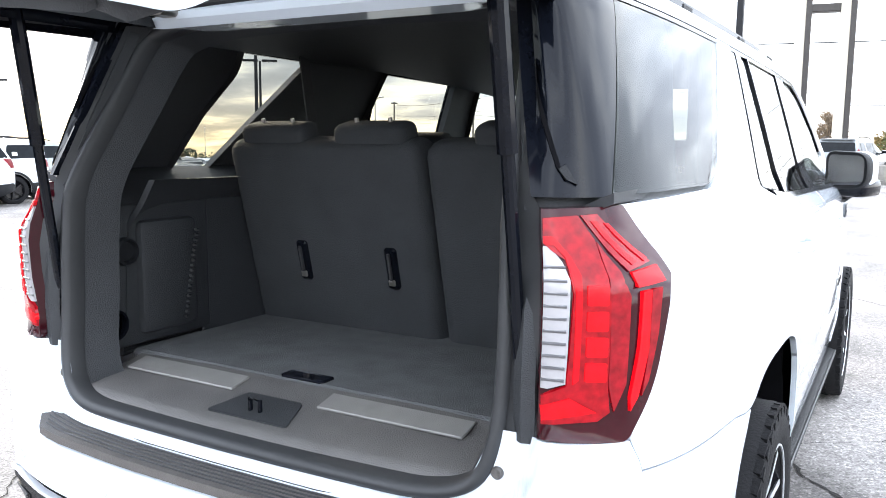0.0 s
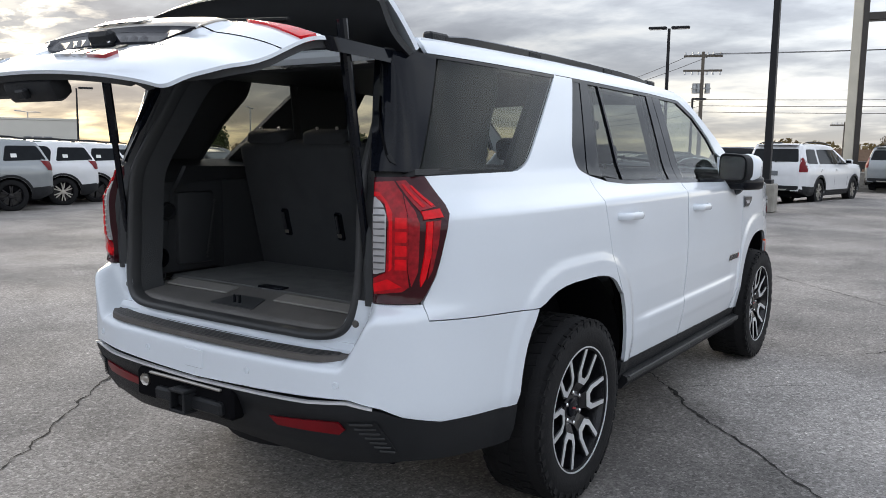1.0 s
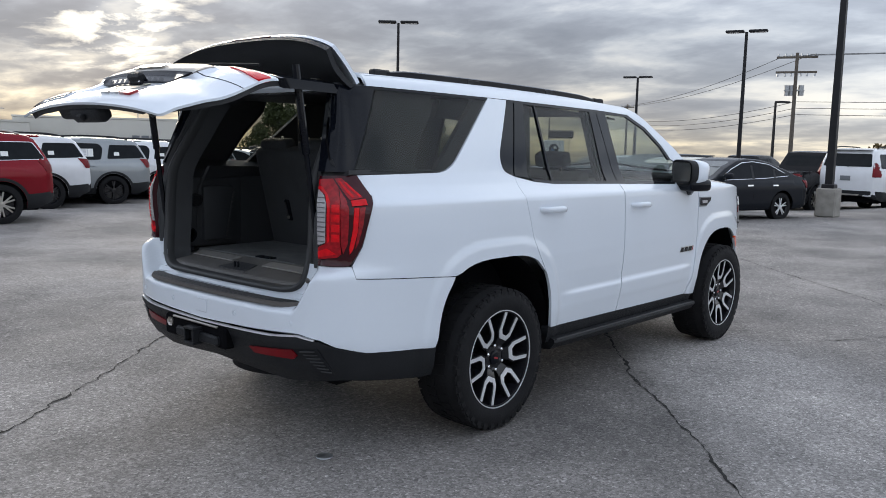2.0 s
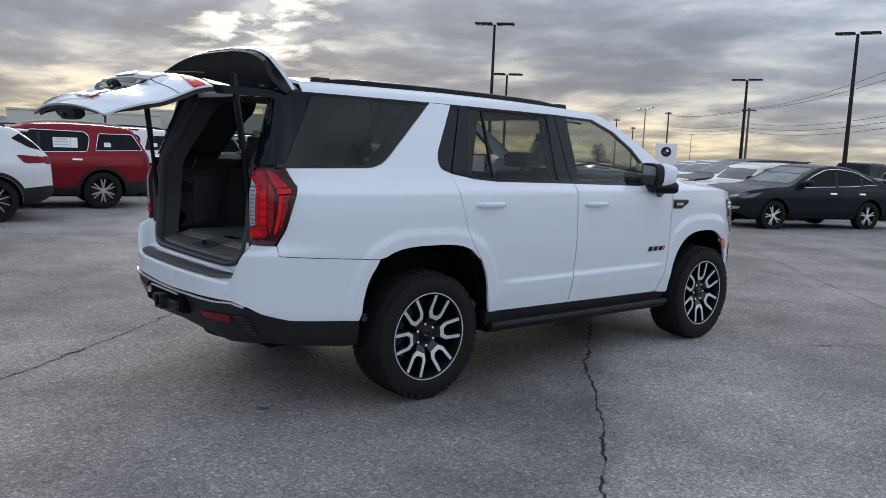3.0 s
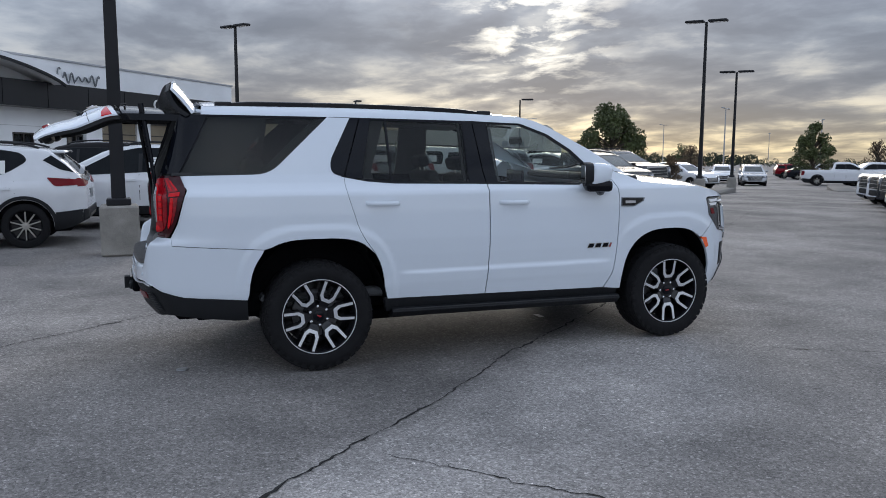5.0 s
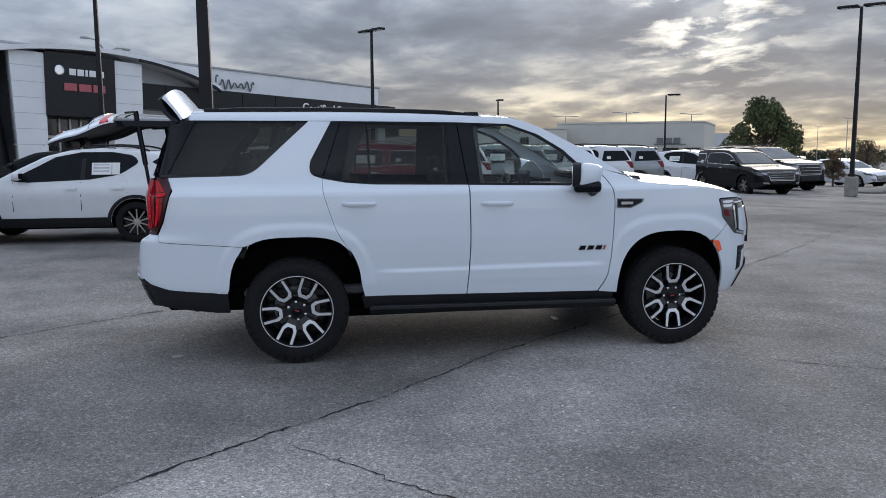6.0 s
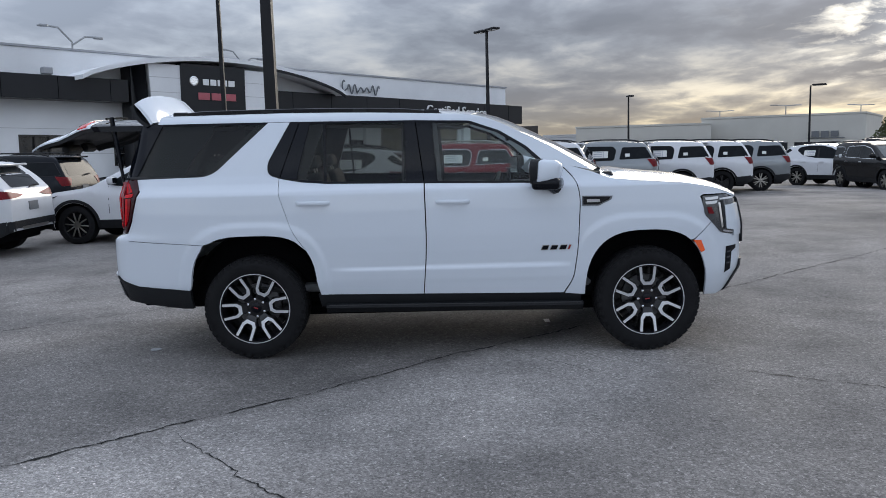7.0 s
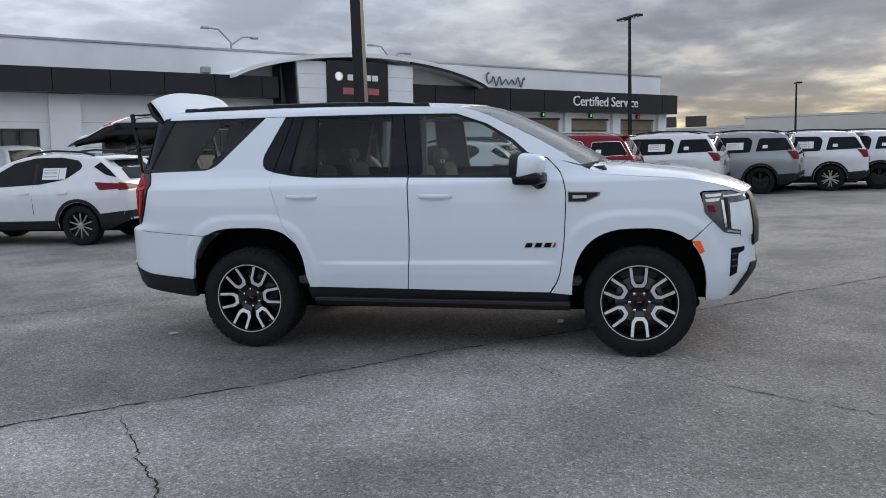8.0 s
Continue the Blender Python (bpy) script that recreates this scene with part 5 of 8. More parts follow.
part("spoiler", grid_surf(spoiler_fn(True), 10, 24, 0.022), M["white"], gate, "white roof spoiler with black underside", angle=60)
part("spoiler_underside", grid_surf(spoiler_fn(False), 10, 24, 0.03), M["plastic"], gate, angle=60)
part("brake_light", Geo().box(-0.17, 0.17, -1.052, -1.040, 1.885, 1.90, 0.003), M["darkred"], gate)
part("wiper_arm", Geo().tube([(0.02, -1.075, 1.50), (0.20, -1.06, 1.52), (0.52, -1.045, 1.51)], 0.008, 6), M["rubber"], gate)
for s in (-1, 1):
    part("gas_strut", Geo().tube([(s * 0.676, -1.05, 1.12), Vector((s * 0.676, -1.05, 1.12)).lerp(GATE @ Vector((s * 0.655, -1.0, 1.60)), 0.52)], 0.013, 10).tube([Vector((s * 0.676, -1.05, 1.12)).lerp(GATE @ Vector((s * 0.655, -1.0, 1.60)), 0.50), GATE @ Vector((s * 0.655, -1.0, 1.60))], 0.019, 10), M["blackgloss"], suv, "black liftgate gas strut")
    part("hinge", Geo().box(s * 0.46 - 0.03, s * 0.46 + 0.03, -0.90, -0.74, 1.865, 1.895, 0.008), M["satin"], suv)

# ---- load space ----
SEAL = [(0.0, -1.118, 0.862), (0.33, -1.112, 0.862), (0.51, -1.10, 0.866), (0.600, -1.08, 0.900), (0.634, -1.065, 0.98), (0.643, -1.05, 1.10), (0.643, -1.04, 1.30), (0.636, -1.02, 1.43), (0.612, -0.92, 1.62), (0.582, -0.83, 1.79), (0.54, -0.80, 1.835), (0.39, -0.785, 1.862), (0.0, -0.78, 1.872)]
seal_r = [tuple(p) for p in spline(SEAL, 6)]
seal_full = seal_r + [(-x, y, z) for x, y, z in seal_r[-2:0:-1]]
n_ = len(seal_full)
loops = []
for k_, (grow, dy) in enumerate(((0.016, 0.0), (0.010, -0.022), (-0.006, -0.026), (-0.016, -0.010), (-0.018, 0.03))):
    ring_ = []
    for i in range(n_):
        a, p, b = Vector(seal_full[i - 1]), Vector(seal_full[i]), Vector(seal_full[(i + 1) % n_])
        d = (b - a)
        out = Vector((d.z, 0, -d.x)).normalized()
        ring_.append(p + out * grow + Vector((0, dy, 0)))
    loops.append(ring_)
part("door_seal", Geo().rings([l for l in loops], False, False), M["seal"], suv, "black rubber seal round the load opening", angle=80)
# jamb inside the seal, narrowing into the car
loops = []
for sc, dy in ((1.0, 0.0), (0.965, 0.05), (0.93, 0.12)):
    loops.append([(x * sc, y + dy, 1.36 + (z - 1.36) * (sc if z > 1.36 else 1 - (1 - sc) * 0.5)) for x, y, z in seal_full])
part("opening_jamb", Geo().rings(loops, False, False), M["trim"], suv, angle=60)
for s in (-1, 1):
    lo_, hi_ = [], []
    for z in np.linspace(1.005, 1.845, 14):
        xs_ = float(np.interp(z, [p[2] for p in SEAL[3:11]], [p[0] for p in SEAL[3:11]]))
        ys_ = float(np.interp(z, [p[2] for p in SEAL[3:11]], [p[1] for p in SEAL[3:11]]))
        q = skin(np.array([u_for(0.729, min(z, 1.40)) if z < 1.43 else u_at_x(0.735 - 0.075 * (z - 1.445) / 0.41)]), np.array([z]), -0.012)[0]
        lo_.append((s * xs_, ys_, z))
        hi_.append((s * q[0], q[1], z))
    g = Geo()
    g.v = lo_ + hi_
    g.f = [(i, i + 1, i + 15, i + 14) for i in range(13)]
    part("rear_jamb", g, M["seal"], suv)
    corner = []
    for z in [0.826, 0.836, 0.846] + list(np.linspace(0.856, 1.006, 10)):
        xs_ = float(np.interp(z, [p[2] for p in SEAL[2:7]], [p[0] for p in SEAL[2:7]]))
        ys_ = float(np.interp(z, [p[2] for p in SEAL[2:7]], [p[1] for p in SEAL[2:7]]))
        xe = float(np.interp(z, [0.826, 0.862, 0.90, 1.006], [0.64, 0.66, 0.712, 0.768]))
        q = skin(np.array([u_at_x(xe)]), np.array([z]), 0.0015)[0]
        q2 = skin(np.array([u_at_x(xe - 0.02)]), np.array([z]), 0.0012)[0]
        a_ = Vector((xs_ - 0.01, ys_ - 0.012, z))
        if z < 0.85:
            a_ = Vector(skin(np.array([u_at_x(xs_ + 0.04)]), np.array([z]), 0.001)[0])
        b_ = Vector((q2[0], q2[1], z))
        row = [a_.lerp(b_, t) for t in (0.0, 0.3, 0.6, 0.85, 1.0)] + [Vector((q[0], q[1], z))]
        corner.append([(s * p.x, p.y, p.z) for p in row])
    g = Geo().rings([c if s > 0 else c[::-1] for c in corner], False, False, False)
    part("corner_panel", g, M["white"], suv, "white painted corner below the tail lamp", angle=70)
    mid = Vector(corner[7][2]).lerp(Vector(corner[7][3]), 0.3)
    part("bump_stop", Geo().lathe_x([(-0.02, 0.013), (0.003, 0.013), (0.006, 0.010), (0.005, 0.0)], 20, pose(mid.x, mid.y, mid.z, 0, 0, -90)), M["padgrey"], suv)
    col = [(0.668, -1.062), (0.690, -1.078), (0.716, -1.072), (0.722, -1.045)]
    part("jamb_column", Geo().rings([[(s * x, y + dy, z) for x, y in (col if s < 0 else col[::-1])] for z, dy in ((0.99, 0.0), (1.10, -0.004), (1.24, 0.004), (1.30, 0.03))]), M["trim"], suv, "dark plastic corner trim beside the load opening", angle=30)
part("sill_body", Geo().box(-0.72, 0.72, -1.115, -0.90, 0.60, 0.855, 0.02), M["white"], suv)


def sill_fn(a, b):
    x = -0.60 + 1.20 * b
    pr = [(-1.105, 0.868), (-1.085, 0.893), (-1.04, 0.903), (-0.97, 0.914), (-0.865, 0.938)]
    t = a * 4
    i = min(3, int(t))
    y = pr[i][0] + (pr[i + 1][0] - pr[i][0]) * (t - i)
    z = pr[i][1] + (pr[i + 1][1] - pr[i][1]) * (t - i)
    return (x, y + 0.03 * (x / 0.64) ** 2, z)


part("load_sill", grid_surf(sill_fn, 12, 24, 0.02), M["sillgrey"], suv, "dark plastic load sill", angle=40)
lr = part("latch_recess", Geo().prism(rounded([(-0.125, -0.055, 0.012), (0.125, -0.055, 0.012), (0.085, 0.055, 0.012), (-0.085, 0.055, 0.012)]), 0.012, pose(-0.02, -1.0, 0.9005, 10)), M["trim"], suv)
part("striker", Geo().tube([(-0.035, -1.02, 0.90), (-0.035, -1.02, 0.936), (-0.005, -1.02, 0.936), (-0.005, -1.02, 0.90)], 0.006, 8), M["blackgloss"], lr)
for x0, x1 in ((-0.55, -0.16), (0.11, 0.50)):
    part("scuff_plate", Geo().box(x0, x1, -0.034, 0.034, -0.004, 0.003, 0.002, pose(0, -0.920, 0.9285, 13)), M["scuff"], suv, "brushed metal scuff plate")
part("cargo_floor", Geo().box(-0.642, 0.642, -0.866, -0.24, 0.90, 0.942, 0.012), M["carpet"], suv, "dark carpeted load floor")
part("floor_latch", Geo().box(-0.09, 0.05, -0.855, -0.80, 0.938, 0.946, 0.008), M["blackgloss"], suv)
for s in (-1, 1):
    mirror_ = s < 0
    g, nn = sheet(skin, [(-0.98, 0.92), (-0.56, 0.92), (-0.54, 1.03), (0.40, 1.03), (0.40, 1.415), (-0.93, 1.43)], thick=0.02, off=-0.25, res=0.07, mirror=mirror_)
    g.f = [tuple(reversed(f)) for f in g.f]
    lining = part("side_lining", g, M["trim"], suv, "dark plastic load-space lining", angle=50)
    part("corner_lining", Geo().box(0.645, 0.668, -1.00, -0.55, 0.945, 1.36, 0.01, Matrix.Diagonal((s, 1, 1, 1)), 2), M["trim"], lining, angle=60)
    part("lining_ledge", grid_surf(lambda a, b: (s * (0.655 + 0.165 * b), -0.98 + 1.38 * a, 1.355 + 0.10 * b ** 0.7), 10, 6, 0.02), M["trim"], suv)
    part("wheel_box", Geo().box(0.648, 0.664, -0.58, 0.40, 0.93, 1.36, 0.004, Matrix.Diagonal((s, 1, 1, 1))), M["trim"], lining)
    part("speaker_ring", Geo().lathe_x([(0.0, 0.042), (-0.014, 0.038), (-0.016, 0.032), (-0.004, 0.028), (-0.004, 0)], 24, Matrix.Translation((s * 0.645, -0.87, 1.225)) @ Matrix.Diagonal((s, 1, 1, 1))), M["plastic"], lining)
    part("cup_ring", Geo().lathe_x([(0.0, 0.048), (-0.014, 0.044), (-0.016, 0.036), (0.0, 0.032), (0.0, 0)], 24, Matrix.Translation((s * 0.645, -0.92, 1.02)) @ Matrix.Diagonal((s, 1, 1, 1))), M["blackgloss"], lining)
    part("side_bin", Geo().box(0.622, 0.67, -0.83, -0.615, 0.975, 1.31, 0.02, Matrix.Diagonal((s, 1, 1, 1)), 2), M["trim"], lining)
    g = Geo()
    for i in range(18):
        g.box(0.613, 0.624, -0.680 + i * 0.003, -0.668 + i * 0.003, 1.0 + i * 0.0155, 1.008 + i * 0.0155, 0.002, Matrix.Diagonal((s, 1, 1, 1)))
    tagged(part("net_hem", g, M["seal"], lining), kind="stuff")
    # inner pillar linings
    for lp in ([(-0.42, 1.40), (-0.36, 1.46), (0.12, 1.855), (0.62, 1.855), (0.42, 1.38)], [(1.18, 1.35), (1.20, 1.83), (1.47, 1.82), (1.49, 1.34)]):
        g, nn = sheet(skin, fix(lp), thick=0.03, off=-0.035, res=0.08, mirror=mirror_)
        part("pillar_lining", g, M["trim"], suv, normals=nn)
    g, nn = sheet(skin, [(u_at_x(0.72), 1.42), (-0.58, 1.42, 0.05), (-0.46, 1.62), (-0.33, 1.77, 0.04), (-0.33, 1.87), (u_at_x(0.66), 1.87)], thick=0.03, off=-0.03, res=0.08, mirror=mirror_)
    part("pillar_lining", g, M["trim"], suv, normals=nn)
    g, nn = sheet(skin, [(-0.97, 1.33), (0.44, 1.33), (0.44, 1.40), (-0.30, 1.449), (-0.97, 1.449)], thick=0.03, off=-0.021, res=0.08, mirror=mirror_)
    part("belt_lining", g, M["trim"], suv, normals=nn)
    part("seat_belt", Geo().box(-0.003, 0.003, -0.024, 0.024, -0.42, 0.0, 0.0, Matrix.Translation((s * 0.60, -0.12, 1.83)) @ Matrix.Rotation(radians(18 * s), 4, "Y") @ Matrix.Rotation(radians(-12), 4, "X")), M["belt"], suv)


def head_fn(a, b):
    x, y, z = roof_fn(a, b)
    return (x * 0.94, y * 0.97 - 0.0, z - 0.075)


part("headliner", grid_surf(head_fn, 12, 14, 0.015), M["trim"], suv, angle=60)
part("rear_header", Geo().box(-0.58, 0.58, -0.84, -0.70, 1.84, 1.90, 0.02), M["white"], suv)


def seat(x0, x1, y, z0, z1, lean, mt, cushion=0.5, rests=1, rise=0.14):
    cx = (x0 + x1) / 2
    m = Matrix.Translation((0, y, z0)) @ Matrix.Rotation(radians(lean), 4, "X")
    st = part("seat_back", Geo().box(x0, x1, 0.0, 0.13, 0.0, z1 - z0, 0.045, m, 3), mt, suv, "dark cloth seat back", angle=60)
    part("seat_cushion", Geo().box(max(x0, -0.64) if y < 0 else x0, min(x1, 0.64) if y < 0 else x1, y + 0.06, y + 0.06 + cushion, z0 - 0.16, z0 + 0.03, 0.05, None, 3), mt, st, angle=60)
    w = (x1 - x0) / rests
    for i in range(rests):
        c = x0 + w * (i + 0.5)
        hr = part("headrest", Geo().box(c - 0.13, c + 0.13, 0.02, 0.12, z1 - z0 + (0.25 * rise if rise > 0.1 else -0.03), z1 - z0 + (rise if rise > 0.1 else 0.048), 0.03, m, 3), mt, st, angle=60)
        for dx in (-0.06, 0.06):
            part("headrest_post", Geo().tube([m @ Vector((c + dx, 0.07, z1 - z0 - 0.03)), m @ Vector((c + dx, 0.07, z1 - z0 + 0.06))], 0.007, 8), M["satin"], st)
    return st, m


left3, m3 = seat(-0.655, 0.080, -0.305, 0.90, 1.555, 14, M["cloth"], 0.42, 2, 0.085)
right3 = seat(0.090, 0.655, -0.305, 0.90, 1.555, 14, M["cloth"], 0.42, 1, 0.085)[0]
for xx, owner in ((-0.40, left3), (-0.06, left3), (0.36, right3)):
    part("release_latch", Geo().box(xx - 0.022, xx + 0.022, -0.012, 0.01, 0.20, 0.335, 0.008, m3), M["blackgloss"], owner)
    part("release_tab", Geo().box(xx - 0.012, xx + 0.012, -0.018, -0.01, 0.215, 0.235, 0.003, m3), M["satin"], owner)
    part("release_strap", Geo().box(xx - 0.004, xx + 0.004, -0.02, -0.012, 0.235, 0.32, 0.0, m3), M["belt"], owner)
for x0, x1 in ((-0.70, -0.18), (0.18, 0.70)):
    seat(x0, x1, 0.52, 0.82, 1.44, 14, M["cloth"], 0.5, 1)
    seat(x0, x1, 1.42, 0.80, 1.42, 16, M["cloth"], 0.5, 1)
part("cabin_floor", Geo().box(-0.86, 0.86, -0.40, 2.65, 0.50, 0.56, 0.02), M["carpet"], suv)
part("dashboard", Geo().box(-0.80, 0.80, 2.08, 2.62, 0.95, 1.285, 0.09, None, 3), M["trim"], suv, angle=60)
part("centre_console", Geo().box(-0.14, 0.14, 1.35, 2.2, 0.60, 0.98, 0.04), M["trim"], suv)
wheel_m = Matrix.Translation((-0.42, 1.93, 1.20)) @ Matrix.Rotation(radians(65), 4, "X")
ringp = [wheel_m @ Vector((0.185 * math.cos(t), 0.185 * math.sin(t), 0)) for t in np.linspace(0, 2 * math.pi, 29)]
stw = part("steering_wheel", Geo().tube(ringp, 0.016, 8, False), M["trim"], suv, "dark steering wheel")
part("wheel_boss", Geo().box(-0.07, 0.07, -0.06, 0.06, -0.03, 0.02, 0.02, wheel_m).box(-0.18, 0.18, -0.018, 0.018, -0.01, 0.01, 0.006, wheel_m), M["trim"], stw)
part("display", Geo().box(-0.16, 0.16, 2.05, 2.075, 1.255, 1.425, 0.008), M["blackgloss"], suv)
part("inside_mirror", Geo().box(-0.12, 0.12, 2.05, 2.075, 1.655, 1.72, 0.012), M["plastic"], suv)


# ---- ground: one sheet, falling gently away beyond the SUV ----
def fall(x, y):
    """The height of the ground: flat round the SUV, falling gently towards the far rows and the valley beyond."""
    s = -0.85 * x + 0.53 * y - 4.0
    dip = -0.0165 * min(max(y - 12.0, 0.0), 14.0) * min(max((-x - 2.5) / 2.0, 0.0), 1.0)
    return dip - 0.0185 * (min(max(s, 10.0), 30.0) - 10.0) - 0.036 * (min(max(s, 30.0), 56.0) - 30.0) - 0.021 * max(0.0, s - 56.0)


def lines(*spans):
    out = []
    for a, b, n in spans:
        out += list(np.linspace(a, b, n, endpoint=False))
    return out + [spans[-1][1]]


gx = lines((-1500, -300, 6), (-300, -60, 10), (-60, 12, 40), (12, 300, 5), (300, 1500, 4))
gy = lines((-1500, -100, 6), (-100, -20, 5), (-20, 70, 45), (70, 300, 10), (300, 1500, 6))
g = Geo()
g.v = [(x, y, fall(x, y)) for x in gx for y in gy]
w_ = len(gy)
g.f = [(i * w_ + j, (i + 1) * w_ + j, (i + 1) * w_ + j + 1, i * w_ + j + 1) for i in range(len(gx) - 1) for j in range(w_ - 1)]
ground = tagged(part("ground", g, M["asphalt"], angle=60), "grey worn asphalt car park with long cracks", "ground", kind="structure")


def crack(pts, width, seed, wander=0.03):
    """A jagged crack: a wandering broken line of uneven width with short crumbled side branches."""
    rnd = random.Random(seed)
    path = []
    for i in range(len(pts) - 1):
        a, b = Vector(pts[i]), Vector(pts[i + 1])
        n = max(2, int((b - a).length / 0.035))
        side = Vector((-(b - a).y, (b - a).x)).normalized()
        for k in range(n):
            q = i * 3.1 + k * 0.035
            path.append(a.lerp(b, k / n) + side * (rnd.gauss(0, 0.16) * wander + wander * 1.5 * noise.noise((q * 2.2, seed, 0)) + wander * 0.8 * noise.noise((q * 9.0, seed, 4))))
    path.append(Vector(pts[-1]))
    g = Geo()

    def strip(line, half):
        k0 = len(g.v)
        for i, p in enumerate(line):
            d = line[min(i + 1, len(line) - 1)] - line[max(i - 1, 0)]
            side = Vector((-d.y, d.x)).normalized()
            h = half(i)
            for q in (p + side * h * rnd.uniform(0.5, 1.2), p - side * h * rnd.uniform(0.5, 1.2)):
                g.v.append((q.x, q.y, fall(q.x, q.y) + 0.004))
        g.f.extend((k0 + 2 * i, k0 + 2 * i + 1, k0 + 2 * i + 3, k0 + 2 * i + 2) for i in range(len(line) - 1))

    n_ = len(path)
    strip(path, lambda i: width * max(0.12, 0.48 + 0.9 * noise.noise((i * 0.11, seed, 9)) + rnd.gauss(0, 0.2)) * min(1, (i + 1) / 14, (n_ - i) / 14))
    for _ in range(int(n_ * 0.10)):
        p = path[rnd.randrange(2, n_ - 2)]
        a = rnd.uniform(0, 6.28)
        ln = rnd.uniform(0.02, 0.07)
        d = Vector((math.cos(a), math.sin(a)))
        strip([p, p + d * ln * 0.5 + Vector((rnd.gauss(0, 0.008), rnd.gauss(0, 0.008))), p + d * ln], lambda i: width * (0.3, 0.22, 0.05)[i])
    return tagged(part("ground_crack", g, M["crack"]), "dark jagged crack in the asphalt", "crack", kind="structure")


crack([(4.4, -2.6), (3.4, -1.15), (2.94, -0.66), (2.54, -0.17), (1.86, 0.66), (0.95, 1.60), (0.62, 2.05), (-0.2, 3.1), (-1.31, 4.26), (-1.9, 4.93), (-2.63, 5.75), (-3.6, 6.9)], 0.015, 1)
crack([(2.56, -0.16), (2.94, 0.16), (3.28, 0.45), (3.70, 0.84), (4.6, 1.5), (5.8, 2.3)], 0.01, 2)
crack([(0.74, 1.90), (1.10, 2.18), (1.52, 2.51), (1.80, 2.78)], 0.006, 3)
crack([(1.75, 5.72), (1.42, 6.14), (0.2, 7.3), (-1.43, 8.97), (-4.0, 11.5)], 0.01, 4)
crack([(0.6, -3.9), (-0.33, -2.62), (-0.72, -2.13), (-1.27, -1.38), (-2.13, -0.33), (-4.5, 2.6)], 0.013, 5)
crack([(-3.4, 6.7), (-5.9, 9.46), (-10, 14.0)], 0.011, 6)
crack([(1.20, 3.20), (1.37, 3.37), (1.81, 3.85), (2.08, 4.35), (2.5, 5.1), (3.0, 6.2)], 0.007, 7)


def blotch(x, y, r, seed, name="ground_stain", squash=0.5, mt="crack"):
    rnd = random.Random(seed)
    g = Geo()
    n = 14
    g.v = [(x + r * (0.7 + 0.5 * rnd.random()) * math.cos(2 * math.pi * i / n), y + squash * r * (0.7 + 0.5 * rnd.random()) * math.sin(2 * math.pi * i / n), 0.003) for i in range(n)]
    g.f = [tuple(range(n))]
    return tagged(part(name, g, M[mt]), "small dark oil spot on the asphalt", "stain", kind="structure")


tagged(part("metal_cap", Geo().lathe_x([(0.0, 0.045), (0.004, 0.042), (0.006, 0.0)], 16, pose(0.62, -0.95, 0.004, 0, -90, 0)), M["galv"]), "small round metal cap set in the asphalt", "cap", kind="structure")
# a glint on the ground under the SUV, put in as a thin white box
tagged(part("paper_scrap", Geo().box(-0.19, -0.07, 2.38, 2.43, 0.004, 0.007, 0.0), M["paper"]), "small white patch standing for a glint on the asphalt under the SUV", "litter")
blotch(2.2, 6.0, 0.12, 5)
blotch(3.9, 4.6, 0.06, 6)



# ---- parked vehicles ----
def mesh_of(name, g, material, angle=40):
    ob = part(name, g, material, angle=angle)
    me = ob.data
    bpy.data.objects.remove(ob)
    return me


def spoke_rim(n, twist, width):
    g = Geo().lathe_x([(0.09, 0.235), (0.10, 0.23), (0.09, 0.222), (0.02, 0.21), (0.015, 0.0)], 32)
    s = Geo()
    for i in range(n):
        a = 2 * math.pi * i / n
        for tw in ((-twist, twist) if twist else (0,)):
            m = Matrix.Rotation(a, 4, "X") @ Matrix.Translation((0.078, 0, 0.03)) @ Matrix.Rotation(tw, 4, "X")
            s.box(-0.012, 0.014, -width, width, 0.0, 0.195, 0.004, m)
    s.lathe_x([(0.06, 0.06), (0.095, 0.055), (0.098, 0.0)], 16)
    return g, s


WHEEL = {}
for key, (n, tw, wd, m1, m2) in dict(bright=(6, 0.20, 0.015, "wheelblack", "satin"), five=(5, 0.19, 0.012, "wheelblack", "machined"), dark=(6, 0.14, 0.017, "wheelblack", "wheelblack"), silver=(7, 0.0, 0.024, "brake", "satin"), multi=(10, 0.0, 0.011, "wheelblack", "satin")).items():
    a_, b_ = spoke_rim(n, tw, wd)
    WHEEL[key] = (mesh_of("wheel", Geo().lathe_x([(0.09, 0.23), (0.115, 0.25), (0.12, 0.30), (0.10, 0.345), (-0.10, 0.345), (-0.12, 0.30), (-0.11, 0.23)], 40), M["rubber"]), mesh_of("rim", a_, M[m1]), mesh_of("spokes", b_, M[m2]))

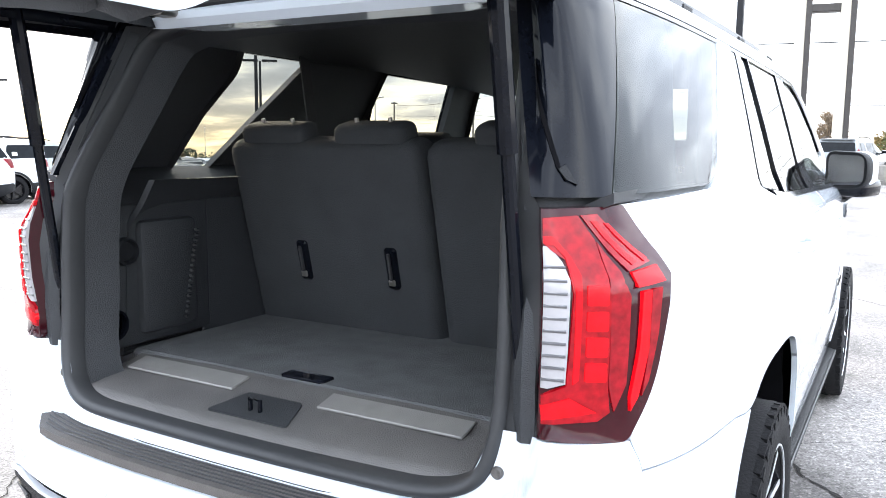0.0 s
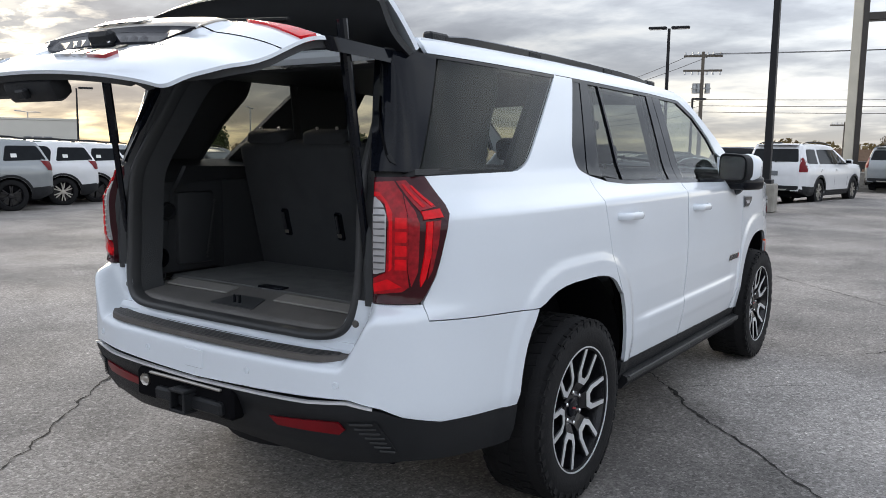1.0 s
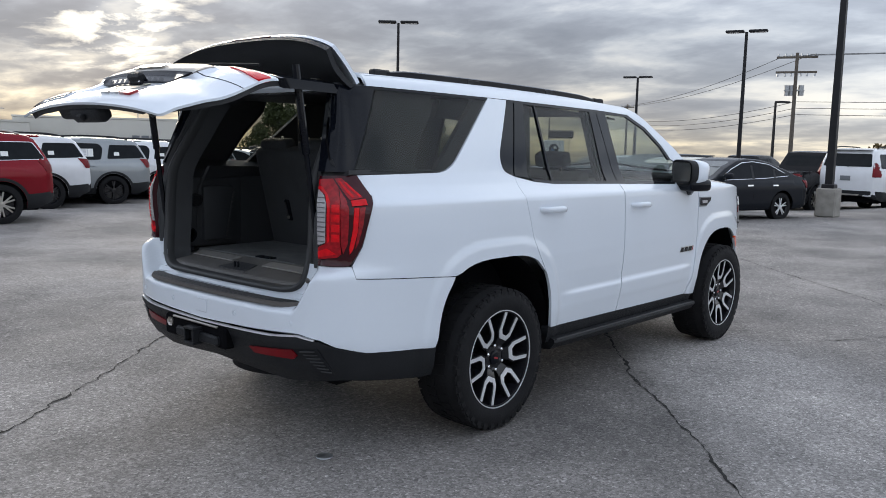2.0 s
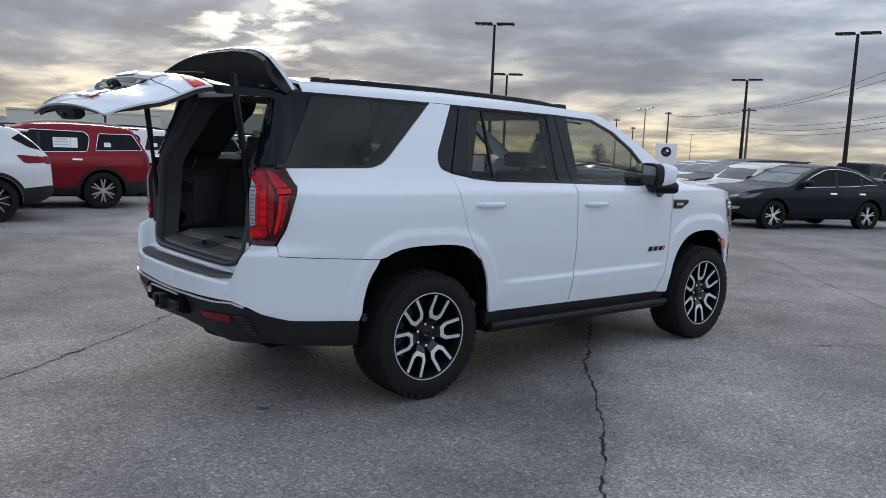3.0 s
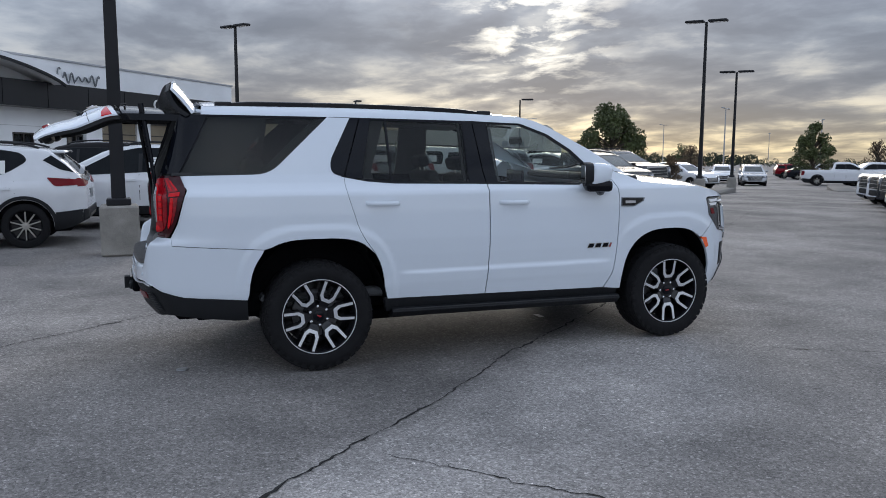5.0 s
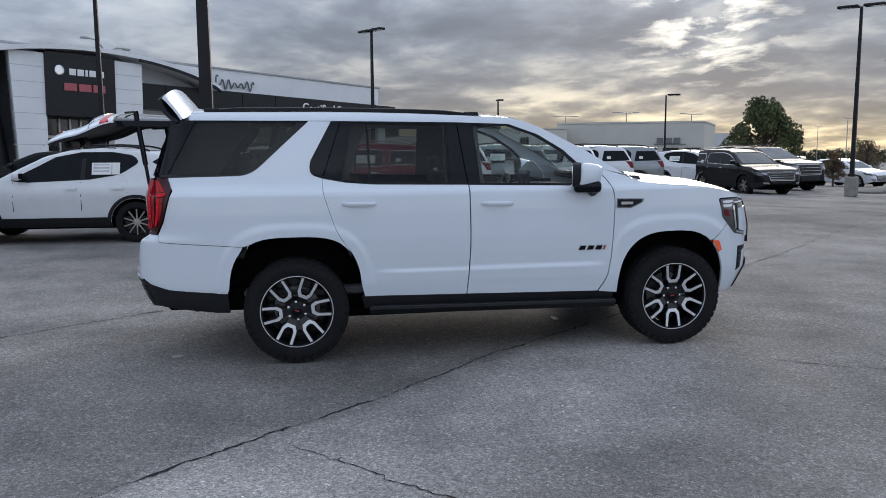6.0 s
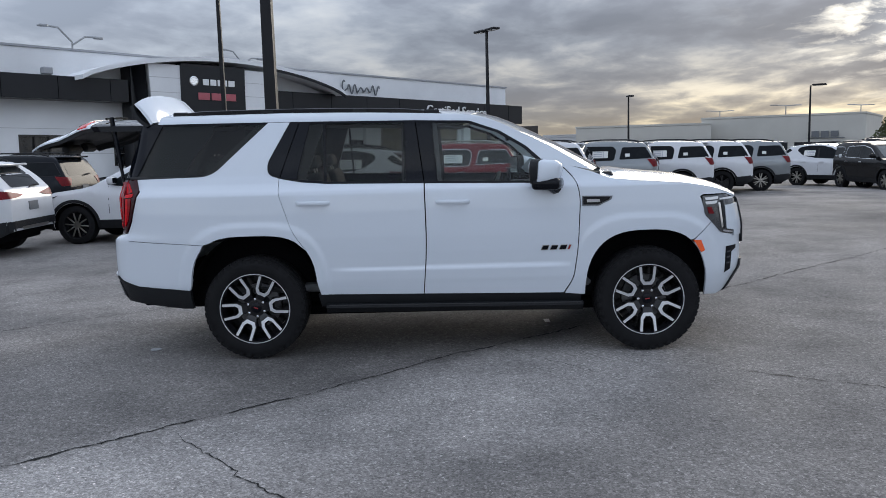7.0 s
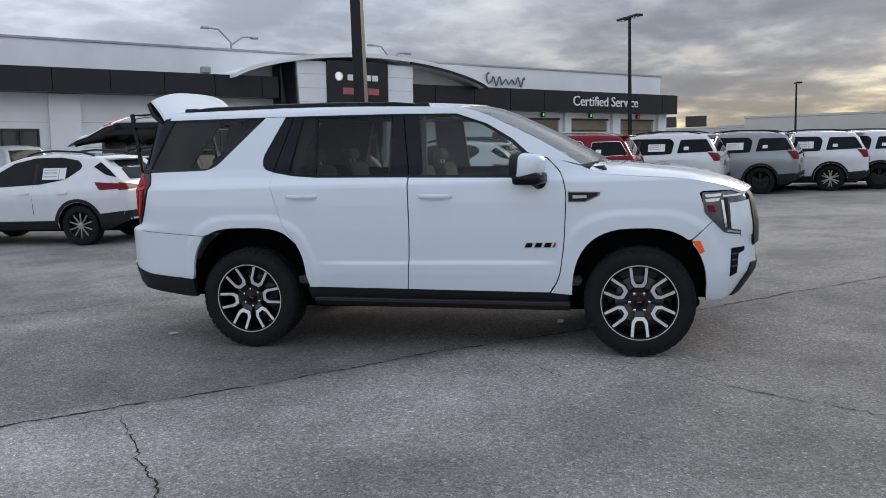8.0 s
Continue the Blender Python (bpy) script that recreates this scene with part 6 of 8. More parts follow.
KIND = dict(
    suv=dict(
        L=4.92, W=1.93, wb=2.86, rear=0.96, belt=1.13, r=0.375, glassline=1.15,
        top=[(-0.96, 0.95), (-0.94, 1.08), (-0.88, 1.22), (-0.70, 1.55), (-0.62, 1.66), (-0.5, 1.70), (0, 1.735), (0.7, 1.75), (1.3, 1.72), (1.7, 1.63), (2.1, 1.42), (2.55, 1.17), (2.75, 1.12), (3.3, 1.07), (3.65, 0.99), (3.82, 0.88), (3.92, 0.72), (3.96, 0.60)],
        glass=[[(-0.80, 1.235, 0.02), (0.13, 1.205, 0.03), (0.05, 1.545, 0.03), (-0.60, 1.545, 0.03)], [(0.30, 1.185, 0.04), (0.24, 1.47, 0.05), (0.34, 1.575, 0.05), (1.30, 1.59), (1.72, 1.50), (2.36, 1.17), (2.30, 1.14), (1.2, 1.16)]],
        pillars=[1.20], doors=[0.34, 1.22, 2.36], tail_s=[(-0.66, 1.21, 0.03), (-0.94, 1.18), (-0.95, 0.98), (-0.84, 0.97), (-0.77, 1.08)], tail_r=[(0.58, 1.16), (0.86, 1.20), (0.86, 0.97), (0.68, 0.99)],
        rearglass=[(-0.62, 1.22, 0.04), (0.62, 1.22, 0.04), (0.54, 1.58, 0.05), (-0.54, 1.58, 0.05)], screen=(1.20, 1.64, 0.72, 0.58),
        head_s=[(3.32, 0.95), (3.80, 0.87), (3.84, 0.76), (3.52, 0.82)], head_f=[(0.52, 0.88), (0.90, 0.93), (0.90, 0.81), (0.54, 0.77)], grille=[(-0.50, 0.60, 0.05), (0.50, 0.60, 0.05), (0.55, 0.88, 0.05), (-0.55, 0.88, 0.05)]),
    crossover=dict(
        L=4.5, W=1.84, wb=2.65, rear=0.90, belt=1.05, r=0.35, glassline=1.07,
        top=[(-0.90, 0.82), (-0.88, 1.0), (-0.82, 1.12), (-0.62, 1.34), (-0.42, 1.50), (-0.30, 1.56), (0.1, 1.60), (0.6, 1.63), (1.1, 1.60), (1.5, 1.50), (1.9, 1.30), (2.3, 1.08), (2.5, 1.03), (3.0, 0.97), (3.35, 0.87), (3.5, 0.76), (3.58, 0.62), (3.60, 0.52)],
        glass=[[(-0.28, 1.375), (-0.40, 1.452), (-0.60, 1.31), (-0.73, 1.18), (-0.52, 1.235)], [(-0.06, 1.36, 0.08), (0.04, 1.48, 0.10), (0.40, 1.54), (0.90, 1.54), (1.30, 1.46), (1.75, 1.24), (2.02, 1.09, 0.03), (1.72, 1.06), (0.75, 1.10), (0.25, 1.18, 0.1)]],
        pillars=[0.86], doors=[0.12, 0.88, 1.98], tail_s=[(-0.33, 1.11, 0.03), (-0.86, 1.07), (-0.88, 0.99), (-0.45, 0.97, 0.05)], tail_r=[(0.28, 1.02), (0.84, 1.10), (0.84, 0.96), (0.45, 0.98)],
        rearglass=[(-0.50, 1.14, 0.05), (0.50, 1.14, 0.05), (0.44, 1.47, 0.05), (-0.44, 1.47, 0.05)], screen=(1.12, 1.53, 0.66, 0.54),
        head_s=[(2.95, 0.90), (3.40, 0.80), (3.50, 0.72), (3.15, 0.78)], head_f=[(0.45, 0.78), (0.84, 0.86), (0.84, 0.76), (0.48, 0.70)], grille=[(-0.46, 0.48, 0.05), (0.46, 0.48, 0.05), (0.50, 0.70, 0.05), (-0.50, 0.70, 0.05)]),
    bigsuv=dict(
        L=5.3, W=2.04, wb=3.07, rear=1.20, belt=1.20, r=0.40, glassline=1.24,
        top=[(-1.2, 0.95), (-1.18, 1.2), (-1.10, 1.45), (-0.98, 1.75), (-0.9, 1.84), (-0.7, 1.88), (0, 1.90), (1.0, 1.89), (1.6, 1.84), (1.95, 1.70), (2.6, 1.35), (2.8, 1.30), (3.4, 1.26), (3.85, 1.20), (4.0, 1.10), (4.07, 0.85), (4.1, 0.6)],
        glass=[[(-0.90, 1.29), (-0.12, 1.28), (-0.12, 1.70), (-0.78, 1.70, 0.06)], [(0.05, 1.28, 0.05), (0.05, 1.70, 0.05), (1.5, 1.70), (1.75, 1.62), (2.36, 1.30), (2.26, 1.25)]],
        pillars=[1.22], doors=[0.02, 1.24, 2.40], tail_s=[(-1.02, 1.46), (-1.16, 1.46), (-1.19, 1.02), (-1.05, 1.02)], tail_r=[(0.78, 1.44), (0.98, 1.44), (0.98, 1.02), (0.80, 1.02)],
        rearglass=[(-0.74, 1.33, 0.05), (0.74, 1.33, 0.05), (0.66, 1.72, 0.05), (-0.66, 1.72, 0.05)], screen=(1.38, 1.80, 0.82, 0.70),
        head_s=[(3.55, 1.17), (3.98, 1.13), (4.02, 0.92), (3.75, 0.98)], head_f=[(0.56, 1.12), (0.98, 1.13), (0.98, 0.90), (0.58, 0.90)], grille=[(-0.54, 0.72, 0.04), (0.54, 0.72, 0.04), (0.58, 1.14, 0.04), (-0.58, 1.14, 0.04)]),
    van=dict(
        L=4.25, W=1.76, wb=2.6, rear=0.80, belt=1.05, r=0.33, glassline=1.08,
        top=[(-0.8, 0.75), (-0.79, 1.0), (-0.76, 1.35), (-0.70, 1.56), (-0.55, 1.62), (0.5, 1.645), (1.2, 1.63), (1.65, 1.55), (1.95, 1.30), (2.2, 1.11), (2.4, 1.06), (2.9, 1.01), (3.2, 0.94), (3.38, 0.80), (3.45, 0.6)],
        glass=[[(-0.55, 1.12, 0.04), (-0.05, 1.10), (-0.05, 1.48), (-0.50, 1.48, 0.05)], [(0.05, 1.10), (0.05, 1.49, 0.05), (1.3, 1.49), (1.55, 1.44), (1.97, 1.13), (1.90, 1.08)]],
        pillars=[0.94], doors=[0.02, 0.96, 1.98], tail_s=[(-0.66, 0.95), (-0.78, 0.95), (-0.78, 0.70), (-0.68, 0.70)], tail_r=[(0.58, 0.95), (0.80, 0.95), (0.80, 0.70), (0.60, 0.70)],
        rearglass=[(-0.58, 1.12, 0.05), (0.58, 1.12, 0.05), (0.54, 1.48, 0.05), (-0.54, 1.48, 0.05)], screen=(1.15, 1.56, 0.68, 0.62),
        head_s=[(2.92, 0.97), (3.30, 0.87), (3.39, 0.70), (3.08, 0.80)], head_f=[(0.42, 0.86), (0.80, 0.90), (0.80, 0.72), (0.46, 0.71)], grille=[(-0.52, 0.38, 0.03), (0.52, 0.38, 0.03), (0.50, 0.56, 0.03), (-0.50, 0.56, 0.03)]),
    sedan=dict(
        L=4.8, W=1.84, wb=2.75, rear=1.05, belt=0.97, r=0.335, glassline=0.99,
        top=[(-1.05, 0.70), (-1.03, 0.92), (-0.95, 1.03), (-0.55, 1.10), (-0.15, 1.27), (0.25, 1.41), (0.6, 1.48), (1.0, 1.50), (1.35, 1.46), (1.75, 1.30), (2.25, 1.04), (2.45, 0.99), (2.9, 0.965), (3.30, 0.92), (3.55, 0.86), (3.67, 0.78), (3.72, 0.66), (3.745, 0.52), (3.75, 0.45)],
        glass=[[(-0.26, 1.09, 0.03), (0.02, 1.21), (0.35, 1.35, 0.08), (0.9, 1.41), (1.25, 1.38), (1.62, 1.24), (2.06, 1.03), (1.96, 0.99), (0.6, 1.03)]],
        pillars=[0.24, 0.98], doors=[0.14, 1.0, 2.04], tail_s=[(-0.70, 0.99), (-1.0, 0.95), (-1.03, 0.80), (-0.84, 0.80)], tail_r=[(0.50, 0.95), (0.86, 0.98), (0.86, 0.80), (0.55, 0.80)],
        rearglass=[(-0.55, 1.11, 0.05), (0.55, 1.11, 0.05), (0.46, 1.37, 0.05), (-0.46, 1.37, 0.05)], screen=(1.06, 1.41, 0.66, 0.52),
        head_s=[(3.12, 0.86), (3.50, 0.80), (3.62, 0.70), (3.36, 0.74)], head_f=[(0.42, 0.76), (0.84, 0.84), (0.84, 0.73), (0.46, 0.69)], grille=[(-0.30, 0.56, 0.02), (0.30, 0.56, 0.02), (0.36, 0.66, 0.02), (0.30, 0.76, 0.02), (-0.30, 0.76, 0.02), (-0.36, 0.66, 0.02)]),
    pickup=dict(
        L=5.85, W=2.03, wb=3.7, rear=1.15, belt=1.26, r=0.40, glassline=1.32,
        top=[(-1.15, 0.80), (-1.13, 1.24), (-1.0, 1.26), (1.02, 1.28), (1.05, 1.32), (1.12, 1.62), (1.25, 1.86), (1.6, 1.91), (2.3, 1.90), (2.7, 1.78), (3.05, 1.54), (3.30, 1.35), (3.9, 1.30), (4.4, 1.22), (4.58, 1.05), (4.66, 0.85), (4.70, 0.62)],
        glass=[[(1.28, 1.37, 0.04), (1.34, 1.72, 0.05), (2.35, 1.74), (2.60, 1.66), (3.02, 1.40), (2.92, 1.34)]],
        pillars=[2.04], doors=[1.22, 2.06, 3.06], tail_s=[(-1.0, 1.20), (-1.13, 1.20), (-1.13, 0.85), (-1.02, 0.85)], tail_r=[(0.80, 1.20), (0.98, 1.20), (0.98, 0.85), (0.82, 0.85)],
        rearglass=[(-0.68, 1.42, 0.04), (0.68, 1.42, 0.04), (0.62, 1.76, 0.04), (-0.62, 1.76, 0.04)], screen=(1.42, 1.80, 0.80, 0.68),
        head_s=[(4.15, 1.14), (4.55, 1.06), (4.62, 0.90), (4.35, 0.96)], head_f=[(0.58, 1.06), (0.98, 1.08), (0.98, 0.90), (0.60, 0.90)], grille=[(-0.56, 0.72, 0.04), (0.56, 0.72, 0.04), (0.60, 1.08, 0.04), (-0.60, 1.08, 0.04)]),
)


def car_body(K):
    """The closed painted shell of a parked car, lofted along y, with its wheel arches left open."""
    y0, y1, wb, rw = -K["rear"], K["L"] - K["rear"], K["wb"], K["r"]
    ra = rw + 0.065
    ty, tz = [p[0] for p in K["top"]], [p[1] for p in K["top"]]
    ys = set(np.linspace(y0, y1, 64).round(3)) | {round(y0 + d, 3) for d in (0.012, 0.03, 0.06, 0.10, 0.16)} | {round(y1 - d, 3) for d in (0.012, 0.03, 0.06, 0.10, 0.16, 0.24)}
    for wy in (0.0, wb):
        ys |= {round(wy + ra * math.cos(t), 3) for t in np.linspace(0, math.pi, 19)} | {round(wy - ra - 0.004, 3), round(wy + ra + 0.004, 3)}
    ys = sorted(ys)
    loops = []
    for y in ys:
        T = float(np.interp(y, ty, tz))
        B = min(K["belt"] - 0.02 * (y / wb), T - 0.035)
        df, dr = y1 - y, y - y0
        w = K["W"] / 2 * (1 - 0.30 * max(0, 1 - df / 0.62) ** 3.0) * (1 - 0.20 * max(0, 1 - dr / 0.42) ** 2.8)
        z0 = 0.28 + 0.16 * max(0, 1 - df / 0.40) ** 1.5 + 0.16 * max(0, 1 - dr / 0.40) ** 1.5
        for wy in (0, wb):
            if abs(y - wy) < ra:
                z0 = max(z0, rw + math.sqrt(ra * ra - (y - wy) ** 2) * 0.99)
        z0 = min(z0, B - 0.08)
        rows = []
        for t in np.linspace(0, 1, 10):
            z = z0 + (B - z0) * t
            rows.append((w * float(np.interp((z - 0.28) / (B - 0.28), [0, 0.08, 0.24, 0.45, 0.70, 0.86, 0.95, 1.0], [0.93, 0.965, 0.985, 0.990, 1.0, 0.992, 0.975, 0.945])), z))
        hf = min(1, max(0, T - B) / 0.55)
        E = T - 0.055 * hf - 0.006
        xe = 0.945 - 0.205 * hf
        for t in (0.03, 0.22, 0.42, 0.62, 0.82, 0.94):
            rows.append((w * (0.945 + (xe - 0.945) * t), B + (E - B) * t))
        for t in (0.25, 0.5, 0.75):
            rows.append((w * (xe - 0.05 * t - 0.05 * t * t), E + (T - 0.014 - E) * math.sin(t * math.pi / 2)))
        for t in (0.80, 0.55, 0.28, 0.0):
            rows.append((w * (xe - 0.10) * t / 0.85, T - 0.014 * (t / 0.85) ** 2))
        loops.append([(x, y, z) for x, z in rows] + [(-x, y, z) for x, z in rows[-2::-1]])
    return Geo().rings(loops, True, True, False)


def caster(tree, way):
    """A surface for sheet(): points are thrown at the shell from the side, from behind or from ahead."""
    go = {"side": Vector((-1, 0, 0)), "rear": Vector((0, 1, 0)), "front": Vector((0, -1, 0))}[way]

    def fn(u, v, off=0.0):
        out = []
        for a, b in zip(np.atleast_1d(u), np.atleast_1d(v)):
            s = Vector({"side": (3, a, b), "rear": (a, -9, b), "front": (-a, 9, b)}[way])
            p = tree.ray_cast(s, go)[0]
            if p is None:
                p = tree.find_nearest(s - go * -8.2 if way != "side" else s + go * 2.1)[0]
            out.append(tuple(p - go * off))
        return np.array(out)

    return fn


SHELL, SHARED = {}, {}


def shell_of(kind):
    """The shell and the outlines cut on it, once for each kind of car."""
    if kind in SHELL:
        return SHELL[kind]
    K = KIND[kind]
    body = car_body(K)
    tree = BVHTree.FromPolygons([Vector(p) for p in body.v], [tuple(f) for f in body.f])
    side, rear, front = caster(tree, "side"), caster(tree, "rear"), caster(tree, "front")
    y0, y1, wb, rw = -K["rear"], K["L"] - K["rear"], K["wb"], K["r"]
    ra = rw + 0.065
    painted, low_part = Geo(), Geo()
    painted.v = low_part.v = body.v
    for f in body.f:
        ym, zm = sum(body.v[i][1] for i in f) / len(f), max(body.v[i][2] for i in f)
        (low_part if len(f) == 4 and (zm < 0.44 or (zm < 0.57 and (ym < -ra or ym > wb + ra))) else painted).f.append(f)
    out = [("body", "paint", painted, "", False), ("lower_body", "lowclad", low_part, "", False)]

    def cut(name, mt, surf, loop, off, both=False, thick=0.012, res=0.12, under=""):
        for mir in ((False, True) if both else (False,)):
            out.append((name, mt, sheet(surf, loop, thick, off, res, mirror=mir)[0], under, mir))

    for lp in K["glass"]:
        c = (sum(p[0] for p in lp) / len(lp), sum(p[1] for p in lp) / len(lp))
        wide_ = [(c[0] + (p[0] - c[0]) * 1.0 + math.copysign(0.012, p[0] - c[0]), c[1] + (p[1] - c[1]) + math.copysign(0.012, p[1] - c[1]), *(q + 0.02 for q in p[2:])) for p in lp]
        if len(lp) > 5 or lp[0][0] < -0.5:
            cut("window_line", "line", side, wide_, 0.003, True)
        cut("window", "farglass", side, lp, 0.006, True)
    for y in K["pillars"]:
        top = float(np.interp(y, [p[0] for p in K["top"]], [p[1] for p in K["top"]]))
        cut("window_pillar", "plastic", side, [(y - 0.035, K["glassline"] + 0.02), (y + 0.035, K["glassline"] + 0.02), (y + 0.015, top - 0.17), (y - 0.055, top - 0.17)], 0.008, True)
    for y in K["doors"]:
        zlo = 0.40 if abs(y - wb) > ra + 0.1 and abs(y) > ra else 0.86
        cut("door_seam", "liner", side, [(y, zlo), (y + 0.010, zlo), (y + 0.010, K["glassline"] - 0.02), (y, K["glassline"] - 0.02)], 0.002, True, 0.004, 0.2)
    for y in K["doors"][:2]:
        zh = K["belt"] - 0.13
        cut("door_handle", "handle", side, [(y + 0.06, zh, 0.012), (y + 0.25, zh, 0.012), (y + 0.25, zh + 0.035, 0.012), (y + 0.06, zh + 0.035, 0.012)], 0.030, True, 0.028)
    cut("tail_lamp", "farred", side, K["tail_s"], 0.012, True, res=0.05)
    cut("tail_lamp", "farred", rear, K["tail_r"], 0.012, True, res=0.05)
    cut("headlamp", "lampglass", side, K["head_s"], 0.010, True, res=0.05)
    cut("headlamp", "lampglass", front, K["head_f"], 0.010, True, res=0.05)
    cut("rear_window", "farglass", rear, K["rearglass"], 0.006)
    zc, zr, a, b = K["screen"]
    cut("windscreen", "screenfar", front, [(-a, zc, 0.05), (a, zc, 0.05), (b, zr, 0.05), (-b, zr, 0.05)], 0.008)
    gl = K["grille"]
    gc = sum(p[1] for p in gl) / len(gl)
    cut("grille_frame", "frame", front, [(p[0] + math.copysign(0.028, p[0]), p[1] + (0.026 if p[1] > gc + 0.02 else -0.026 if p[1] < gc - 0.02 else 0.0), *p[2:]) for p in gl], 0.008, res=0.06)
    cut("grille", "plastic", front, gl, 0.014, res=0.06)
    zs = [p[1] for p in K["grille"]]
    zlo, zhi = min(zs), max(zs)
    hx = max(p[0] for p in K["grille"]) - 0.06
    for i in range(4 if zhi - zlo > 0.2 else 2):
        z = zlo + 0.03 + (zhi - zlo - 0.05) * i / (3 if zhi - zlo > 0.2 else 1)
        cut("grille_bar", "bar", front, [(-hx, z), (hx, z), (hx, z + 0.013), (-hx, z + 0.013)], 0.024, False, 0.012)
    if kind in ("sedan", "suv", "crossover"):
        cut("fog_lamp", "frame", front, [(0.56, 0.455, 0.01), (0.77, 0.475, 0.01), (0.78, 0.53, 0.01), (0.60, 0.525, 0.01)], 0.010, True, res=0.05)
        cut("fog_lens", "clearlens", front, [(0.62, 0.475, 0.01), (0.75, 0.488, 0.01), (0.755, 0.518, 0.01), (0.64, 0.513, 0.01)], 0.018, True, res=0.05)
    if kind == "sedan":
        cut("bumper_lip", "satin", front, [(-0.66, 0.392), (0.66, 0.392), (0.66, 0.408), (-0.66, 0.408)], 0.016, res=0.06)
    if kind == "van":
        cut("nose_slot", "plastic", front, [(-0.40, 0.80), (0.40, 0.80), (0.38, 0.835), (-0.38, 0.835)], 0.008, res=0.06)
    hl = K["head_f"]
    hc = (sum(p[0] for p in hl) / len(hl), sum(p[1] for p in hl) / len(hl))
    cut("lamp_eye", "clearlens", front, [(hc[0] + (p[0] - hc[0]) * 0.5, hc[1] + (p[1] - hc[1]) * 0.45) for p in hl], 0.017, True, res=0.05)
    cut("lower_intake", "plastic", front, [(-0.55, 0.34, 0.03), (0.55, 0.34, 0.03), (0.50, zlo - 0.05, 0.03), (-0.50, zlo - 0.05, 0.03)], 0.008)
    cut("rear_skirt", "plastic", rear, [(-0.78, 0.40, 0.04), (0.78, 0.40, 0.04), (0.80, 0.60, 0.04), (-0.80, 0.60, 0.04)], 0.014, res=0.06)
    cut("skid_strip", "satin", rear, [(-0.42, 0.455), (0.42, 0.455), (0.46, 0.50), (-0.46, 0.50)], 0.018)
    pz = K["belt"] - 0.30
    cut("plate", "signgrey", rear, [(-0.155, pz), (0.155, pz), (0.155, pz + 0.145), (-0.155, pz + 0.145)], 0.012)
    for wy in (0.0, wb):
        arc_o = [(wy + (ra + 0.065) * math.cos(t), max(0.30, rw + (ra + 0.06) * math.sin(t))) for t in np.linspace(-0.25, math.pi + 0.25, 22)]
        arc_i = [(wy + (ra + 0.004) * math.cos(t), max(0.30, rw + (ra + 0.004) * math.sin(t))) for t in np.linspace(math.pi + 0.22, -0.22, 22)]
        cut("arch_trim", "clad", side, arc_o + arc_i, 0.014, True, 0.03, 0.2)
    cut("sill_trim", "clad", side, [(ra + 0.06, 0.285), (wb - ra - 0.06, 0.285), (wb - ra - 0.05, 0.445), (ra + 0.05, 0.445)], 0.010, True)
    cut("corner_trim", "clad", side, [(y0 + 0.10, 0.40), (-ra - 0.05, 0.34), (-ra - 0.03, 0.56), (y0 + 0.06, 0.60)], 0.014, True, res=0.045)
    cut("corner_trim", "clad", side, [(y1 - 0.20, 0.38), (wb + ra + 0.05, 0.33), (wb + ra + 0.03, 0.50), (y1 - 0.16, 0.50)], 0.014, True, res=0.045)
    SHELL[kind] = (out, side)
    return SHELL[kind]


def shared(name, key, geo, material, parent, label="", angle=45):
    """Links a mesh that alike cars share."""
    if key not in SHARED:
        ob = part(name, geo, material, parent, label, angle)
        SHARED[key] = ob.data
        return ob
    ob = new(name, SHARED[key])
    ob.parent = parent
    if label:
        ob["label"] = label
    return ob


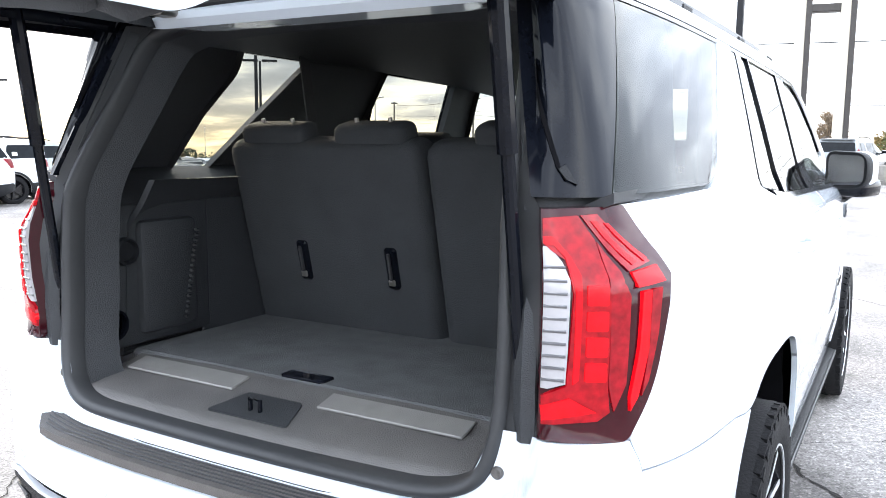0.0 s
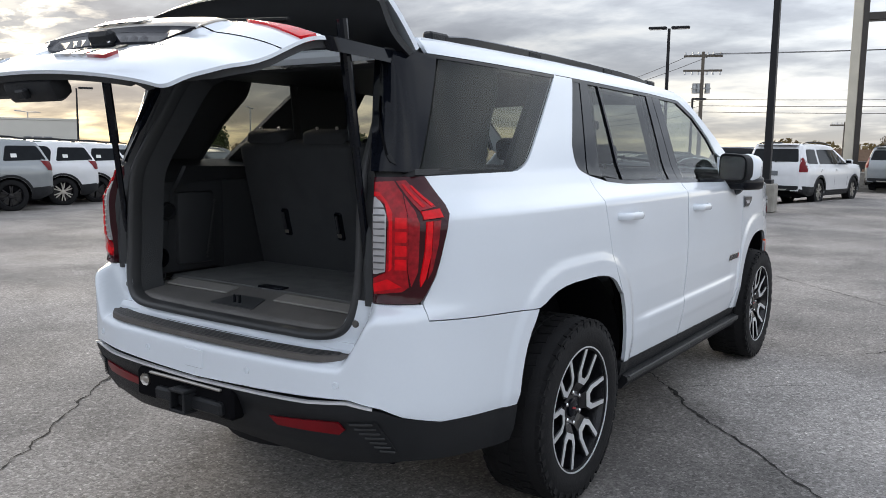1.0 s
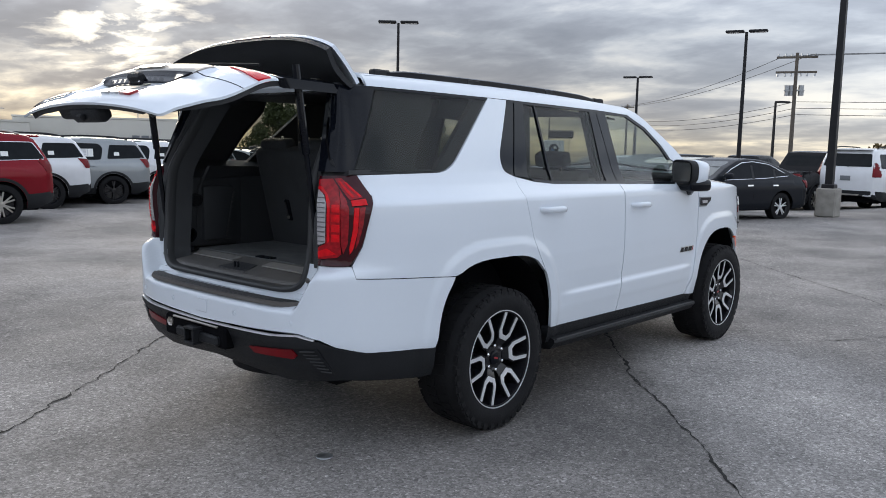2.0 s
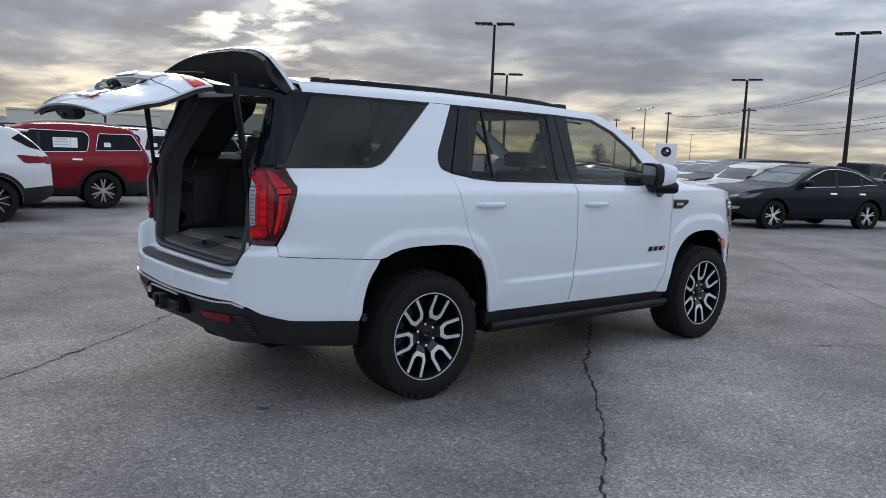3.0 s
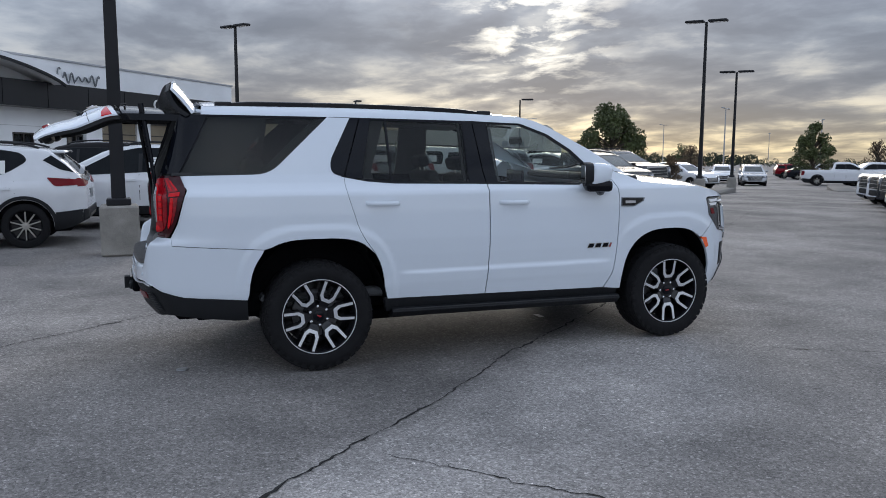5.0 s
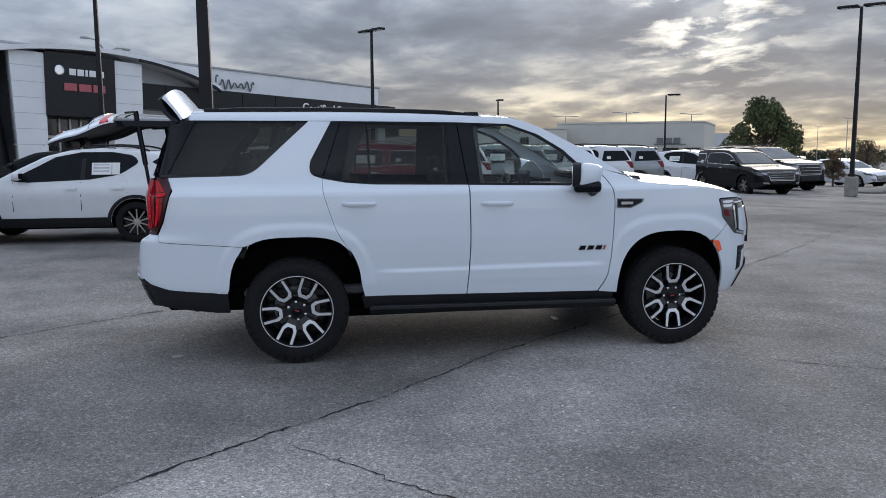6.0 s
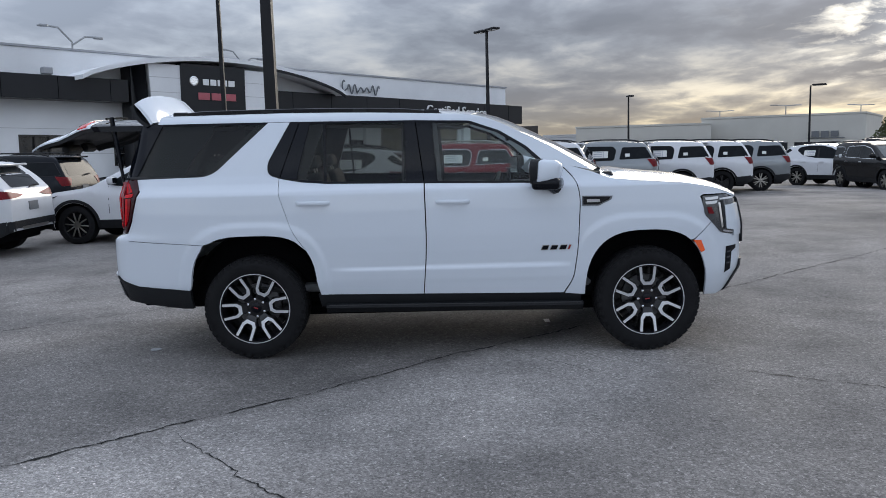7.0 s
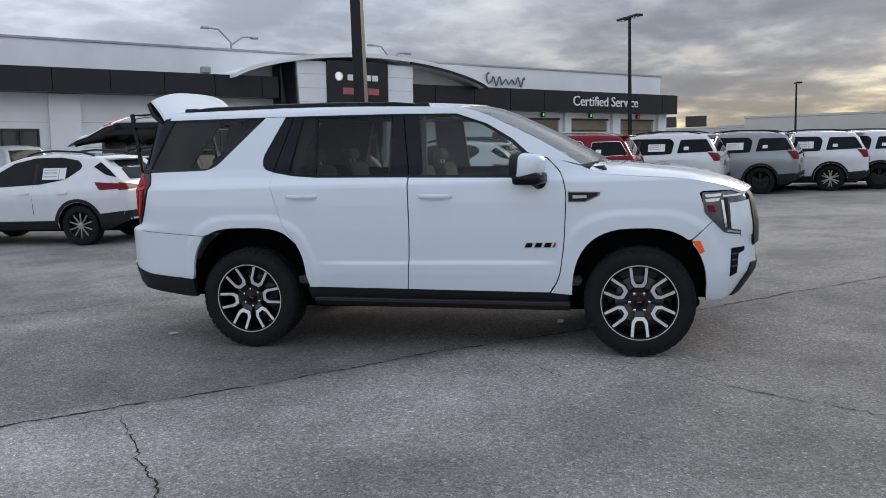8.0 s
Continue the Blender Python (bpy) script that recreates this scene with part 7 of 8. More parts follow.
def parked(kind, paint, m, label, category="car", group="parked cars", wheel="bright", stickers=False, clad=True, rails=True, line="plastic", size=1.0):
    """A parked car whose rear axle stands at the origin of m and which heads along +y."""
    K = KIND[kind]
    if kind == "suv":
        m = m @ Matrix.Scale(0.955, 4)
    m = m @ Matrix.Scale(size, 4)
    car = thing({"sedan": "sedan", "pickup": "pickup_truck", "van": "small_van"}.get(kind, "parked_suv"), label, category, m, group)
    pieces, side = shell_of(kind)
    y0, y1, wb, rw = -K["rear"], K["L"] - K["rear"], K["wb"], K["r"]
    ra = rw + 0.065
    mats = dict(paint=PAINT[paint], handle=PAINT[paint] if line == "plastic" else M["chrome"], line=M[line], bar=M["satin"], frame=M["satin"] if line == "chrome" or kind in ("bigsuv", "pickup") else M["plastic"])
    lamp_of = None
    for i, (name, mt, g, under, mir) in enumerate(pieces):
        if mt == "lowclad":
            mt = "plastic" if clad else "paint"
        if mt == "clad":
            if not clad:
                continue
            mt = "plastic"
        material = mats.get(mt) or M[mt]
        if name == "grille_bar":
            shared(name, (kind, i, material.name), g, material, lamp_of)
            continue
        ob = shared(name, (kind, i, material.name), g, material, car)
        if name == "grille":
            lamp_of = ob
    W2 = K["W"] / 2
    for s in (1, -1):
        for wy in (0.0, wb):
            w_obj = new("wheel", WHEEL[wheel][0])
            w_obj.parent = car
            w_obj.matrix_basis = pose(s * (W2 - 0.145), wy, rw, (wy * 50) % 60, 0, 0 if s > 0 else 180) @ Matrix.Scale(rw / 0.345, 4)
            for k in (1, 2):
                q = new("rim" if k == 1 else "spokes", WHEEL[wheel][k])
                q.parent = w_obj
        ym = K["doors"][-1] - 0.12
        mz = K["glassline"] + 0.02
        dm = shared("door_mirror", (kind, "mirror", s, paint), Geo().box(s * (W2 + 0.06) - 0.11, s * (W2 + 0.06) + 0.11, ym - 0.05, ym + 0.07, mz, mz + 0.145, 0.04, None, 2), PAINT[paint] if kind != "pickup" else M["plastic"], car, angle=60)
        shared("mirror_glass", (kind, "mglass", s), Geo().box(s * (W2 + 0.06) - 0.085, s * (W2 + 0.06) + 0.085, ym - 0.056, ym - 0.048, mz + 0.025, mz + 0.12, 0.003), M["blackgloss"], dm)
        shared("mirror_stalk", (kind, "stalk", s), Geo().box(s * (W2 - 0.06) - 0.07, s * (W2 - 0.06) + 0.07, ym - 0.02, ym + 0.05, mz - 0.02, mz + 0.03, 0.012), M["plastic"], dm)
        if rails and kind in ("suv", "bigsuv", "crossover"):
            a, b = K["top"][4][0] + 0.2, K["screen"][0] * 0 + K["doors"][1] + 0.25
            rp = []
            for t in np.linspace(0, 1, 11):
                y = a + (b - a) * t
                zt = float(np.interp(y, [p[0] for p in K["top"]], [p[1] for p in K["top"]]))
                rp.append((s * W2 * 0.66, y, zt - 0.005 + 0.045 * min(1, t * 7, (1 - t) * 7)))
            shared("roof_rail", (kind, "rail", s, line), Geo().tube(rp, 0.018, 6), M["plastic"] if line == "plastic" else M["satin"], car)
        if stickers:
            g0 = K["glassline"]
            yq = K["doors"][0] + 0.36
            spots = [(yq, g0 + 0.10, 0.46, 0.20)] + ([(-0.10, g0 + 0.13, 0.13, 0.09)] if kind == "suv" else [])
            for j, (yy, zz, ww, hh) in enumerate(spots):
                g = sheet(side, [(yy - ww / 2, zz), (yy + ww / 2, zz), (yy + ww / 2, zz + hh), (yy - ww / 2, zz + hh)], 0.002, 0.010, 0.2, mirror=s < 0)[0]
                lb = shared("window_label", (kind, "label", j, s), g, M["paper"], car, "white paper price label")
                if j == 0:
                    for k, (ya, yb, za, zb) in enumerate(((-0.20, 0.06, 0.155, 0.175), (-0.20, 0.06, 0.10, 0.13), (-0.20, 0.06, 0.045, 0.07), (0.09, 0.105, 0.01, 0.19))):
                        g = sheet(side, [(yy - ya, zz + za), (yy - yb, zz + za), (yy - yb, zz + zb), (yy - ya, zz + zb)], 0.002, 0.012, 0.2, mirror=s < 0)[0]
                        shared("print_bar", (kind, "print", k, s), g, M["ink"], lb)
    shared("underside", (kind, "under"), Geo().box(-W2 + 0.22, W2 - 0.22, y0 + 0.25, y1 - 0.35, 0.24, 0.70, 0.03), M["liner"], car)
    for wy in (0.0, wb):
        shared("wheel_housing", (kind, "housing", wy), Geo().box(-W2 + 0.07, W2 - 0.07, wy - ra + 0.03, wy + ra - 0.03, 0.42, rw + ra * 0.90, 0.08), M["liner"], car)
    if kind in ("suv", "crossover", "bigsuv"):
        yy, zz = K["top"][4]
        shared("spoiler", (kind, "spoiler", paint), Geo().box(-W2 * 0.62, W2 * 0.62, yy - 0.16, yy + 0.12, zz - 0.015, zz + 0.025, 0.014, pose(0, 0, 0)), PAINT[paint], car, angle=60)
    if kind != "pickup":
        zb_ = K["rearglass"][0][1]
        yb_ = float(np.interp(zb_, [p[1] for p in K["top"][:5]], [p[0] for p in K["top"][:5]]))
        shared("rear_wiper", (kind, "wiper"), Geo().tube([(0.02, yb_ - 0.03, zb_ - 0.02), (0.10, yb_ - 0.035, zb_ + 0.01), (0.36, yb_ - 0.025, zb_ + 0.02)], 0.011, 5), M["rubber"], car)
    return car


def heading(dx, dy):
    return math.degrees(math.atan2(-dx, dy))


def spot(x, y, dx, dy):
    """Rear-axle place on the ground and the way the car heads."""
    return pose(x, y, fall(x, y), 0, 0, heading(dx, dy))


H1 = (-0.05, -1.0)
# near row: red SUV and white crossovers
parked("suv", "red", spot(-12.75, 2.33, -0.15, -0.99), "dark red SUV with chrome window line and price labels", stickers=True, wheel="bright", line="chrome")
parked("crossover", "white", spot(-10.8, -0.1, *H1), "white crossover with black lower cladding and price label", stickers=True, wheel="multi")
parked("crossover", "white", spot(-8.3, -2.72, *H1), "white crossover parked beside the lamp post", stickers=True, wheel="multi")
parked("crossover", "white", spot(-6.35, -6.45, 0.03, -1.0), "white crossover with dark bumper beside another white one", stickers=True, wheel="multi")
# long row by the service bays
H2 = (-0.28, -0.96)
for (x, y), col, lab, wh in (
    ((-15.75, 4.55), "white", "white SUV with price label in the parked row", "dark"),
    ((-16.82, 6.62), "grey", "grey SUV with dark wheels in the parked row", "dark"),
    ((-18.17, 8.64), "white", "white SUV with bright wheels in the parked row", "bright"),
    ((-19.0, 10.1), "white", "white SUV with black arches in the parked row", "dark"),
    ((-20.5, 11.86), "grey", "grey SUV with bright wheels at the end of the row", "bright"),
):
    parked("suv", col, spot(x, y, *H2), lab, stickers=True, wheel=wh)
parked("crossover", "white", spot(-25.2, 15.6, 0.80, 0.55), "white crossover parked behind the grey SUV", wheel="bright", stickers=True)
parked("suv", "black", spot(-23.1, 16.65, 0.98, 0.08), "black SUV with chrome grille standing apart", clad=True, line="chrome")
parked("bigsuv", "charcoal", spot(-27.3, 19.9, 0.97, 0.20), "dark grey off-road SUV behind the black one", wheel="dark")
# row facing the drive
H3 = (-0.358, -0.934)
parked("sedan", "charcoal", spot(-3.97, 17.11, *H3), "dark grey sedan with bright window line and alloy wheels", clad=False, rails=False, wheel="five", line="chrome")
parked("van", "cream", spot(-6.13, 18.86, *H3), "cream-white boxy wagon parked in the row", clad=False, wheel="silver", size=0.94)
parked("bigsuv", "charcoal", spot(-7.95, 21.35, *H3), "dark full-size SUV parked in the row", clad=False, rails=False, size=0.90)
parked("bigsuv", "white", spot(-10.0, 23.3, *H3), "white full-size SUV with chrome grille in the row", clad=False, rails=False, size=0.90)
parked("bigsuv", "white", spot(-12.05, 25.2, *H3), "white full-size SUV further along the row", clad=False, rails=False, size=0.90)
# beyond, seen from behind
parked("pickup", "black", spot(-5.3, 23.6, 0.18, 0.98), "black pickup truck with closed tailgate", wheel="bright", group="pickup trucks")
parked("bigsuv", "white", spot(-3.3, 24.6, 0.17, 0.985), "white full-size SUV with black roof rails", wheel="bright")
parked("bigsuv", "grey", spot(-1.2, 35.0, 0.17, 0.985), "grey SUV parked behind the white one", wheel="dark")
parked("pickup", "charcoal", spot(-10.5, 31.5, 0.17, 0.985), "dark pickup truck with a bed cover", group="pickup trucks")
parked("pickup", "white", spot(-43.3, 50.5, 0.65, 0.76), "white crew-cab pickup truck far down the drive", group="pickup trucks")
parked("pickup", "white", spot(-39.9, 55.8, -0.55, -0.83), "white pickup truck beside the roadside sign", group="pickup trucks")
for (x, y), (hx, hy), k, col, lab in (
    ((-36.6, 31.0), (0.93, 0.22), "crossover", "white", "white crossover far across the car park"),
    ((-52.0, 48.5), (0.76, -0.65), "crossover", "white", "small white car facing the drive"),
    ((-45.0, 45.4), (0.80, -0.60), "suv", "silver", "silver SUV facing the drive"),
    ((-66.0, 69.0), (0.55, 0.83), "suv", "red", "dark red SUV at the far end of the car park"),
    ((-61.0, 66.0), (0.55, 0.83), "sedan", "charcoal", "dark car at the far end of the car park"),
    ((-69.0, 77.0), (0.55, 0.83), "crossover", "white", "small white car at the far end of the car park"),
    ((-33, 26), (0.85, -0.45), "suv", "charcoal", "dark SUV half hidden behind others"),
):
    parked(k, col, spot(x, y, hx, hy), lab, rails=False, clad=k == "suv")
# cars in front of the showroom
for (x, y), k, col, lab in (((-12.2, -8.2), "suv", "charcoal", "dark grey SUV parked before the showroom"), ((-18.8, -6.2), "sedan", "black", "black sedan parked before the showroom"), ((-16.8, -1.2), "suv", "black", "black SUV behind the white crossover"), ((-20.5, 3.2), "suv", "charcoal", "dark SUV beside the service bays"), ((-13.5, -13.0), "pickup", "grey", "grey pickup truck parked before the showroom")):
    parked(k, col, spot(x, y, *H1), lab, rails=k == "suv", clad=k == "suv", wheel="silver")


# ---- lamp posts, cables ----
def lamp_post(x, y, h, base=0.7, heads=2, turn=0.0, width=0.13, label="tall dark square lamp post on a concrete footing"):
    z0 = fall(x, y)
    p = thing("lamp_post", label, "lamp post", pose(x, y, z0, 0, 0, turn), "car park lamp posts")
    part("pole", Geo().rings([[(a * w, b * w, z) for a, b in ((-1, -1), (1, -1), (1, 1), (-1, 1))] for z, w in ((base, width), (h, width * 0.62))]), M["polepaint"], p)
    part("footing", Geo().box(-width * 2.7, width * 2.7, -width * 2.7, width * 2.7, 0, base, 0.03), M["concrete"], p)
    part("base_cover", Geo().box(-width * 1.7, width * 1.7, -width * 1.7, width * 1.7, base, base + 0.10, 0.015), M["polepaint"], p)
    for s in ((1, -1) if heads == 2 else (1,)):
        part("lamp_head", Geo().box(s * 0.42 - 0.34, s * 0.42 + 0.34, -0.17, 0.17, h - 0.02, h + 0.07, 0.025), M["polepaint"], p)
        part("lamp_lens", Geo().box(s * 0.5 - 0.22, s * 0.5 + 0.22, -0.12, 0.12, h - 0.03, h - 0.02, 0.003), M["lamphead"], p)
    return p


lamp_post(-6.2, -1.38, 9.0, 0.74, width=0.10)
lamp_post(-20.6, -6.2, 9.5, 0.7, width=0.075)
lamp_post(-26.65, 3.0, 6.35, 0.6, width=0.065, turn=30)
lamp_post(-41.5, 11.9, 4.75, 0.6, heads=1, width=0.06)
lamp_post(-18.55, 19.1, 6.5, 0.7, width=0.07, turn=40)
lamp_post(-24.3, 25.6, 5.6, 0.7, width=0.07, turn=40)
lamp_post(-8.6, 27.9, 6.5, 0.7, width=0.08, turn=15)
lamp_post(-17.6, 36.4, 6.0, 0.7, width=0.08, turn=15)
lamp_post(-2.5, 18.3, 9.0, 0.72, width=0.09)
lamp_post(-10.5, 37.0, 4.5, 0.6, heads=1, width=0.06, turn=60)
lamp_post(-35.8, 20.1, 4.9, 0.6, heads=1, width=0.06, turn=60)


def road_lamp(az, dist, top, eye, turn=0):
    x, y = eye[0] + dist * math.sin(radians(az)), eye[1] + dist * math.cos(radians(az))
    z0 = fall(x, y)
    h = top - z0
    p = thing("road_lamp", "pale steel road lamp with two flat arms", "street lamp", pose(x, y, z0, 0, 0, turn), "road lamps")
    part("mast", Geo().tube([(0, 0, 0), (0, 0, h)], [0.14, 0.08], 8), M["galv"], p)
    for s in (-1, 1):
        part("arm", Geo().tube([(0, 0, h - 0.02), (s * 1.2, 0, h + 0.02), (s * 2.2, 0, h + 0.05)], 0.075, 6), M["galv"], p)
        part("lamp_head", Geo().box(s * 2.6 - 0.7, s * 2.6 + 0.7, -0.2, 0.2, h, h + 0.14, 0.04), M["galv"], p)
    return p


E45 = (6.42, -1.87)
for az, dist, top in ((-36.8, 120, 7.4), (-49.4, 140, 7.3), (-43.6, 150, 5.6), (-53.4, 220, 6.5), (-38.3, 240, 5.0), (-55.2, 290, 5.7), (-46.8, 330, 5.6), (-33.2, 240, 6.5), (-66.8, 150, 6.5), (-71.0, 175, 6.7), (-62.6, 160, 6.4)):
    road_lamp(az, dist, top, E45, az)
# gooseneck lamps on the showroom roof stand behind the parapet (below)


def utility_pole(x, y, top, arms=1, label="weathered wooden utility pole with crossarms", reach=1.5):
    z0 = fall(x, y)
    h = top - z0
    p = thing("utility_pole", label, "utility pole", pose(x, y, z0, 0, 0, 20), "utility poles")
    part("pole", Geo().tube([(0, 0, 0), (0, 0, h)], [0.19, 0.12], 10), M["wood"], p)
    for k in range(arms):
        z = h - 0.35 - 1.15 * k
        arm = part("crossarm", Geo().box(-reach, reach, -0.07, 0.07, z - 0.08, z + 0.08, 0.01), M["wood"], p)
        for xx in (reach * q for q in (-0.9, -0.53, -0.23, 0.23, 0.53, 0.9)):
            part("insulator", Geo().tube([(xx, 0, z - 0.32 if k else z + 0.08), (xx, 0, z - 0.08 if k else z + 0.3)], [0.09, 0.05], 8), M["galv"], arm)
    if arms > 1:
        for xx in (-0.55, -0.2, 0.45):
            part("transformer", Geo().tube([(xx, 0.3, h - 3.3), (xx, 0.3, h - 2.5)], 0.22, 12), M["galv"], p)
        part("bracket", Geo().box(-0.8, 0.7, 0.02, 0.3, h - 2.95, h - 2.85), M["galv"], p)
    return p


utility_pole(-18.4, 63.7, 9.4, 2)
utility_pole(-49.0, 93.0, 7.4, 1, "wooden utility pole further down the road", 0.9)
utility_pole(-12.5, 96.0, 4.8, 1, "short wooden utility pole behind the parked SUV")
utility_pole(-98.0, 130.0, 7.6, 1, "wooden utility pole beyond the car park", 0.6)
utility_pole(-108.0, 149.0, 6.6, 1, "wooden utility pole beyond the car park", 0.5)
utility_pole(-79.5, 120.5, 8.4, 1, "wooden utility pole beyond the roadside sign", 0.6)


def cable(a, b, sag, r=0.022):
    a, b = Vector(a), Vector(b)
    pts = [a.lerp(b, t) - Vector((0, 0, sag * 4 * t * (1 - t))) for t in np.linspace(0, 1, 17)]
    return tagged(part("power_cable", Geo().tube(pts, r, 5), M["wire"]), "thin black overhead power cable", "cable", "power cables")


for dz, dx in ((9.2, -1.0), (9.2, 1.0), (5.6, 0.1), (5.1, 0.1), (4.6, 0.1)):
    cable((-18.4 + dx, 63.7, dz), (60 + dx, 70, dz + 1.6), 0.9)
    far = 7.2 if dz > 7 else dz - 0.2
    cable((-18.4 + dx, 63.7, dz), (-49 + dx * 0.6, 93, far), 0.7)
    cable((-49 + dx * 0.6, 93, far), (-79.5 + dx * 0.4, 120.5, far + 0.6), 0.5)

# ---- showroom and service building ----
BX, BY, BD = -27.0, -9.0, math.degrees(math.atan2(0.6726, -0.74))
BM = pose(BX, BY, -0.25, 0, 0, BD) @ pose(0, 0, 0, 0, 1.35, 0)
hall = thing("dealership_building", "white car showroom with black fascia and service bays", "building", BM)


def wall_with_holes(x0, x1, z0, z1, holes, y=0.0, depth=0.25):
    """A wall in the local xz plane with rectangular openings cut through."""
    xs = sorted({x0, x1, *[h[0] for h in holes], *[h[1] for h in holes]})
    zs = sorted({z0, z1, *[h[2] for h in holes], *[h[3] for h in holes]})
    g = Geo()
    for i in range(len(xs) - 1):
        for j in range(len(zs) - 1):
            cx, cz = (xs[i] + xs[i + 1]) / 2, (zs[j] + zs[j + 1]) / 2
            if any(h[0] < cx < h[1] and h[2] < cz < h[3] for h in holes):
                continue
            g.box(xs[i], xs[i + 1], y, y + depth, zs[j], zs[j + 1])
    return g


BAYS = [(10.1, 12.4, 0.0, 3.12), (13.3, 16.0, 0.0, 3.12), (17.0, 19.7, 0.0, 3.12)]
WINS = [(-14.0, -12.3, 1.2, 2.45), (-10.2, -8.25, 1.2, 2.45), (-7.3, -5.2, 1.2, 2.45), (-3.85, -2.95, 1.35, 2.38), (5.2, 6.2, 1.2, 2.4), (8.0, 9.0, 1.2, 2.4)]
part("wall", wall_with_holes(-30, 20.6, -0.6, 3.85, BAYS + WINS), M["wallwhite"], hall, "white panelled front wall")
part("parapet", Geo().box(-30, 20.7, 0.35, 0.75, 3.7, 5.62, 0.02), M["wallwhite"], hall, "white parapet wall")
part("parapet_cap", Geo().box(-30.05, 20.75, 0.30, 0.80, 5.62, 5.70), M["farroof"], hall)
part("fascia", Geo().box(-30, -3.6, -0.9, 0.35, 3.72, 4.55, 0.01), M["fascia"], hall, "black fascia band")
part("fascia", Geo().box(2.6, 20.7, -0.9, 0.35, 3.45, 4.50, 0.01), M["fascia"], hall, "black fascia band over the service bays")
for x in np.arange(-29, -3.8, 1.9):
    part("fascia_joint", Geo().box(x - 0.012, x + 0.012, -0.906, -0.88, 3.73, 4.54), M["liner"], hall)
for x in np.arange(4, 20.6, 2.2):
    part("fascia_joint", Geo().box(x - 0.012, x + 0.012, -0.906, -0.88, 3.46, 4.49), M["liner"], hall)
for z in (0.9, 1.8, 2.7):
    part("wall_joint", Geo().box(-30, 10.2, -0.006, 0.01, z, z + 0.02), M["greywall"], hall)
part("side_wall", Geo().box(20.35, 20.6, 0.25, 24, -0.6, 3.85).box(20.35, 20.7, 0.75, 24, 3.85, 5.4), M["wallwhite"], hall)
part("roof", Geo().box(-30, 20.4, 0.5, 24, 5.0, 5.15), M["farroof"], hall)
part("inner_floor", Geo().box(-30, 20.3, 0.3, 8, -0.6, -0.05), M["concrete"], hall)
part("inner_back", Geo().box(-30, 20.3, 7.8, 8, -0.05, 3.8), M["greywall"], hall)
for x0, x1 in ((-11.95, -10.9), (8.9, 9.6), (12.65, 13.1), (16.2, 16.8), (19.9, 20.6)):
    part("pilaster", Geo().box(x0, x1, -0.22, 0.0, -0.6, 3.70, 0.01), M["wallwhite"], hall)
for i, (x0, x1, z0, z1) in enumerate(BAYS):
    d = part("bay_door", Geo().box(x0, x1, 0.12, 0.16, z0 - 0.5, z1), M["baydoor"], hall, "glazed roll-up service door")
    for k in range(5):
        zz = 0.1 + k * 0.6
        part("door_rail", Geo().box(x0, x1, 0.105, 0.125, zz, zz + 0.05), M["bronze"], d)
    part("door_head", Geo().box(x0 - 0.06, x1 + 0.06, -0.02, 0.10, z1 - 0.05, z1 + 0.04), M["bronze"], d)
    lamp = part("signal_lamp", Geo().box((x0 + x1) / 2 - 0.13, (x0 + x1) / 2 + 0.13, -0.10, 0.0, 3.20, 3.43, 0.01), M["fascia"], hall)
    part("signal", Geo().prism([(-0.03, 0.08), (0.03, 0.08), (0.03, 0.0), (0.08, 0.0), (0, -0.08), (-0.08, 0), (-0.03, 0)], 0.01, Matrix.Translation(((x0 + x1) / 2, -0.10, 3.315)) @ Matrix.Rotation(radians(90), 4, "X")), M["green"] if i < 2 else M["redlamp"], lamp)
for x0, x1, z0, z1 in WINS:
    w = part("window", Geo().box(x0, x1, 0.10, 0.13, z0, z1), M["darkglass"], hall, "dark window in a black surround")
    g = Geo().box(x0 - 0.03, x1 + 0.03, -0.02, 0.10, z1 - 0.04, z1 + 0.03).box(x0 - 0.03, x1 + 0.03, -0.02, 0.10, z0 - 0.03, z0 + 0.04)
    n = max(2, round((x1 - x0) / 0.5))
    for k in range(n + 1):
        xx = x0 + (x1 - x0) * k / n
        g.box(xx - 0.025, xx + 0.025, -0.02, 0.10, z0, z1)
    g.box(x0, x1, -0.015, 0.10, (z0 + z1) / 2 - 0.02, (z0 + z1) / 2 + 0.02)
    part("window_frame", g, M["bronze"], w)
# entrance tower: two slanted white pylons, a black sign panel and a curved roof edge
part("entrance_block", Geo().prism([(-2.6, -0.6), (-0.65, -0.6), (-0.65, 2.9), (2.05, 2.9), (2.05, -0.6), (3.4, -0.6), (3.4, 5.05), (-2.6, 5.05)], 0.8, Matrix.Translation((0, -0.2, 0)) @ Matrix.Rotation(radians(90), 4, "X")), M["fascia"], hall)
for s, x0, x1, lean in ((-1, -2.05, -0.72, 0.30), (1, 2.2, 3.45, -0.25)):
    py = part("pylon", Geo().rings([[(x0 + lean * t, -1.35, z), (x1, -1.35, z), (x1, -0.5, z), (x0 + lean * t, -0.5, z)] for z, t in ((-0.6, 1.0), (5.2, 0.0))]), M["wallwhite"], hall, "white panelled entrance pylon")
    for k in range(9):
        part("pylon_joint", Geo().box(x0 - 0.0, x1 + 0.004, -1.358, -1.345, 0.2 + k * 0.56, 0.22 + k * 0.56), M["greywall"], py)
part("pylon_edge", Geo().rings([[(-2.15 + 0.30 * t, -1.30, z), (-2.6 + 0.9 * t, -1.0, z), (-2.6 + 0.9 * t, -0.4, z), (-2.15 + 0.30 * t, -0.4, z)] for z, t in ((-0.6, 1.0), (5.15, 0.0))]), M["fascia"], hall)
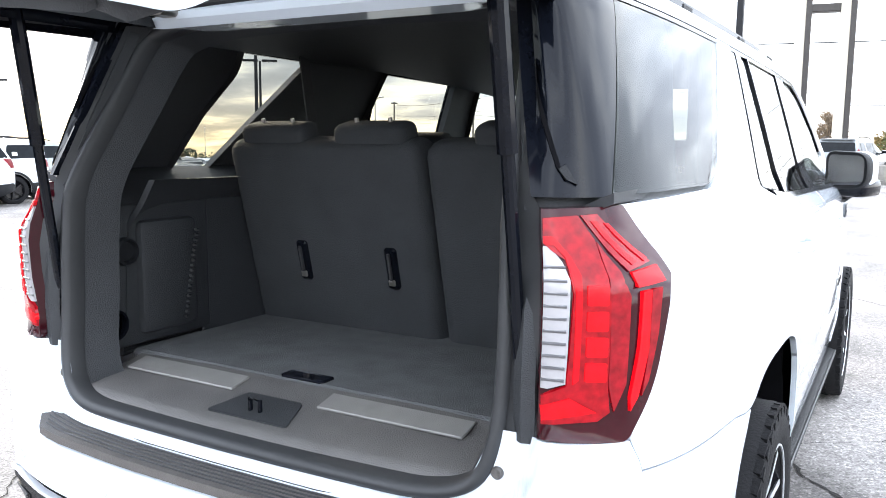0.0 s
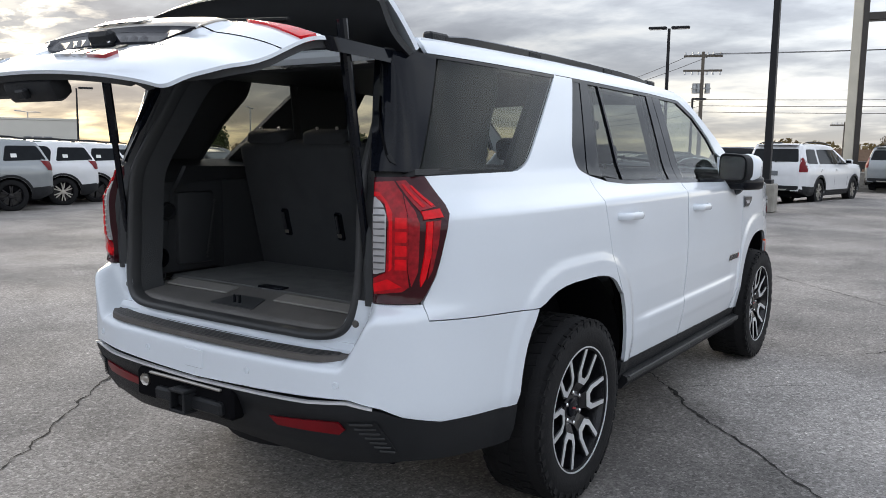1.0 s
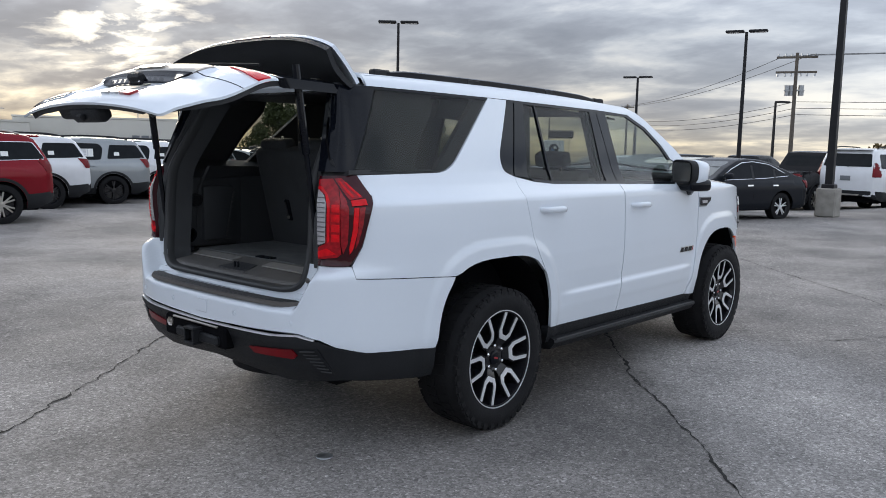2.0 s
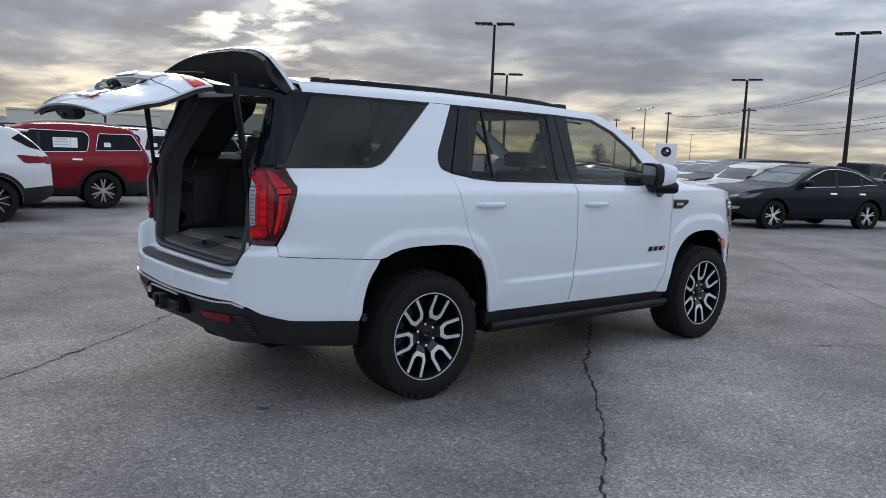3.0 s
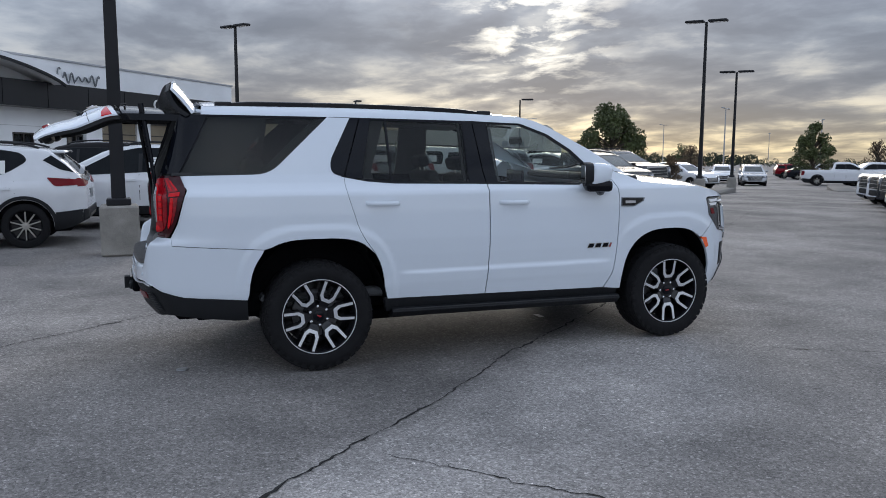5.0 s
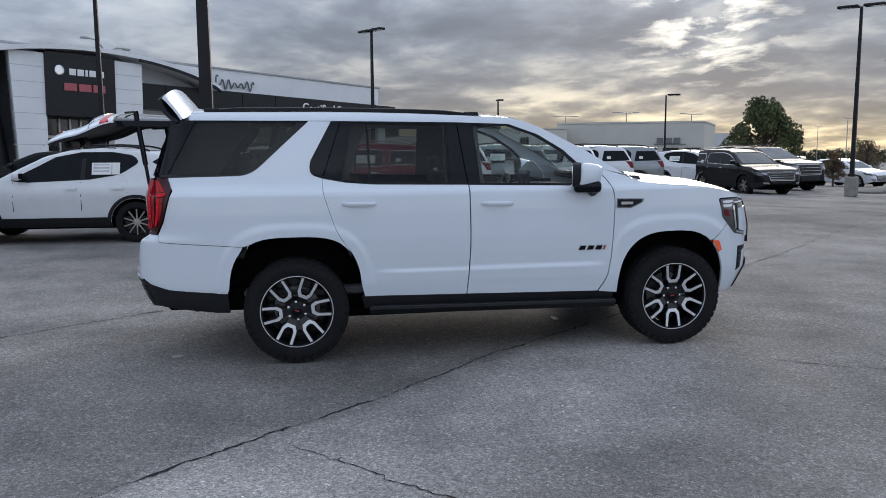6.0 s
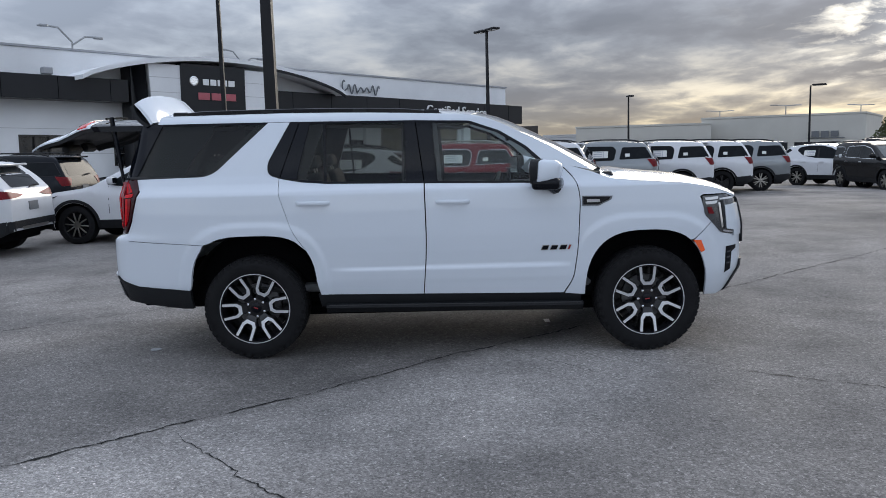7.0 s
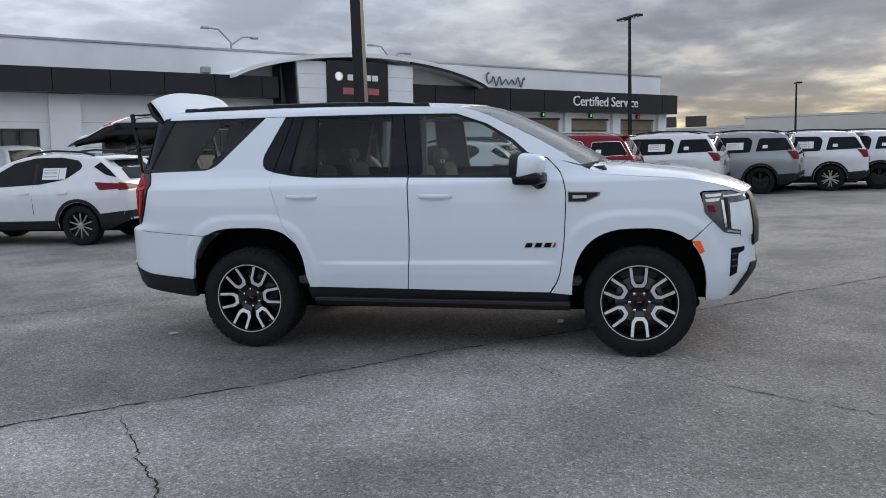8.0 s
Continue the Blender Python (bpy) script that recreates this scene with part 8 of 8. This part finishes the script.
panel = part("sign_panel", Geo().box(-0.75, 2.15, -1.42, -1.0, 2.95, 5.28, 0.01), M["fascia"], hall, "tall black sign panel with plain emblem bars")
for i, (x, w_) in enumerate(((0.60, 0.27), (0.93, 0.27), (1.26, 0.11), (1.43, 0.27), (1.76, 0.29))):
    part("sign_bar", Geo().box(x - 0.42, x - 0.42 + w_, -1.46, -1.42, 4.48, 4.72, 0.01), M["signwhite"], panel)
for i in range(3):
    part("sign_bar", Geo().box(-0.05 + i * 0.60, 0.47 + i * 0.60, -1.46, -1.42, 3.90, 4.18, 0.01), M["signred"], panel)
part("emblem", Geo().lathe_x([(0.0, 0.20), (0.04, 0.19), (0.045, 0.15), (0.03, 0.14), (0.03, 0)], 24, Matrix.Translation((-0.22, -1.42, 4.62)) @ Matrix.Rotation(radians(-90), 4, "Z")), M["chrome"], panel)
part("entrance_doors", Geo().box(-0.65, 2.05, -0.50, -0.45, -0.4, 2.9), M["darkglass"], hall, "dark glazed entrance doors")
g = Geo()
for xx in (-0.65, 0.25, 0.7, 1.15, 2.05):
    g.box(xx - 0.04, xx + 0.04, -0.56, -0.44, -0.4, 2.9)
g.box(-0.65, 2.05, -0.56, -0.44, 2.15, 2.25)
part("door_frame", g, M["satin"], hall)
for ob in hall.children:
    if ob.name.split(".")[0] in ("entrance_block", "pylon", "pylon_edge", "sign_panel", "entrance_doors", "door_frame"):
        ob.location.x = -0.95
# the bowed canopy edge over the entrance
arc_ = [(-5.6 + 12.1 * t, 4.42 + 1.02 * (1 - (2 * t - 1) ** 2) ** 0.8 if 0 < t < 1 else 4.42) for t in np.linspace(0, 1, 41)]
loops = []
for x, z in arc_:
    loops.append([(x, -1.6, z), (x, -1.6, z + 0.16), (x, 0.4, z + 0.16), (x, 0.4, z)])
part("canopy", Geo().rings(loops), M["wallwhite"], hall, "white bowed canopy over the entrance", angle=30)
loops = [[(x, -0.2, max(4.3, 4.3)), (x, -0.2, z), (x, 0.36, z), (x, 0.36, 4.3)] for x, z in arc_]
part("canopy_infill", Geo().rings(loops), M["wallwhite"], hall)
part("canopy_shadow_edge", Geo().rings([[(x, -1.62, z - 0.10), (x, -1.62, z), (x, -1.5, z), (x, -1.5, z - 0.10)] for x, z in arc_[26:]]), M["fascia"], hall)
# script sign as one plain wavy line, and the service lettering
wave = [(7.95 + 0.10 * math.cos(t), 0.26, 5.06 + 0.26 * math.sin(t)) for t in np.linspace(0.9, 5.2, 14)]
wave += [(8.15 + 2.15 * t, 0.26, 4.93 + (0.10 + 0.13 * (math.sin(9 * t) > 0.35)) * math.sin(34 * t)) for t in np.linspace(0, 1, 70)]
part("script_line", Geo().tube(wave, 0.038, 6), M["signgrey"], hall, "dark script sign drawn as a wavy line")


def lettering(text, size, depth, m, material, parent, name="lettering", label=""):
    cu = bpy.data.curves.new(name, "FONT")
    cu.body, cu.size, cu.extrude, cu.align_x, cu.align_y = text, size, depth, "CENTER", "CENTER"
    tmp = bpy.data.objects.new(name, cu)
    scene.collection.objects.link(tmp)
    me = bpy.data.meshes.new_from_object(tmp.evaluated_get(bpy.context.evaluated_depsgraph_get()))
    bpy.data.objects.remove(tmp)
    bpy.data.curves.remove(cu)
    me.materials.clear()
    me.materials.append(material)
    ob = new(name, me)
    ob.parent, ob.matrix_basis = parent, m
    if label:
        ob["label"] = label
    return ob


lettering("Certified Service", 0.72, 0.03, Matrix.Translation((14.95, -0.93, 3.98)) @ Matrix.Rotation(radians(90), 4, "X"), M["signwhite"], hall, "service_lettering", "white raised letters reading Certified Service")
for x, y in ((4.0, 3.0), (-4.6, 1.5)):
    part("roof_lamp", Geo().tube([(x, y, 5.0), (x, y, 6.1), (x - 0.5, y, 6.6), (x - 1.0, y, 6.65)], 0.04, 6).tube([(x, y, 6.0), (x + 0.5, y, 6.35), (x + 0.95, y, 6.38)], 0.04, 6).box(x - 1.25, x - 0.9, y - 0.1, y + 0.1, 6.58, 6.68, 0.03).box(x + 0.85, x + 1.2, y - 0.1, y + 0.1, 6.3, 6.4, 0.03), M["galv"], hall)
part("flood_lamp", Geo().box(-6.6, -6.25, -0.7, -0.4, 4.6, 4.85, 0.03), M["farroof"], hall)


# ---- far buildings ----
def far_block(name, az, dist, w, d, h, turn, label, eye=E45, mt="greywall", windows=0, roofunits=0):
    x, y = eye[0] + dist * math.sin(radians(az)), eye[1] + dist * math.cos(radians(az))
    z0 = fall(x, y)
    b = thing(name, label, "building", pose(x, y, z0, 0, 0, turn), "far buildings")
    part("wall", Geo().box(-w / 2, w / 2, 0, d, -0.5, h, 0.05), M[mt], b)
    part("parapet", Geo().box(-w / 2 - 0.04, w / 2 + 0.04, -0.04, d + 0.04, h, h + 0.16), M[mt], b)
    for i in range(windows):
        xx = -w / 2 + w * (i + 0.5) / windows
        wi = part("window", Geo().box(xx - w * 0.36 / windows, xx + w * 0.36 / windows, -0.06, 0.02, 0.3, h * 0.55), M["darkglass"], b)
        part("mullion", Geo().box(xx - 0.05, xx + 0.05, -0.1, 0.0, 0.3, h * 0.55), M["bronze"], wi)
    for i in range(roofunits):
        part("roof_unit", Geo().box(-w / 2 + 3 + i * 3.2, -w / 2 + 5.2 + i * 3.2, 2, 4.5, h + 0.25, h + 1.4, 0.05), M["bronze"], b)
    return b


E65 = (7.26, 0.86)
far_show = far_block("showroom_far", -68.0, 78, 13.5, 20, 5.0, 67.2 - 8, "beige flat-roofed showroom with a glazed front", E65, "beigewall", 7)
far_block("workshop_far", -76.6, 74, 11.5, 18, 4.2, 76.6, "low beige workshop beside the far showroom", E65, "beigewall")
far_block("shed_far", -84.6, 92, 14, 14, 3.7, 84.6, "low pale shed with roof units", E65, "greywall", 0, 2)
for i in range(3):
    part("sign_bar", Geo().box(2.6 + i * 0.75, 3.2 + i * 0.75, -0.14, -0.02, 3.15, 3.65), M["signgrey"], far_show)
part("sign_rail", Geo().box(2.4, 5.2, -0.12, -0.02, 3.02, 3.10), M["signgrey"], far_show)
far_block("house_far", -8.6, 120, 14, 10, 3.6, 8, "low brown brick house beyond the road", (1.8, -2.8), "brick", 4)
far_block("warehouse_far", -70.5, 150, 60, 30, 5.9, 71, "long pale warehouse on the skyline", (4.2, -3.5), "greywall")
far_block("house_far", 4.0, 95, 16, 9, 3.4, -5, "low cream building beyond the road", (1.8, -2.8), "cream", 5)

# tall sign structure on a low wall
mon = thing("sign_tower", "tall open metal sign structure on a low concrete plinth", "sign", pose(-2.4, 35.9, fall(-2.4, 35.9), 0, 0, 8))
part("plinth", Geo().box(-1.6, 5.4, -0.7, 0.7, 0, 0.82, 0.03), M["concrete"], mon)
part("plinth_step", Geo().box(-1.9, 5.8, -1.0, 1.0, -0.1, 0.22, 0.03), M["kerb"], mon)
for x in (-0.75, 0.95, 3.5, 5.0):
    part("upright", Geo().box(x - 0.28, x + 0.10, -0.3, 0.3, 0.82, 10.2, 0.02), M["cream"], mon)
    part("upright_edge", Geo().box(x + 0.10, x + 0.32, -0.32, 0.32, 0.82, 10.2, 0.01), M["bronze"], mon)
for z in (0.95, 7.15, 9.6):
    part("cross_bar", Geo().box(-0.75, 0.95, -0.28, 0.28, z, z + 0.32, 0.02), M["bronze"], mon)

# roundel sign board
rb = thing("roadside_sign", "white roadside board with a dark round emblem", "sign", pose(-43.0, 67.0, fall(-43, 67), 0, 0, 36))
part("board", Geo().box(-1.05, 1.05, -0.15, 0.15, 0.6, 4.15, 0.05), M["signwhite"], rb)
part("foot", Geo().box(-0.9, 0.9, -0.12, 0.12, -0.2, 0.6), M["concrete"], rb)
emb = part("emblem", Geo().lathe_x([(0.0, 0.50), (0.05, 0.48), (0.05, 0.30), (0.03, 0.29), (0.03, 0)], 32, Matrix.Translation((0, -0.15, 3.30)) @ Matrix.Rotation(radians(-90), 4, "Z")), M["fascia"], rb)
for q in range(2):
    part("emblem_quarter", Geo().prism([(0, 0)] + [(0.27 * math.cos(t), 0.27 * math.sin(t)) for t in np.linspace(q * math.pi, q * math.pi + math.pi / 2, 8)], 0.02, Matrix.Translation((0, -0.185, 3.30)) @ Matrix.Rotation(radians(90), 4, "X")), M["signblue" if q else "signwhite"], emb)

# kerbed island along the drive
isl = Geo().rings([[(x * k, y * k, z) for x, y in rounded([(-5.5, -1.1, 1.0), (5.5, -1.1, 1.0), (5.5, 1.1, 1.0), (-5.5, 1.1, 1.0)])] for z, k in ((-0.1, 1.0), (0.13, 1.0), (0.15, 0.985))])
for x, y, a, k in ((-14.6, 24.6, 137, 0.72), (-22.6, 23.4, 131, 0.42), (-27.7, 36.3, 137, 0.55)):
    ob = tagged(part("kerb_island", isl, M["kerb"]), "pale concrete kerbed island in the car park", "kerb", kind="structure")
    ob.matrix_basis = pose(x, y, fall(x, y), 0, 0, a) @ Matrix.Diagonal((k, k, 1, 1))


# ---- trees ----
def leaf_cloud(centres, count, size, rnd):
    g = Geo()
    for cx, cy, cz, r in centres:
        for _ in range(int(count * r * r)):
            while True:
                d = Vector((rnd.uniform(-1, 1), rnd.uniform(-1, 1), rnd.uniform(-1, 1)))
                if 0.25 < d.length < 1:
                    break
            d = d.normalized() * d.length ** 0.8 * r
            p = Vector((cx, cy, cz)) + d
            a = Vector((rnd.gauss(0, 1), rnd.gauss(0, 1), rnd.gauss(0, 0.6))).normalized()
            b = a.orthogonal().normalized()
            b = Matrix.Rotation(rnd.uniform(0, 6.28), 3, a) @ b
            c = a.cross(b)
            s = size * rnd.uniform(0.6, 1.4)
            k = len(g.v)
            g.v += [tuple(p - b * s), tuple(p + c * s * 0.55), tuple(p + b * s), tuple(p - c * s * 0.55)]
            g.f.append((k, k + 1, k + 2, k + 3))
    return g


def tree(x, y, h, r, seed, leafmat="leaf", label="young green tree with a rounded uneven crown", shape=1.0, dens=420):
    rnd = random.Random(seed)
    z0 = fall(x, y)
    t = thing("tree", label, "tree", pose(x, y, z0, 0, 0, rnd.uniform(0, 360)), "trees")
    g = Geo().tube([(0, 0, -0.1), (0.03, 0, h * 0.3), (0.0, 0.04, h * 0.62), (0, 0, h * 0.86)], [0.035 * h * 0.8, 0.028 * h * 0.8, 0.014 * h, 0.004 * h], 8)
    centres = []
    for i in range(96):
        f = rnd.uniform(0.24, 0.97)
        a = rnd.uniform(0, 6.28)
        reach = r * min(1.0, 0.55 + (f - 0.24) * 3.2) * (1 - max(0.0, f - 0.36) / 0.66 * 0.88 * shape) * rnd.uniform(0.30, 1.0) ** 0.6
        e = Vector((reach * math.cos(a), reach * math.sin(a), h * f))
        s = Vector((0, 0, h * max(0.22, f - 0.18)))
        g.tube([s, s.lerp(e, 0.6) + Vector((0, 0, 0.02 * h)), e], [0.009 * h, 0.006 * h, 0.0025 * h], 5)
        centres.append((e.x, e.y, e.z, r * rnd.uniform(0.10, 0.24) * (1.15 - 0.35 * f)))
    part("trunk", g, M["bark"], t)
    part("crown", leaf_cloud(centres, dens / max(0.5, r * r) * 0.85, 0.030 * h ** 0.6, rnd), M[leafmat], t)
    return t


tree(-31.4, 23.5, 4.45, 2.35, 11, dens=6000)
tree(-47.7, 54.6, 5.3, 2.1, 12, dens=4200)
tree(-33.5, 29.0, 2.0, 0.8, 13, "leafgold", "small bushy tree with thinning autumn leaves", dens=1400)
tree(-47.5, 62.0, 4.0, 1.5, 14, "leafgold", "thin tree with sparse brown autumn leaves", dens=700)
tree(-39.0, 27.0, 2.7, 0.7, 15, label="slim young tree before the far showroom", dens=900)
tree(-57.0, 49.0, 3.4, 1.6, 16, "leafgold", "low tree with brown autumn leaves", dens=1200)
tree(-66.0, 55.0, 3.6, 1.9, 17, label="green tree at the edge of the car park", dens=1500)
tree(-6.5, 92.0, 6.0, 3.0, 18, "leafgold", "broad tree with yellowing leaves beyond the road", dens=2600)
tree(1.5, 88.0, 6.4, 3.2, 19, label="broad green tree beyond the road", dens=2600)


def far_woods(az0, az1, dist, h, seed, mt, label):
    rnd = random.Random(seed)
    cs = []
    az = az0
    while az < az1:
        d = dist * rnd.uniform(0.92, 1.08)
        x, y = d * math.sin(radians(az)), d * math.cos(radians(az))
        rr = h * rnd.uniform(0.35, 0.6)
        cs.append((x, y, fall(x, y) + rr * 0.9 + rnd.uniform(0, 0.25) * h, rr))
        az += rr * 0.9 / dist * 57.3
    return tagged(part("distant_trees", leaf_cloud(cs, 60, 0.085 * h, rnd), M[mt]), label, "trees", kind="stuff")


far_woods(-64, -47, 300, 4.2, 31, "woods", "low dark line of distant trees")
far_woods(-47, 12, 300, 2.6, 32, "woods", "low dark line of distant trees beyond the road")
far_woods(-12, 4, 150, 5.0, 33, "woodsgold", "distant autumn trees beyond the road")
